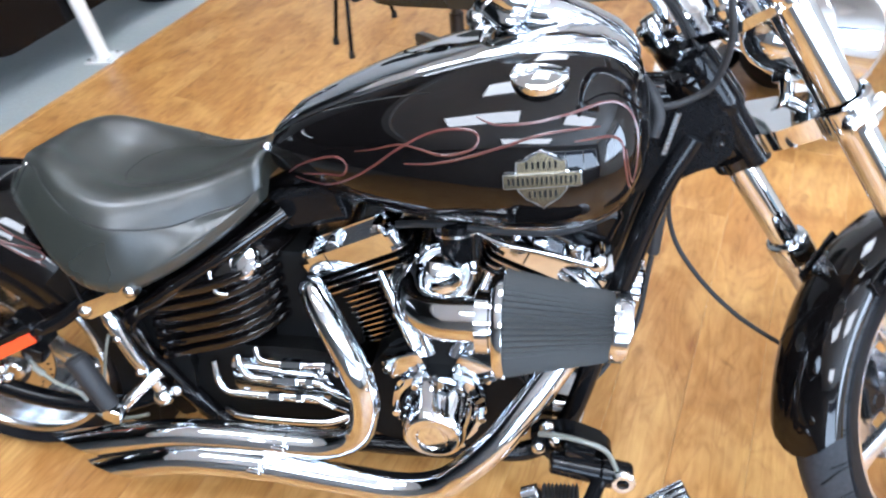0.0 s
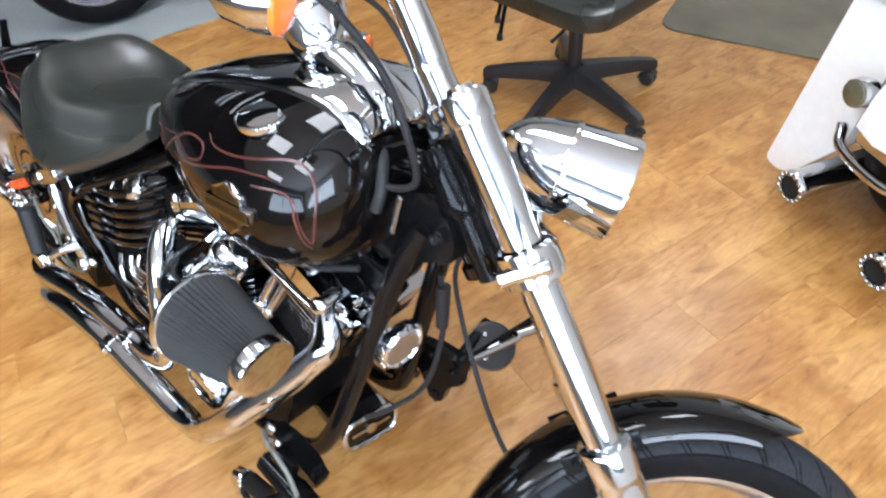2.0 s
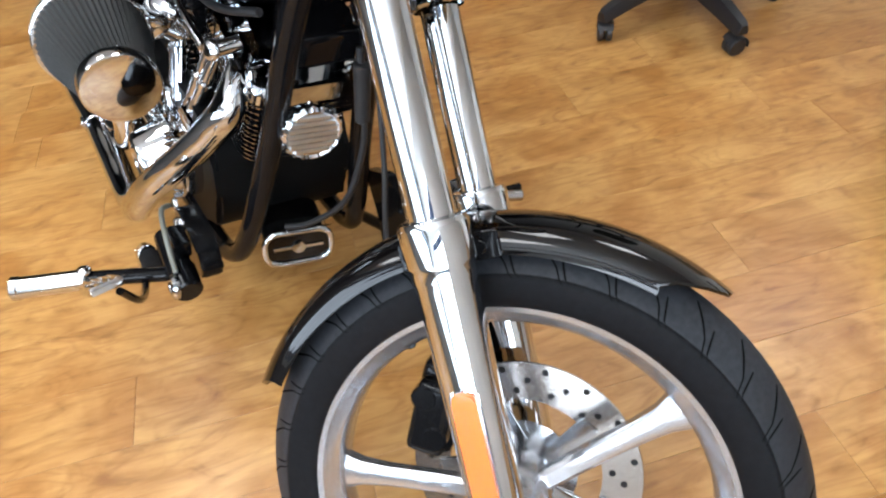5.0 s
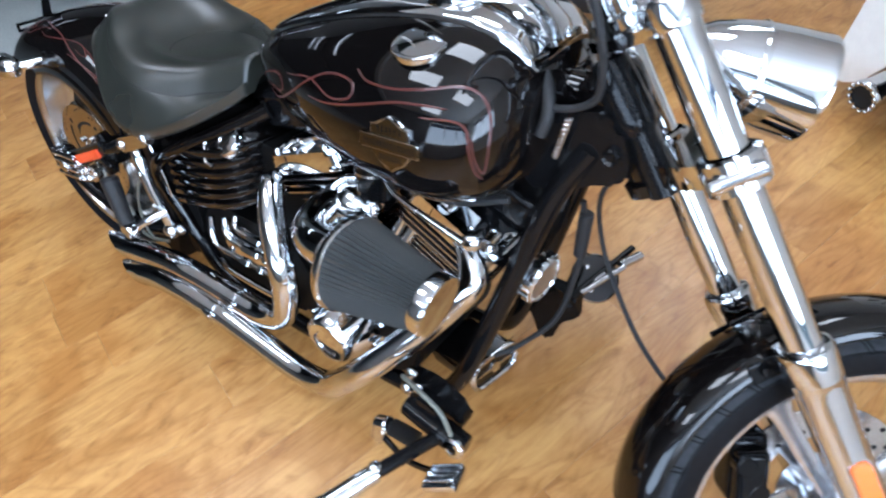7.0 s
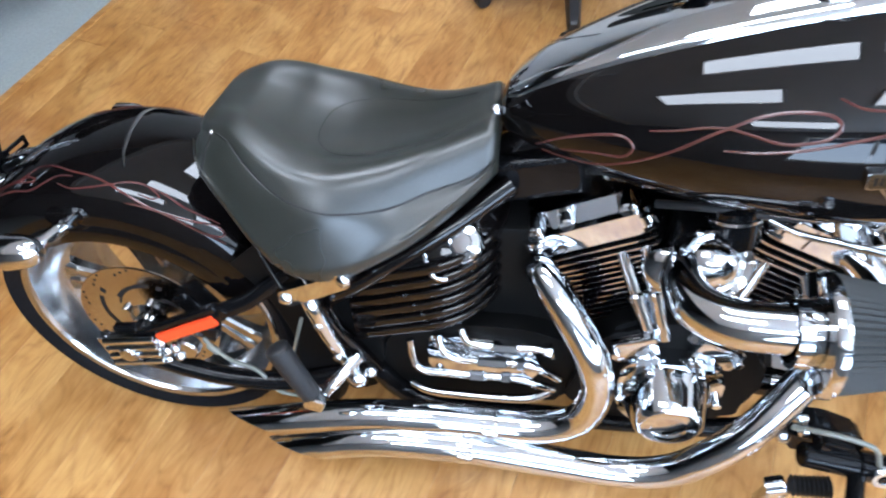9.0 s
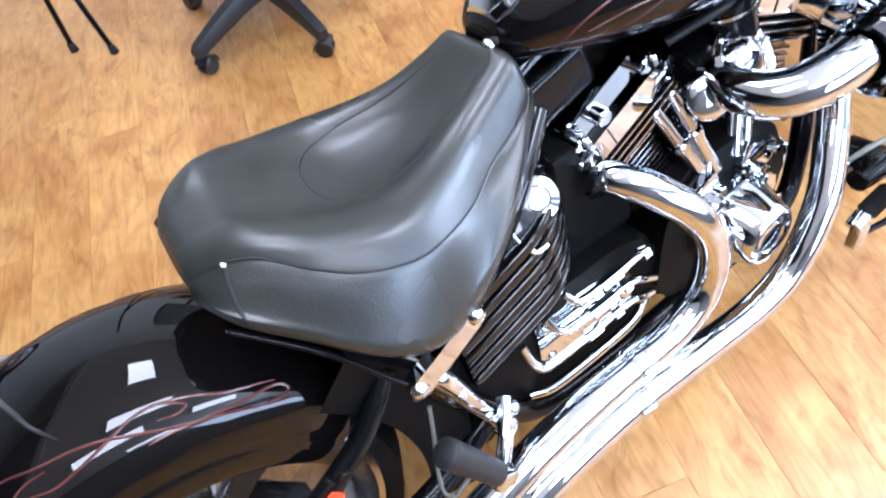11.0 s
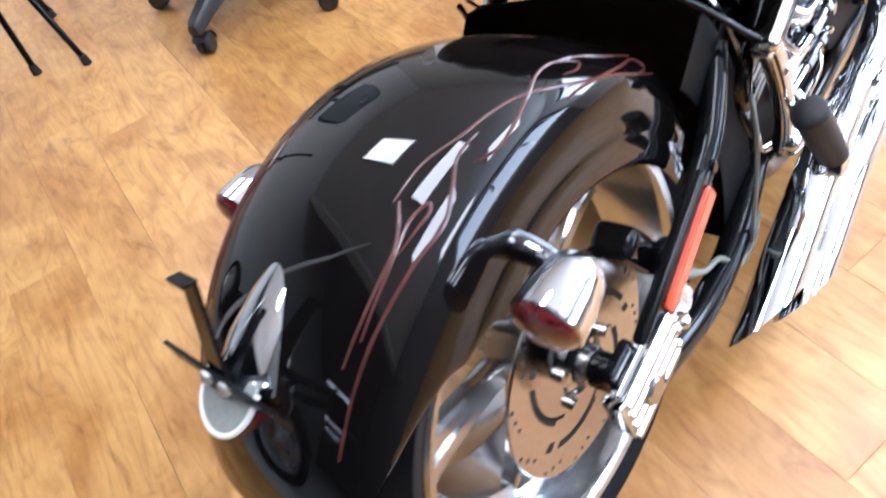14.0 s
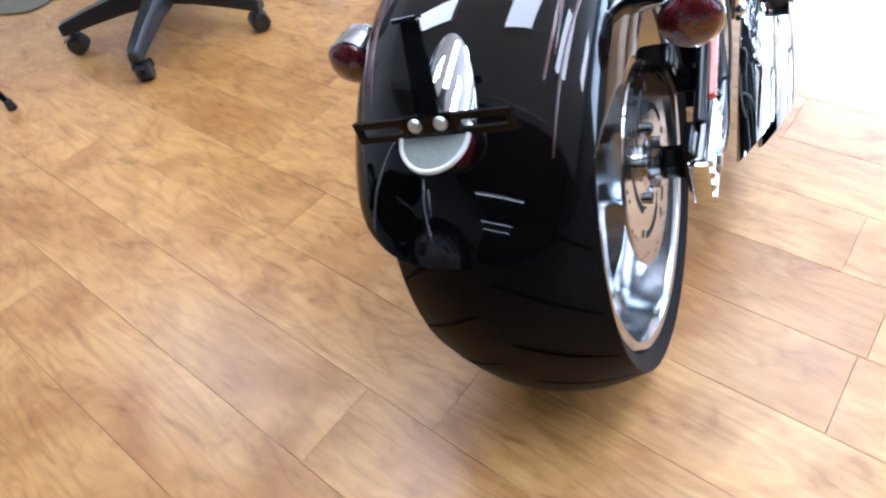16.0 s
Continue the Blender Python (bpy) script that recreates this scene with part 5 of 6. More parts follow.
def cylinder(tilt, fwd, base):
    """One finned cylinder with its head and rocker cover, in a frame whose z runs up the bore."""
    m = Matrix.Translation((base, 0, 0.29)) @ Matrix.Rotation(radians(tilt), 4, "Y")
    bm = bmesh.new()
    lathe(bm, [(0, 0.08), (0.066, 0.08), (0.066, 0.26), (0, 0.26)], m, 32)
    barrel = part("cylinder", bm, SATIN, engine, "black finned cylinder")
    fin = rounded([(-0.086, -0.088), (0.086, -0.088), (0.086, 0.088), (-0.086, 0.088)], 0.04, 5)
    for k in range(10):
        part("fin", prism(bmesh.new(), [(x * (1 - 0.002 * k), y) for x, y in fin], m @ pose(0, 0, 0.112 + 0.0115 * k), 0.0038, 0.0008), SATIN, barrel)
        part("fin_edge", prism(bmesh.new(), [(x * 1.012 * (1 - 0.002 * k), y * 1.012) for x, y in fin], m @ pose(0, 0, 0.113 + 0.0115 * k), 0.0018), STEEL, barrel, "bright machined fin edge")
    headfin = rounded([(-0.102, -0.098), (0.102, -0.098), (0.102, 0.098), (-0.102, 0.098)], 0.03, 4)
    for k in range(4):
        part("head_fin", prism(bmesh.new(), headfin, m @ pose(0, 0, 0.234 + 0.0135 * k), 0.0065, 0.0012), SATIN, barrel)
        part("fin_edge", prism(bmesh.new(), [(x * 1.014, y * 1.014) for x, y in headfin], m @ pose(0, 0, 0.2362 + 0.0135 * k), 0.0024), STEEL, barrel, "bright machined fin edge")
    bm = bmesh.new()
    block(bm, (0.16, 0.15, 0.06), m @ pose(0, 0, 0.255), 0.02)
    part("head", bm, SATIN, barrel)
    bm = bmesh.new()
    cover = rounded([(-0.104, -0.102), (0.104, -0.102), (0.104, 0.102), (-0.104, 0.102)], 0.03, 5)
    prism(bm, cover, m @ pose(0, 0, 0.279), 0.037, 0.009)
    box = part("rocker_box", bm, CHROME, barrel, "chrome rocker box")
    part("seam", block(bmesh.new(), (0.0022, 0.207, 0.034), m @ pose(-0.04, 0, 0.2975), 0.0006, 1), SATIN, box)
    upper = rounded([(-0.086, -0.066), (0.086, -0.066), (0.080, 0.082), (-0.080, 0.082)], 0.03, 5)
    part("rocker_cover", prism(bmesh.new(), upper, m @ pose(0, 0, 0.315), 0.018, 0.008), CHROME, barrel, "chrome rocker cover")
    for x in (-0.075, -0.028, 0.06):
        bm = rod(bmesh.new(), m @ Vector((x, -0.055, 0.318)), m @ Vector((x, -0.089, 0.314)), 0.0135, seg=18)
        part("boss", bm, CHROME, barrel)
    for x in (-0.07, 0.07):
        for y in (-0.090, 0.090):
            bm = rod(bmesh.new(), m @ Vector((x, y, 0.306)), m @ Vector((x, y, 0.324)), 0.0085, seg=12)
            dome(bm, m @ Vector((x, y, 0.322)), m.to_3x3() @ Vector((0, 0, 1)), 0.0068, 0.007, 10)
            part("bolt", bm, CHROME, barrel)
    for dx in (-0.012, 0.024):
        foot = Vector((0.925 + 0.032 * fwd + dx * 0.6, -0.128, 0.385))
        top = m @ Vector((0.045 + dx, -0.092, 0.25) if fwd < 0 else (-0.072 + 0.7 * dx, -0.084, 0.24))
        bm = bmesh.new()
        rod(bm, foot, foot.lerp(top, 0.5), 0.0125, seg=16)
        rod(bm, foot.lerp(top, 0.46), foot.lerp(top, 0.54), 0.0155, seg=16)
        rod(bm, foot.lerp(top, 0.52), top, 0.0105, seg=16)
        part("pushrod_tube", bm, CHROME, engine, "chrome pushrod tube")
    bm = bmesh.new()
    block(bm, (0.075, 0.05, 0.045), Matrix.Translation((0.926 + 0.062 * fwd, -0.125, 0.372)) @ pose(0, 0, 0, 0, tilt, 0), 0.01)
    for dx in (-0.03, 0.03):
        rod(bm, (0.926 + 0.062 * fwd + dx, -0.14, 0.365), (0.926 + 0.062 * fwd + dx, -0.158, 0.365), 0.0075, seg=10)
    part("tappet_block", bm, CHROME, engine)
    return m


cylinder(-23, -1, 0.892)
cylinder(24, 1, 0.985)
# cam cover and timing cap
bm = bmesh.new()
prism(bm, rounded([(0.835, 0.265), (0.85, 0.345), (0.89, 0.365), (0.965, 0.365), (1.005, 0.345), (1.01, 0.27), (0.97, 0.215), (0.925, 0.195), (0.875, 0.21)], 0.03, 4), side(-0.165), 0.05, 0.008)
cam_cover = part("cam_cover", bm, CHROME, engine, "chrome cam cover")
bm = bmesh.new()
m = axis_to((0.922, -0.152, 0.286), (0, -1, -0.06))
lathe(bm, [(0, 0), (0.074, 0), (0.073, 0.010), (0.065, 0.032), (0.056, 0.056), (0.052, 0.068), (0.046, 0.072), (0.042, 0.070), (0.028, 0.072), (0.026, 0.070), (0, 0.071)], m, 48)
part("timing_cap", bm, CHROME, cam_cover, "round chrome timing cap")
for i in range(6):
    a = 2 * math.pi * i / 6
    bm = rod(bmesh.new(), (0.925 + 0.076 * math.cos(a), -0.165, 0.285 + 0.076 * math.sin(a)), (0.925 + 0.076 * math.cos(a), -0.178, 0.285 + 0.076 * math.sin(a)), 0.0075, seg=10)
    part("bolt", bm, CHROME, cam_cover)
# oil lines over the gearbox
for run, ends in (
    ([(0.498, 0.340), (0.503, 0.303), (0.516, 0.282), (0.545, 0.277), (0.60, 0.276), (0.685, 0.279), (0.712, 0.268), (0.745, 0.246)], ((0.60, 0.028, 0.010), (0.655, 0.016, 0.0105))),
    ([(0.548, 0.358), (0.555, 0.335), (0.572, 0.321), (0.60, 0.318), (0.64, 0.317), (0.697, 0.319), (0.722, 0.305), (0.752, 0.276)], ((0.615, 0.050, 0.0105), (0.680, 0.014, 0.0115))),
    ([(0.588, 0.378), (0.595, 0.366), (0.608, 0.360), (0.64, 0.358), (0.68, 0.358), (0.716, 0.361), (0.732, 0.356), (0.738, 0.335)], ((0.640, 0.040, 0.0105), (0.722, 0.014, 0.012))),
):
    deep = [-0.135, -0.145] + [-0.150] * 5 + [-0.142]
    line = part("oil_line", pipe_mesh([(x, y, z) for (x, z), y in zip(run, deep)], 0.0068, 12), CHROME, engine, "chrome oil line")
    for x, long, r in ends:
        z = float(np.interp(x, [p[0] for p in run], [p[1] for p in run]))
        part("fitting", rod(bmesh.new(), (x, -0.150, z), (x + long, -0.150, z + 0.001), r, seg=6), CHROME, line)
# intake
bm = bmesh.new()
m = axis_to((0.940, -0.140, 0.562), (0.10, -0.80, 0.58))
lathe(bm, [(0, -0.03), (0.042, -0.03), (0.046, -0.004), (0.051, 0.002), (0.0515, 0.010), (0.047, 0.016), (0.041, 0.013), (0.037, 0.009), (0.034, 0.013), (0.026, 0.021), (0.013, 0.026), (0, 0.027)], m, 40)
intake = part("intake", bm, CHROME, bike, "chrome intake elbow")
for q in range(6):
    a = q * math.pi / 3
    part("bolt", dome(bmesh.new(), m @ Vector((0.047 * math.cos(a), 0.047 * math.sin(a), 0.011)), m.to_3x3() @ Vector((0, 0, 1)), 0.0055, 0.006, 10), CHROME, intake)
part("carburettor", rod(bmesh.new(), (0.93, 0.02, 0.57), (0.93, -0.12, 0.555), 0.045, seg=24), SATIN, intake)
bm = rod(bmesh.new(), (0.966, -0.108, 0.575), (0.958, -0.100, 0.642), 0.036, seg=28)
bowl = part("float_bowl", bm, SATIN, intake)
part("bowl_ring", lathe(bmesh.new(), [(0.035, 0), (0.0385, 0.001), (0.0385, 0.005), (0.035, 0.006)], axis_to((0.9605, -0.1025, 0.620), (-0.008, 0.008, 0.067)), 28, True), STEEL, bowl)
bm = dome(bmesh.new(), (0.884, -0.132, 0.537), (-0.30, -0.88, 0.36), 0.034, 0.020, 28, 0.5)
part("end_cover", bm, CHROME, intake, "round chrome end cover")
bm = bmesh.new()
tube(bm, [(0.905, -0.13, 0.556), (0.898, -0.175, 0.552), (0.914, -0.216, 0.550), (0.950, -0.244, 0.556), (1.0, -0.257, 0.566), (1.037, -0.262, 0.571)], [0.027, 0.030, 0.032, 0.0325, 0.0325, 0.033], 28, 8)
part("elbow", bm, CHROME, intake, "chrome intake tube")
FILTER_AT = axis_to((1.036, -0.262, 0.568), (0.166, -0.002, 0.006)) @ Matrix.Diagonal((0.86, 0.86, 0.98, 1))
bm = lathe(bmesh.new(), [(0.044, -0.03), (0.052, -0.03), (0.052, -0.012), (0.048, -0.010), (0.048, -0.006), (0.086, -0.004), (0.091, 0.002), (0.091, 0.010), (0.085, 0.013), (0.046, 0.013)], FILTER_AT, 48, True)
part("clamp_ring", bm, CHROME, intake, "chrome filter flange")
bm = bmesh.new()
rings = []
for h in np.linspace(0.012, 0.158, 5):
    base = 0.085 + (0.052 - 0.085) * (h - 0.012) / 0.146
    rings.append([bm.verts.new(FILTER_AT @ Vector(((base + (0.0022 if k % 2 else -0.0022)) * math.cos(math.pi * k / 55), (base + (0.0022 if k % 2 else -0.0022)) * math.sin(math.pi * k / 55), float(h)))) for k in range(110)])
ring_faces(bm, rings)
part("filter_cloth", bm, FILTER, intake, "dark grey pleated cone air filter", smooth=False)
bm = lathe(bmesh.new(), [(0, 0.150), (0.055, 0.150), (0.0575, 0.156), (0.0575, 0.170), (0.0555, 0.1735), (0.051, 0.1745), (0.046, 0.1750), (0.025, 0.1762), (0, 0.1766)], FILTER_AT, 48)
centre = FILTER_AT @ Vector((0, 0, 0.162))
bm.transform(Matrix.Translation(centre) @ Matrix.Rotation(radians(9), 4, "Y") @ Matrix.Translation(-centre))
part("end_cap", bm, CHROME, intake, "chrome filter end cap")
# chrome bridge bracket between the rocker covers
bm = bmesh.new()
tube(bm, [(0.985, -0.12, 0.635), (1.03, -0.14, 0.622), (1.09, -0.15, 0.615), (1.165, -0.148, 0.595)], [0.004, 0.005, 0.005, 0.007], 10)
dome(bm, (1.174, -0.138, 0.594), (0.3, -1, 0.25), 0.0155, 0.012)
rod(bm, (1.174, -0.10, 0.60), (1.174, -0.140, 0.594), 0.012, seg=14)
part("tank_mount", bm, CHROME, engine, "chrome tank mount strut")
part("wiring_loom", pipe_mesh([(0.86, -0.09, 0.62), (0.93, -0.12, 0.64), (1.02, -0.125, 0.635), (1.12, -0.11, 0.63), (1.20, -0.08, 0.65)], 0.006, 10), RUBBER, engine)

part("engine_mount", block(bmesh.new(), (0.17, 0.17, 0.20), pose(0.69, 0, 0.455), 0.012), GUARDBLACK, engine)
bm = block(bmesh.new(), (0.13, 0.13, 0.075), pose(0.70, 0.01, 0.625, 0, -12, 0), 0.014, 3)
part("coil_cover", bm, SATIN, engine, "black coil cover under the tank")
part("coil_cover", block(bmesh.new(), (0.10, 0.10, 0.06), pose(1.165, 0.02, 0.605, 0, 20, 0), 0.012, 3), SATIN, engine, "black coil cover under the tank")

# exhaust
def exhaust(name, pts, radii, parent):
    """A pipe whose open end is cut on the slant, the upper inner lip longest."""
    bm = tube(bmesh.new(), pts, radii, 28, 10, caps=False)
    end, way = Vector(pts[-1]), (Vector(pts[-1]) - Vector(pts[-2])).normalized()
    for v in bm.verts:
        along = (v.co - end).dot(way)
        if along > -0.09:
            off = v.co - (end + way * along)
            v.co += way * (off.z * 0.9 + off.y * 1.1 - 0.01) * 1.5 * (1 + along / 0.09)
    return part(name, bm, CHROME, parent, "chrome exhaust pipe")


PIPE_REAR = [(0.70, -0.095, 0.485), (0.712, -0.125, 0.505), (0.748, -0.165, 0.475), (0.792, -0.20, 0.41), (0.806, -0.208, 0.335), (0.785, -0.208, 0.262), (0.725, -0.208, 0.226), (0.64, -0.208, 0.222), (0.54, -0.212, 0.228), (0.44, -0.216, 0.226), (0.33, -0.220, 0.206), (0.205, -0.224, 0.175)]
PIPE_FRONT = [(1.085, -0.055, 0.530), (1.135, -0.085, 0.545), (1.172, -0.122, 0.505), (1.150, -0.148, 0.456), (1.113, -0.178, 0.400), (1.075, -0.206, 0.350), (1.035, -0.230, 0.298), (0.985, -0.242, 0.240), (0.935, -0.243, 0.192), (0.86, -0.240, 0.168), (0.74, -0.238, 0.176), (0.60, -0.238, 0.192), (0.46, -0.242, 0.195), (0.36, -0.245, 0.172), (0.28, -0.247, 0.142)]
exhaust_rear = exhaust("exhaust_pipe", PIPE_REAR, [0.022, 0.024, 0.0255, 0.026, 0.026, 0.026, 0.0265, 0.027, 0.028, 0.029, 0.030, 0.029], bike)
exhaust_front = exhaust("exhaust_pipe", PIPE_FRONT, [0.022, 0.024, 0.0255, 0.0255, 0.0255, 0.0255, 0.0255, 0.026, 0.026, 0.026, 0.026, 0.027, 0.028, 0.029, 0.028, 0.027], bike)
for ob, pts, at in ((exhaust_rear, PIPE_REAR, 7), (exhaust_front, PIPE_FRONT, 11)):
    end, way = Vector(pts[-1]), (Vector(pts[-1]) - Vector(pts[-2])).normalized()
    bm = tube(bmesh.new(), [end - way * 0.115, end - way * 0.075], 0.023, 24, 1, caps=True)
    part("bore", bm, DARK, ob)
    bm = tube(bmesh.new(), [Vector(pts[at]) + Vector((0.014, 0, 0)), Vector(pts[at]) + Vector((0.011, 0, 0)), Vector(pts[at]), Vector(pts[at]) + Vector((-0.011, 0, 0)), Vector(pts[at]) + Vector((-0.014, 0, 0))], [0.026, 0.0288, 0.0288, 0.0288, 0.026], 28, 1)
    rod(bm, Vector(pts[at]) + Vector((-0.010, -0.026, 0.012)), Vector(pts[at]) + Vector((0.016, -0.029, 0.012)), 0.006, seg=10)
    part("clamp", bm, CHROME, ob, "chrome pipe clamp")

# passenger peg, mount and clevis
bm = bmesh.new()
rod(bm, (0.358, -0.254, 0.325), (0.316, -0.240, 0.418), 0.0165, 0.0195, seg=20)
dome(bm, (0.316, -0.240, 0.418), (-0.42, 0.14, 0.9), 0.0195, 0.008)
rear_peg = part("passenger_peg", bm, RUBBER, bike, "folded rubber passenger footpeg")
bm = bmesh.new()
block(bm, (0.034, 0.034, 0.03), pose(0.362, -0.25, 0.312, 0, 24, 0), 0.007)
tube(bm, [(0.365, -0.245, 0.308), (0.395, -0.225, 0.335), (0.425, -0.19, 0.355)], 0.0105, 12)
dome(bm, (0.413, -0.185, 0.292), (0, -1, 0.2), 0.019, 0.02)
dome(bm, (0.435, -0.175, 0.30), (0, -1, 0.2), 0.012, 0.014)
part("peg_mount", bm, CHROME, rear_peg, "chrome footpeg clevis")
bm = bmesh.new()
tube(bm, [(0.350, -0.176, 0.488), (0.364, -0.186, 0.462), (0.384, -0.19, 0.39), (0.403, -0.186, 0.33), (0.412, -0.18, 0.285)], [0.010, 0.014, 0.0125, 0.012, 0.013], 14)
for x, z in ((0.372, 0.432), (0.392, 0.358)):
    dome(bm, (x, -0.198, z), (0.1, -1, 0.1), 0.008, 0.007, 12)
part("frame_cover", bm, CHROME, bike, "curved chrome frame cover")

# forward brake control
bm = bmesh.new()
prism(bm, rounded([(1.08, 0.29), (1.15, 0.30), (1.22, 0.27), (1.225, 0.235), (1.19, 0.22), (1.10, 0.235)], 0.02), side(-0.205), 0.035, 0.006)
rod(bm, (1.12, -0.232, 0.262), (1.20, -0.234, 0.251), 0.019, 0.022, seg=20)
rod(bm, (1.198, -0.234, 0.2512), (1.250, -0.235, 0.244), 0.0245, 0.023, seg=20)
block(bm, (0.05, 0.03, 0.035), pose(1.165, -0.222, 0.278, 0, 8, 0), 0.008)
controls = part("brake_control", bm, SATIN, bike, "black forward brake control")
bm = bmesh.new()
lathe(bm, [(0, 0), (0.020, 0), (0.021, 0.006), (0.017, 0.010), (0.010, 0.010), (0.009, 0.006), (0, 0.006)], axis_to((1.235, -0.248, 0.25), (0, -1, 0.15)), 24)
part("pivot_bolt", bm, CHROME, controls)
for x, z in ((1.112, 0.312), (1.128, 0.282), (1.10, 0.262)):
    bm = bmesh.new()
    dome(bm, (x, -0.205, z), (0, -1, 0.1), 0.012, 0.009)
    part("bolt", bm, CHROME, controls)
prof = [(0, 0)] + [p for k in range(9) for p in ((0.010, 0.0065 * k), (0.017, 0.0065 * k + 0.0032))] + [(0.010, 0.06), (0, 0.06)]
bm = lathe(bmesh.new(), prof, axis_to((1.168, -0.262, 0.225), (-1, 0, -0.1)), 16)
part("master_cylinder_boot", bm, RUBBER, controls)
bm = bmesh.new()
rod(bm, (1.105, -0.262, 0.219), (1.078, -0.262, 0.205), 0.016, seg=12)
block(bm, (0.03, 0.02, 0.045), pose(1.085, -0.268, 0.19, 0, 15, 0), 0.005)
part("clevis", bm, CHROME, controls)
bm = bmesh.new()
rod(bm, (1.205, -0.235, 0.248), (1.155, -0.368, 0.246), 0.0125, seg=14)
peg_arm = part("peg_arm", bm, SATIN, controls)
bm = bmesh.new()
rod(bm, (1.158, -0.360, 0.246), (1.125, -0.452, 0.236), 0.0165, 0.0175, seg=20)
rod(bm, (1.127, -0.447, 0.2365), (1.122, -0.46, 0.2355), 0.019, seg=20)
dome(bm, (1.157, -0.362, 0.262), (0, 0, 1), 0.011, 0.007)
part("rider_peg", bm, CHROME, peg_arm, "chrome rider footpeg")
bm = bmesh.new()
tube(bm, [(1.09, -0.268, 0.185), (1.16, -0.285, 0.19), (1.24, -0.305, 0.25), (1.275, -0.33, 0.31)], 0.006, 10)
pedal_arm = part("pedal_arm", bm, SATIN, controls)
bm = bmesh.new()
block(bm, (0.062, 0.045, 0.014), pose(1.282, -0.35, 0.335, 0, -35, 12), 0.005)
for k in range(4):
    block(bm, (0.05, 0.004, 0.004), pose(1.280, -0.365 + 0.010 * k, 0.3435, 0, -35, 12), 0.001)
part("pedal", bm, CHROME, pedal_arm, "chrome brake pedal pad")
part("brake_line", pipe_mesh([(1.10, -0.215, 0.305), (1.14, -0.235, 0.325), (1.20, -0.245, 0.315), (1.225, -0.245, 0.27)], 0.0042, 10), HOSE, controls, "pale brake line")
# left-hand shifter side
bm = bmesh.new()
prism(bm, rounded([(1.10, 0.285), (1.17, 0.315), (1.25, 0.305), (1.275, 0.262), (1.235, 0.225), (1.222, 0.165), (1.195, 0.155), (1.165, 0.215)], 0.014), side(0.15), 0.022, 0.005)
prism(bm, rounded([(1.165, 0.295), (1.25, 0.295), (1.262, 0.262), (1.225, 0.238), (1.18, 0.245)], 0.012), side(0.168), 0.030, 0.005)
for x, z in ((1.185, 0.292), (1.245, 0.280), (1.205, 0.185)):
    dome(bm, (x, 0.150, z), (0, -1, 0.1), 0.009, 0.008, 12)
shifter = part("shift_control", bm, SATIN, bike, "black forward shift control")
bm = bmesh.new()
rod(bm, (1.22, 0.19, 0.255), (1.195, 0.34, 0.265), 0.013, seg=14)
rod(bm, (1.225, 0.19, 0.25), (1.28, 0.40, 0.29), 0.008, seg=10)
part("shift_peg", bm, SATIN, shifter)
bm = lathe(bmesh.new(), [(0, 0), (0.053, 0.0), (0.056, 0.004), (0.054, 0.010), (0.046, 0.013), (0, 0.014)], axis_to((1.238, 0.30, 0.243), (0.45, -0.45, 0.78)), 36)
disc = part("shifter_disc", bm, PLASTIC, shifter, "dark round shifter cover")
m = axis_to((1.238, 0.30, 0.243), (0.45, -0.45, 0.78))
part("rim", lathe(bmesh.new(), [(0.050, 0.010), (0.0535, 0.0135), (0.0565, 0.010), (0.056, 0.003)], m, 36), POLISHED, disc)
for q in range(3):
    part("bolt", dome(bmesh.new(), m @ Vector((0.03 * math.cos(q * 2.1), 0.03 * math.sin(q * 2.1), 0.013)), m.to_3x3() @ Vector((0, 0, 1)), 0.007, 0.005, 12), POLISHED, disc)
for k in (-0.016, 0.012):
    part("shifter_pin", rod(bmesh.new(), (1.245, 0.275 + k, 0.262), (1.262, 0.31 + k, 0.275), 0.0055, seg=10), POLISHED, shifter)
bm = bmesh.new()
rod(bm, (1.24, 0.21, 0.262), (1.29, 0.33, 0.285), 0.0065, seg=10)
rod(bm, (1.28, 0.33, 0.285), (1.305, 0.385, 0.29), 0.011, seg=12)
part("shift_lever", bm, POLISHED, shifter, "polished shift lever")
# side stand
bm = bmesh.new()
tube(bm, [(1.08, 0.14, 0.17), (1.075, 0.22, 0.10), (1.07, 0.262, 0.058)], 0.012, 12)
side_stand = part("side_stand", bm, SATIN, bike, "black side stand")
part("foot", block(bmesh.new(), (0.06, 0.05, 0.01), BIKE.inverted() @ Matrix.Translation((1.07, 0.262, 0.005)), 0.002), SATIN, side_stand)

# regulator or horn: ribbed chrome disc at the front of the frame, and the oval-mouthed cooler
bm = bmesh.new()
m = axis_to((1.236, -0.028, 0.488), (1, -0.1, -0.1)) @ Matrix.Diagonal((0.86, 0.86, 1, 1))
lathe(bm, [(0, 0), (0.05, 0), (0.0525, 0.005), (0.0525, 0.020), (0.048, 0.024), (0.044, 0.020), (0, 0.018)], m, 40)
horn = part("horn", bm, CHROME, bike, "ribbed chrome horn cover")
part("face", lathe(bmesh.new(), [(0, 0.0195), (0.043, 0.0190), (0.043, 0.017)], m, 40), STEEL, horn, "pale metal horn face")
for i in range(7):
    y = -0.033 + 0.011 * i
    w = math.sqrt(0.0445**2 - y * y)
    part("slat", block(bmesh.new(), (2 * w, 0.0066, 0.0045), m @ pose(0, y, 0.0215), 0.0015, 2), ZINC, horn)
bm = bmesh.new()
for k in range(20):
    a = 2 * math.pi * k / 20
    block(bm, (0.006, 0.008, 0.018), m @ Matrix.Rotation(a, 4, "Z") @ pose(0.052, 0, 0.011), 0.0015, 1)
part("knurl", bm, CHROME, horn)
bm = bmesh.new()
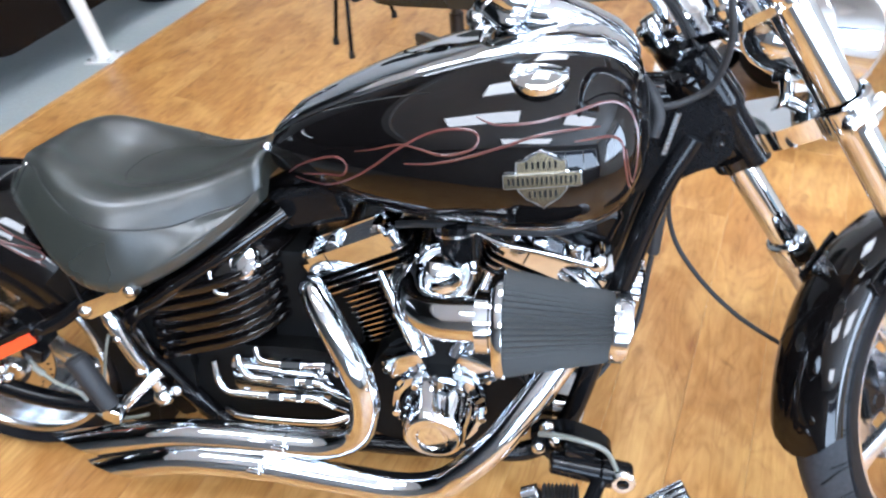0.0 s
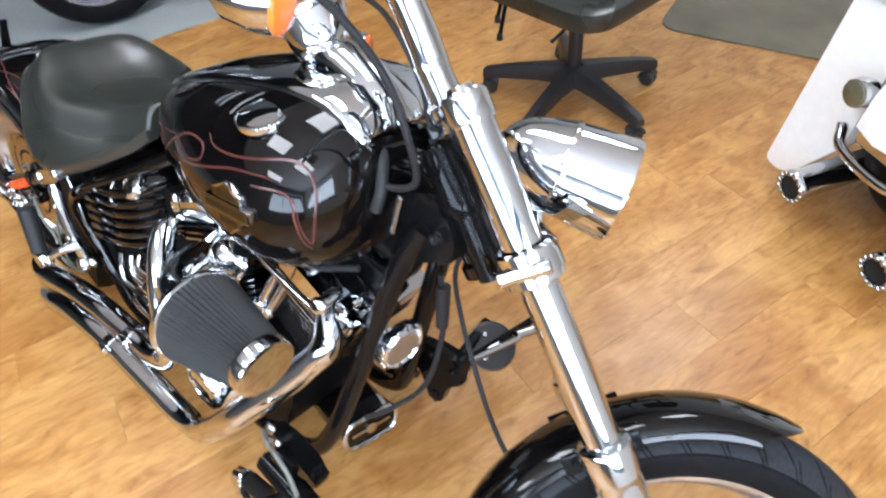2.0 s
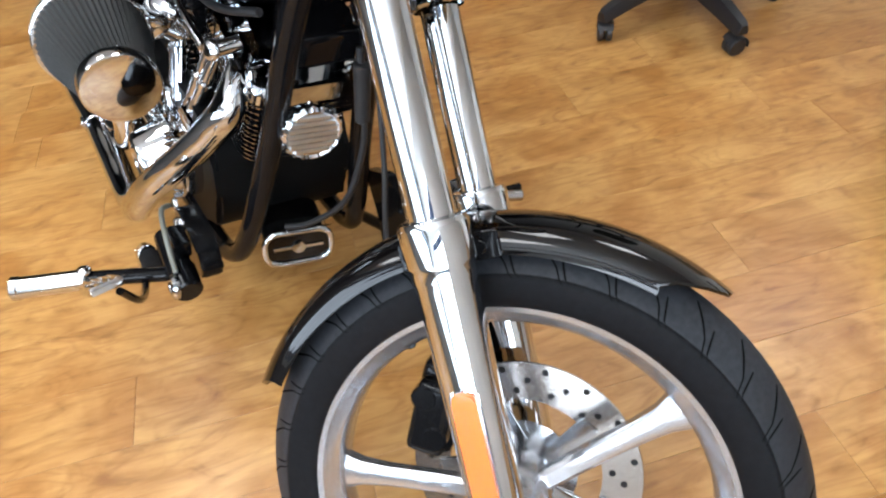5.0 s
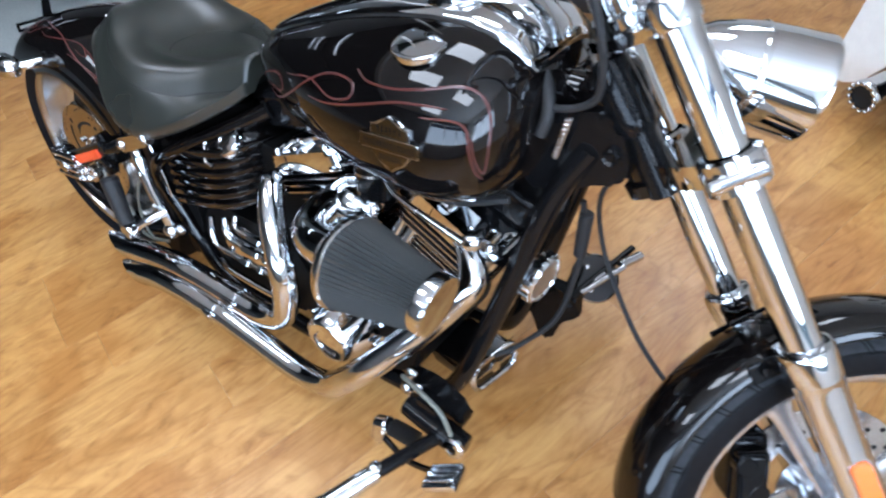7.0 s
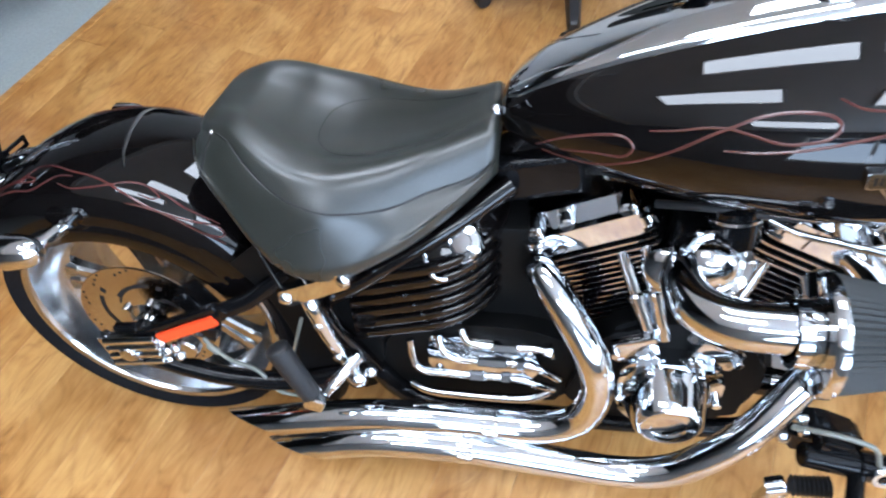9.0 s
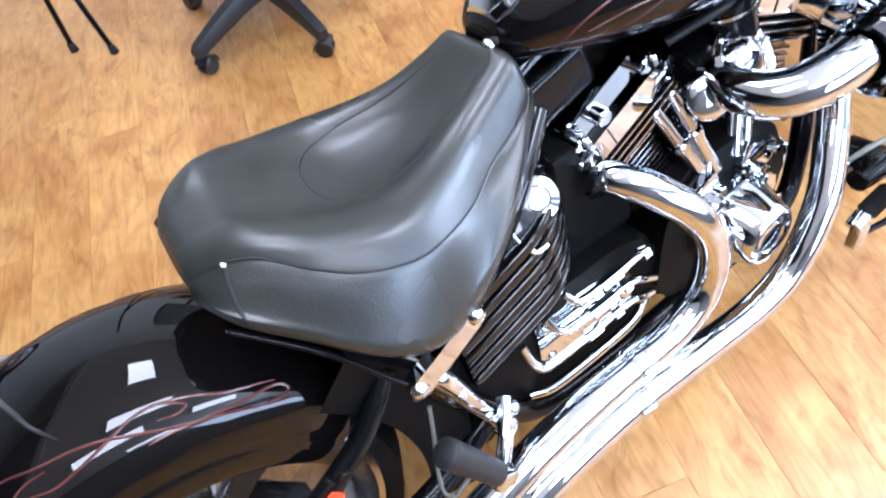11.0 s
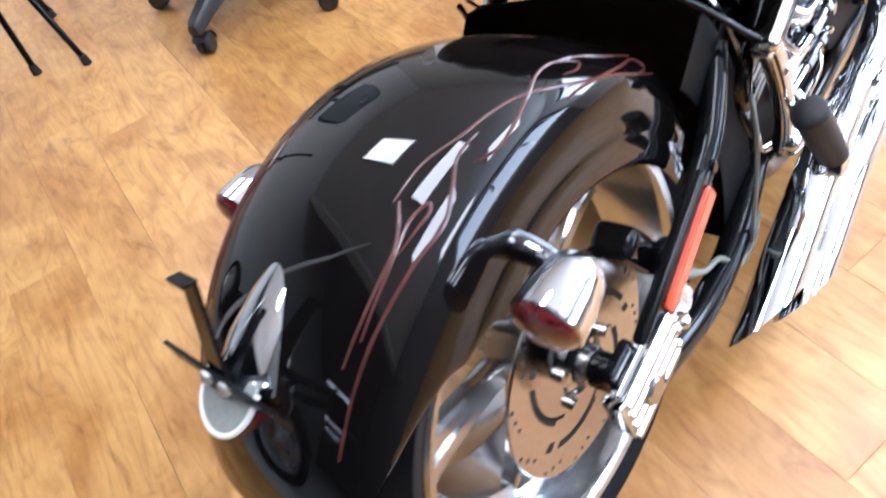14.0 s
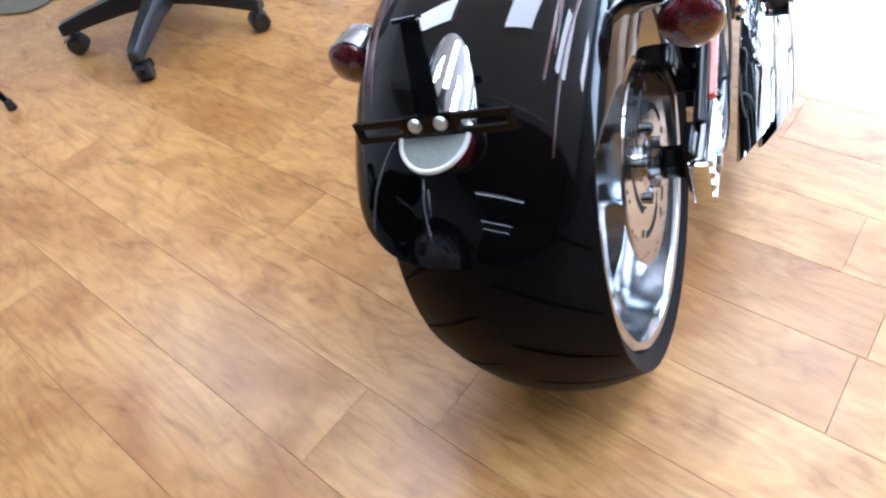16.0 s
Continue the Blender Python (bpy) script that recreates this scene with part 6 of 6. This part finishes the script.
nose = Vector((0.93, -0.2, 0.12)).normalized()
across = Vector((0, 1, 0)).cross(nose).cross(nose).normalized()
upward = nose.cross(across)
m = Matrix(((upward.x, across.x, nose.x, 1.13), (upward.y, across.y, nose.y, -0.012), (upward.z, across.z, nose.z, 0.202), (0, 0, 0, 1)))
mouth = rounded([(-0.033, -0.060), (0.033, -0.060), (0.033, 0.060), (-0.033, 0.060)], 0.032, 6)
prism(bm, mouth, m @ pose(0, 0, -0.07), 0.12, 0.006)
cooler = part("voltage_regulator", bm, BLACK, bike, "black oval box with a chrome rim")
bm = bmesh.new()
ring = [m @ Vector((x * 1.0, y * 1.0, 0.052)) for x, y in mouth]
tube(bm, ring + [ring[0]], 0.006, 10, 1)
part("rim", bm, CHROME, cooler)
part("shell", prism(bmesh.new(), [(x * 1.03, y * 1.02) for x, y in mouth], m @ pose(0, 0, 0.008), 0.040, 0.002), CHROME, cooler, "chrome shell round the mouth")
part("mouth", prism(bmesh.new(), [(x * 0.93, y * 0.95) for x, y in mouth], m @ pose(0, 0, 0.046), 0.005, 0.001), BLACK, cooler)
bm = bmesh.new()
block(bm, (0.006, 0.09, 0.004), m @ pose(0, 0, 0.052), 0.001)
lathe(bm, [(0, 0), (0.012, 0), (0.012, 0.005), (0, 0.006)], m @ pose(0, 0, 0.05), 16)
part("bar", bm, CHROME, cooler)
part("vent_hose", pipe_mesh([(1.275, 0.03, 0.62), (1.285, 0.035, 0.55), (1.282, 0.04, 0.46), (1.27, 0.02, 0.36), (1.22, -0.02, 0.29), (1.19, -0.05, 0.27)], 0.0052, 10), RUBBER, bike)
part("ribbed_hose", rod(bmesh.new(), (1.284, 0.03, 0.60), (1.285, 0.035, 0.51), 0.0125, 0.011, seg=14), RUBBER, bike, "ribbed rubber boot")

# tail light, number bracket, signals
a = radians(132)
base = AXLE + Vector((math.cos(a), 0, math.sin(a))) * 0.334
normal = Vector((math.cos(a), 0, math.sin(a)))
down = Vector((math.cos(a + math.pi / 2), 0, math.sin(a + math.pi / 2)))
def tear(rows, q0, q1, lift=0.0):
    """Cross-sections of the teardrop: how far down, half width, height."""
    out = []
    for t, w, h in rows:
        drop = normal * (-(t * t) / (2 * 0.334) - 0.006)
        out.append([base + down * t + drop + Vector((0, (w + lift) * math.cos(q), 0)) + normal * ((h + lift) * max(0, math.sin(q))) for q in np.linspace(q0, q1, 17)])
    return out


TEAR = [(-0.098, 0.003, 0.002), (-0.085, 0.014, 0.008), (-0.055, 0.025, 0.018), (-0.02, 0.032, 0.028), (0.004, 0.0345, 0.032), (0.020, 0.0350, 0.033)]
tail = part("tail_light", loft(bmesh.new(), tear(TEAR, -0.25, math.pi + 0.25)), CHROME, bike, "chrome teardrop tail light with a red lens")
# half-round pale lens that looks up and back, in a chrome bowl with red sides
LENS_AT, LENS_DOWN, LENS_UP = Vector((-0.256, 0, 0.5565)), Vector((-0.864, 0, -0.503)), Vector((-0.503, 0, 0.864))


def half_moon(q0, q1, size, deep, back=0.016, n=18):
    arc = [LENS_AT + LENS_DOWN * (0.034 * size * math.cos(q)) + Vector((0, 0.0355 * size * math.sin(q), 0)) - LENS_UP * deep for q in np.linspace(q0, q1, n)]
    if back:
        arc = [arc[0] - LENS_DOWN * back] + arc + [arc[-1] - LENS_DOWN * back]
    return arc


H90 = math.pi / 2
bowl = loft(bmesh.new(), [half_moon(-H90, H90, k, h) for k, h in ((1.0, 0.0), (0.99, 0.006), (0.95, 0.012), (0.86, 0.018), (0.70, 0.0225), (0.45, 0.025))])
part("bowl", bowl, CHROME, tail, "chrome bowl under the lens")
part("rear_lens", loft(bmesh.new(), [half_moon(-H90, H90, 0.93, -0.0002), half_moon(-H90, H90, 0.92, -0.0018)]), CLEAR, tail, "pale half-round rear lens")
part("rim", pipe_mesh(half_moon(-H90, H90, 0.97, -0.0005, 0.010), 0.0026, 8, 2), WHITE, tail)
for q0, q1 in ((-H90, -0.75), (0.75, H90)):
    part("side_lens", loft(bmesh.new(), [half_moon(q0, q1, k, h, 0, 8) for k, h in ((1.03, 0.003), (1.03, 0.007), (0.99, 0.0125), (0.90, 0.0185))], False), REDLENS, tail, "red side lens")
bracket = part("number_bracket", block(bmesh.new(), (0.004, 0.048, 0.027), pose(-0.2545, 0, 0.567), 0.0008, 1), SATIN, bike, "empty black number plate bracket")
for s in (-1, 1):
    bm = bmesh.new()
    outer = [(0.022, -0.0112), (0.0805, -0.0112), (0.0805, 0.0112), (0.022, 0.0112)]
    inner = [(0.031, -0.0044), (0.074, -0.0044), (0.074, 0.0044), (0.031, 0.0044)]
    rings = [[bm.verts.new((-0.2545 + dx, y * s, 0.568 + z)) for y, z in loop] for loop, dx in ((outer, -0.002), (outer, 0.002), (inner, 0.002), (inner, -0.002))]
    for k in range(4):
        ring_faces(bm, [rings[k], rings[(k + 1) % 4]], True, False)
    part("slotted_arm", bm, SATIN, bracket, smooth=False)
bm = bmesh.new()
prism(bm, rounded([(-0.0125, -0.045), (0.0125, -0.045), (0.0085, 0.045), (-0.0085, 0.045)], 0.002), pose(-0.2385, 0, 0.612) @ Matrix.Rotation(radians(22), 4, "Y") @ Matrix(((0, 0, 1, 0), (1, 0, 0, 0), (0, 1, 0, 0), (0, 0, 0, 1))), 0.004, 0.0006)
part("upright", bm, SATIN, bracket)
part("hook", block(bmesh.new(), (0.012, 0.024, 0.004), pose(-0.224, 0, 0.655, 0, 22, 0), 0.0008, 1), SATIN, bracket)
for s in (-1, 1):
    bm = bmesh.new()
    dome(bm, (-0.2575, 0.013 * s, 0.572), (-1, 0, 0.2), 0.0068, 0.005)
    part("bolt", bm, ZINC, bracket)
for s in (-1, 1):
    bm = bmesh.new()
    put = Vector((-0.072, -0.200, 0.553)) if s < 0 else Vector((-0.078, 0.168, 0.572))
    m = axis_to(put, (-0.98, 0.0, -0.10)) @ Matrix.Scale(0.70, 4)
    lathe(bm, [(0, -0.042), (0.014, -0.040), (0.026, -0.031), (0.0345, -0.015), (0.039, 0.01), (0.041, 0.038), (0.0415, 0.043), (0.039, 0.045), (0.0375, 0.042)], m, 36)
    signal = part("rear_signal", bm, CHROME, bike, "chrome bullet rear turn signal")
    bm = bmesh.new()
    lathe(bm, [(0.039, 0.040), (0.0375, 0.048), (0.03, 0.055), (0.015, 0.060), (0, 0.061)], m, 36)
    part("lens", bm, REDLENS, signal, "dark red lens")
    bm = bmesh.new()
    tube(bm, [put + Vector((0.005, 0, 0.004)), put + Vector((0.020, -0.030 * s, 0.002)), (-0.045, 0.128 * s, 0.553)], [0.012, 0.011, 0.014], 12)
    part("stalk", bm, CHROME, signal)


# ---- other things in the showroom ----
# office chair
chair = empty("office_chair", pose(0.765, 1.40, 0), "black office swivel chair on a five-star base with casters", "chair")
for i in range(5):
    a = radians(-8 + 72 * i)
    ca, sa = math.cos(a), math.sin(a)
    bm = bmesh.new()
    secs = []
    for r, w, z, h in ((0.03, 0.036, 0.092, 0.062), (0.12, 0.029, 0.090, 0.052), (0.24, 0.023, 0.078, 0.042), (0.315, 0.020, 0.068, 0.034), (0.328, 0.014, 0.068, 0.026)):
        secs.append([(r * ca - y * sa, r * sa + y * ca, z + k) for y, k in ((-w, 0), (-w, h * 0.55), (-w * 0.6, h), (w * 0.6, h), (w, h * 0.55), (w, 0))])
    loft(bm, secs)
    part("base_leg", bm, PLASTIC, chair)
    caster = part("caster_stem", rod(bmesh.new(), (0.305 * ca, 0.305 * sa, 0.055), (0.305 * ca, 0.305 * sa, 0.085), 0.010, seg=10), PLASTIC, chair)
    for d in (-0.012, 0.012):
        q = a + 0.6 * i
        bm = rod(bmesh.new(), (0.305 * ca + (d - 0.009) * math.cos(q), 0.305 * sa + (d - 0.009) * math.sin(q), 0.0275), (0.305 * ca + (d + 0.009) * math.cos(q), 0.305 * sa + (d + 0.009) * math.sin(q), 0.0275), 0.0272, seg=20)
        part("caster_wheel", bm, PLASTIC, caster)
    hood = Matrix.Translation((0.305 * ca, 0.305 * sa, 0.0285)) @ Matrix.Rotation(a + 0.6 * i, 4, "Z")
    rows = [[hood @ Vector((x, r * math.cos(q), r * math.sin(q))) for q in np.linspace(-0.2, 2.6, 9) for r in (0.031,)] for x in (-0.023, -0.02, 0.02, 0.023)]
    bm = bmesh.new()
    ring_faces(bm, [[bm.verts.new(v) for v in row] for row in rows], False, False)
    part("caster_hood", bm, PLASTIC, caster)
bm = rod(bmesh.new(), (0, 0, 0.08), (0, 0, 0.30), 0.026, seg=20)
rod(bm, (0, 0, 0.28), (0, 0, 0.385), 0.018, seg=20)
part("gas_column", bm, PLASTIC, chair)
bm = block(bmesh.new(), (0.22, 0.16, 0.05), pose(0, 0, 0.395), 0.015)
tube(bm, [(0.05, -0.02, 0.395), (0.10, -0.20, 0.39), (0.11, -0.26, 0.385)], 0.006, 8)
part("tilt_mechanism", bm, PLASTIC, chair)
bm = bmesh.new()
secs = []
for z, k in ((0.412, 0.86), (0.425, 0.97), (0.45, 1.0), (0.48, 0.98), (0.495, 0.88)):
    secs.append([(x * k, y * k, z) for x, y in rounded([(-0.25, -0.25), (0.25, -0.25), (0.25, 0.25), (-0.25, 0.25)], 0.12, 6)])
loft(bm, secs)
part("seat", bm, LEATHER, chair, "black padded chair seat")
bm = bmesh.new()
secs = []
for z, w, y in ((0.62, 0.20, 0.27), (0.70, 0.23, 0.285), (0.85, 0.24, 0.295), (1.0, 0.225, 0.305), (1.07, 0.18, 0.31)):
    secs.append([(x, y + d, z) for x, d in rounded([(-w, -0.03), (w, -0.03), (w, 0.035), (-w, 0.035)], 0.03, 4)])
loft(bm, secs)
part("backrest", bm, LEATHER, chair)
bm = tube(bmesh.new(), [(0, 0.10, 0.395), (0, 0.27, 0.42), (0, 0.33, 0.60), (0, 0.33, 0.80)], 0.02, 10)
part("back_stem", bm, PLASTIC, chair)
chair.matrix_world = pose(0.765, 1.40, 0, 0, 0, -8)

# thin-legged stand behind the motorcycle
stand = empty("display_stand", pose(0.27, 1.86, 0), "thin black tripod display stand", "stand")
for x, y in ((0.01, -0.23), (-0.09, -0.11), (0.12, 0.14)):
    q = Vector((x, y, 0))
    bm = bmesh.new()
    tube(bm, [(0, 0, 0.62), q * 0.5 + Vector((0, 0, 0.32)), q + Vector((0, 0, 0.014))], 0.009, 10)
    leg = part("leg", bm, SATIN, stand)
    part("rubber_foot", rod(bmesh.new(), q + Vector((0, 0, 0.0)), q + Vector((0, 0, 0.03)), 0.014, 0.011, seg=12), RUBBER, leg)
bm = rod(bmesh.new(), (0, 0, 0.58), (0, 0, 1.10), 0.013, seg=14)
lathe(bm, [(0, 0), (0.03, 0), (0.03, 0.06), (0, 0.06)], pose(0, 0, 0.58), 20)
part("pole", bm, SATIN, stand)

# white post with a foot plate at the edge of the boards
post = empty("steel_post", pose(-0.86, 1.63, 0), "white painted steel post with a bolted foot plate", "post")
bm = block(bmesh.new(), (0.13, 0.11, 0.008), pose(0, 0, 0.003), 0.002)
part("foot_plate", bm, WHITE, post)
bm = rod(bmesh.new(), (0, 0, 0.006), (0, 0, 2.99), 0.03, seg=24)
part("tube", bm, WHITE, post)
for x in (-0.048, 0.048):
    for y in (-0.038, 0.038):
        part("bolt", rod(bmesh.new(), (x, y, 0.006), (x, y, 0.016), 0.007, seg=8), POLISHED, post)

# parked motorcycle on the grey floor, of which the wheels show
def parked(m, label, turn):
    root = empty("parked_motorcycle", m, label, "motorcycle", "parked motorcycles")
    for x in (0.0, -1.55):
        wm = pose(x, 0, 0.318) @ Matrix.Rotation(radians(90), 4, "X")
        wheel = part("wheel", lathe(bmesh.new(), wheel_profile(0.10, 0.225, 0.035), wm, 64, True), BRUSHED, root, "silver cast wheel")
        part("tyre", lathe(bmesh.new(), tyre_profile(0.316, 0.14, 0.225, 0.026), wm, 64, True), TYRE, wheel)
        for i in range(5):
            for d in (-0.12, 0.12):
                part("spoke", spoke(bmesh.new(), wm, 2 * math.pi * i / 5 + turn + d, 0.04, 0.205, 0.010, 0.011, 0.014), BRUSHED, wheel)
        bm = lathe(bmesh.new(), [(0, -0.07), (0.05, -0.07), (0.07, -0.03), (0.07, 0.03), (0.05, 0.07), (0, 0.07)], wm, 32)
        part("hub", bm, BRUSHED, wheel)
        bm = bmesh.new()
        disc_ring(bm, 0.09, 0.146, 0.006, wm @ pose(0, 0, 0.062))
        part("brake_disc", bm, STEEL, wheel)
    bm = bmesh.new()
    for y in (-0.12, 0.12):
        rod(bm, (0, y, 0.318), (-0.36, y, 0.93), 0.024, seg=16)
    rod(bm, (0, -0.13, 0.318), (0, 0.13, 0.318), 0.012)
    part("fork", bm, CHROME, root)
    bm = arc_shell(bmesh.new(), [(-0.08, 0.33), (-0.06, 0.35), (0, 0.36), (0.06, 0.35), (0.08, 0.33)], lambda y: (25, 165), pose(0, 0, 0.318), 32, 0.004)
    part("front_fender", bm, BLACK, root)
    bm = bmesh.new()
    loft(bm, [tank_ring(-0.95 + 0.1 * k, 0.86 + 0.02 * k, 0.66, 0.08 + 0.028 * k) for k in range(6)])
    part("fuel_tank", bm, BLACK, root)
    bm = bmesh.new()
    prism(bm, rounded([(-1.3, 0.2), (-1.25, 0.45), (-0.9, 0.66), (-0.5, 0.62), (-0.42, 0.3), (-0.6, 0.17)], 0.06), side(-0.15), 0.30, 0.01)
    part("engine", bm, SATIN, root)
    return root


parked(pose(-1.40, 0.81, 0, 0, 0, -112), "black motorcycle parked on the grey floor", 0.2)
parked(pose(-1.49, 1.55, 0, 0, 0, -104), "black motorcycle parked on the grey floor behind another", 0.9)

# white touring motorcycle seen from behind
TOUR = pose(1.70, 1.20, 0, 0, 0, 54)
tourer = empty("touring_motorcycle", TOUR, "white touring motorcycle with stretched saddlebags and chrome tailpipes", "motorcycle")


def bag(s):
    """A stretched saddlebag: slanted tail, lid with a seam."""
    bm = bmesh.new()
    secs = []
    for x, z0, z1 in ((0.0, 0.068, 0.56), (0.012, 0.062, 0.575), (0.25, 0.13, 0.60), (0.55, 0.24, 0.62), (0.72, 0.31, 0.60)):
        lean = 0.10 * (1 if x < 0.3 else 0.5)
        secs.append([(x + lean * (z - z0) / (z1 - z0), 0.20 * s + y, z) for y, z in rounded([(-0.10 * s, z0 + 0.17), (-0.012 * s, z0 + 0.03), (0.035 * s, z0), (0.10 * s, z0), (0.10 * s, z1), (-0.10 * s, z1)], 0.022, 4)])
    loft(bm, secs)
    b = part("saddlebag", bm, WHITE, tourer, "glossy white saddlebag")
    bm = bmesh.new()
    secs = []
    for x, z0, z1 in ((0.085, 0.585, 0.66), (0.11, 0.58, 0.685), (0.35, 0.605, 0.70), (0.62, 0.625, 0.70), (0.78, 0.61, 0.66)):
        secs.append([(x, 0.20 * s + y, z) for y, z in rounded([(-0.106, z0), (0.106, z0), (0.10, z1), (-0.10, z1)], 0.03, 4)])
    loft(bm, secs)
    part("lid", bm, WHITE, b)
    bm = tube(bmesh.new(), [(-0.08, 0.163 * s - 0.07, 0.14), (0.5, 0.163 * s - 0.04, 0.17), (0.9, 0.163 * s, 0.20)], 0.042, 28, 4, caps=False)
    pipe = part("tailpipe", bm, CHROME, tourer, "chrome tailpipe with a black bore")
    bm = tube(bmesh.new(), [(-0.078, 0.163 * s - 0.07, 0.14), (0.0, 0.163 * s - 0.066, 0.144)], 0.034, 24, 1)
    part("bore", bm, DARK, pipe)
    bm = lathe(bmesh.new(), [(0.034, 0.0), (0.044, 0.0), (0.0475, 0.010), (0.045, 0.022), (0.034, 0.012)], axis_to((-0.084, 0.163 * s - 0.07, 0.14), (1, 0.05, 0.05)), 28, True)
    part("tip", bm, CHROME, pipe)
    ring_at = axis_to((-0.086, 0.163 * s - 0.07, 0.14), (1, 0.05, 0.05))
    for k in range(14):
        q = 2 * math.pi * k / 14
        part("tip_bead", dome(bmesh.new(), ring_at @ Vector((0.041 * math.cos(q), 0.041 * math.sin(q), 0)), ring_at.to_3x3() @ Vector((0, 0, -1)), 0.0065, 0.006, 10), CHROME, pipe)


bag(1)
bag(-1)
wm = pose(0.35, -0.03, 0.32) @ Matrix.Rotation(radians(90), 4, "X")
wheel = part("rear_wheel", lathe(bmesh.new(), tyre_profile(0.318, 0.18, 0.21, 0.03), wm, 48, True), TYRE, tourer, "black rear tyre")
part("rim", lathe(bmesh.new(), wheel_profile(0.13, 0.212, 0.05), wm, 48, True), BRUSHED, wheel)
bm = arc_shell(bmesh.new(), [(-0.09, 0.335), (-0.08, 0.36), (0, 0.38), (0.08, 0.36), (0.09, 0.335)], lambda y: (10, 175), pose(0.35, -0.03, 0.32), 32, 0.004)
part("rear_fender", bm, WHITE, tourer)
bm = block(bmesh.new(), (0.03, 0.16, 0.06), pose(0.02, -0.03, 0.33), 0.01)
tube(bm, [(0.03, 0.12, 0.30), (-0.005, 0.06, 0.27), (-0.01, -0.10, 0.27), (0.03, -0.17, 0.30)], 0.014, 12)
part("rear_guard", bm, CHROME, tourer, "chrome rear guard rail")
for s in (-1, 1):
    bm = lathe(bmesh.new(), [(0, -0.03), (0.03, -0.025), (0.038, 0), (0.036, 0.02), (0, 0.026)], axis_to((0.01, 0.12 * s - 0.03, 0.42), (-1, 0, 0)), 24)
    signal = part("signal", bm, CHROME, tourer)
    bm = lathe(bmesh.new(), [(0.034, 0.018), (0.033, 0.026), (0.02, 0.031), (0, 0.032)], axis_to((0.01, 0.12 * s - 0.03, 0.42), (-1, 0, 0)), 24)
    part("lens", bm, SMOKED, signal, "smoked lens")
bm = bmesh.new()
loft(bm, [[(x, -0.03 + y, z) for y, z in rounded([(-w, z0), (w, z0), (w, z1), (-w, z1)], 0.05, 4)] for x, w, z0, z1 in ((0.35, 0.14, 0.62, 0.70), (0.7, 0.17, 0.60, 0.72), (1.05, 0.12, 0.62, 0.72))])
part("seat", bm, LEATHER, tourer)
bm = bmesh.new()
prism(bm, rounded([(0.7, 0.18), (0.75, 0.5), (1.1, 0.66), (1.4, 0.6), (1.45, 0.25), (1.3, 0.16)], 0.06), pose(0, -0.18, 0) @ SIDE, 0.30, 0.01)
part("engine", bm, SATIN, tourer)
wm = pose(2.0, -0.03, 0.32) @ Matrix.Rotation(radians(90), 4, "X")
part("front_wheel", lathe(bmesh.new(), tyre_profile(0.318, 0.13, 0.21, 0.03), wm, 40, True), TYRE, tourer)
bm = bmesh.new()
loft(bm, [tank_ring(1.05 + 0.1 * k, 0.80 + 0.02 * k, 0.64, 0.08 + 0.03 * k) for k in range(6)])
part("fuel_tank", bm, WHITE, tourer)
bm = rod(bmesh.new(), (2.0, -0.14, 0.32), (1.62, -0.14, 0.95), 0.024)
rod(bm, (2.0, 0.08, 0.32), (1.62, 0.08, 0.95), 0.024)
part("fork", bm, CHROME, tourer)


# ---- floor boards ----
WIDE, LONG = 0.150, 1.22
JOINTS = {4: -0.156, 2: -0.35, 0: -0.417, -3: 0.167, 8: 1.164, 11: 1.09, 6: 1.63}
board_bm = bmesh.new()
block(board_bm, (LONG - 0.0005, WIDE - 0.0004, 0.0095), pose(0, 0, -0.00475), 0.0005, 1)
board_mesh = bpy.data.meshes.new("board")
board_bm.to_mesh(board_mesh)
board_bm.free()
board_mesh.materials.append(WOOD)
rng = random.Random(5)
near, far = [], []
for row in range(-8, 40):
    n = -0.02 + WIDE * (row + 0.5)
    if n - WIDE / 2 < EDGE:
        continue
    start = JOINTS.get(row, rng.uniform(0, LONG))
    for k in range(-7, 8):
        mid = start + LONG * (k + 0.5)
        p = PN * n + PD * mid
        if not (W + 0.7 < p.x < E - 0.7 and S + 0.7 < p.y < N - 0.7):
            if W - 0.6 < p.x < E + 0.6 and S - 0.6 < p.y < N + 0.6:
                far.append(p)
            continue
        (near if (p.x - 0.8) ** 2 / 9 + (p.y - 0.4) ** 2 / 5 < 1 and len(near) < 300 else far).append(p)
turn = Matrix.Rotation(PLANK_TURN, 4, "Z")
for p in near:
    ob = new("plank", board_mesh)
    ob.parent = floor
    ob.matrix_world = Matrix.Translation(p) @ turn
bm = bmesh.new()
for p in far:
    block(bm, (LONG - 0.0005, WIDE - 0.0004, 0.0095), Matrix.Translation(p) @ turn @ pose(0, 0, -0.00475), 0)
for place, way in (((E, 0, 0), (1, 0, 0)), ((0, S, 0), (0, -1, 0)), ((0, N, 0), (0, 1, 0))):
    bmesh.ops.bisect_plane(bm, geom=bm.verts[:] + bm.edges[:] + bm.faces[:], plane_co=place, plane_no=way, clear_outer=True)
rest = part("plank_field", bm, WOOD, floor, smooth=False)
tagged(rest, kind="stuff")
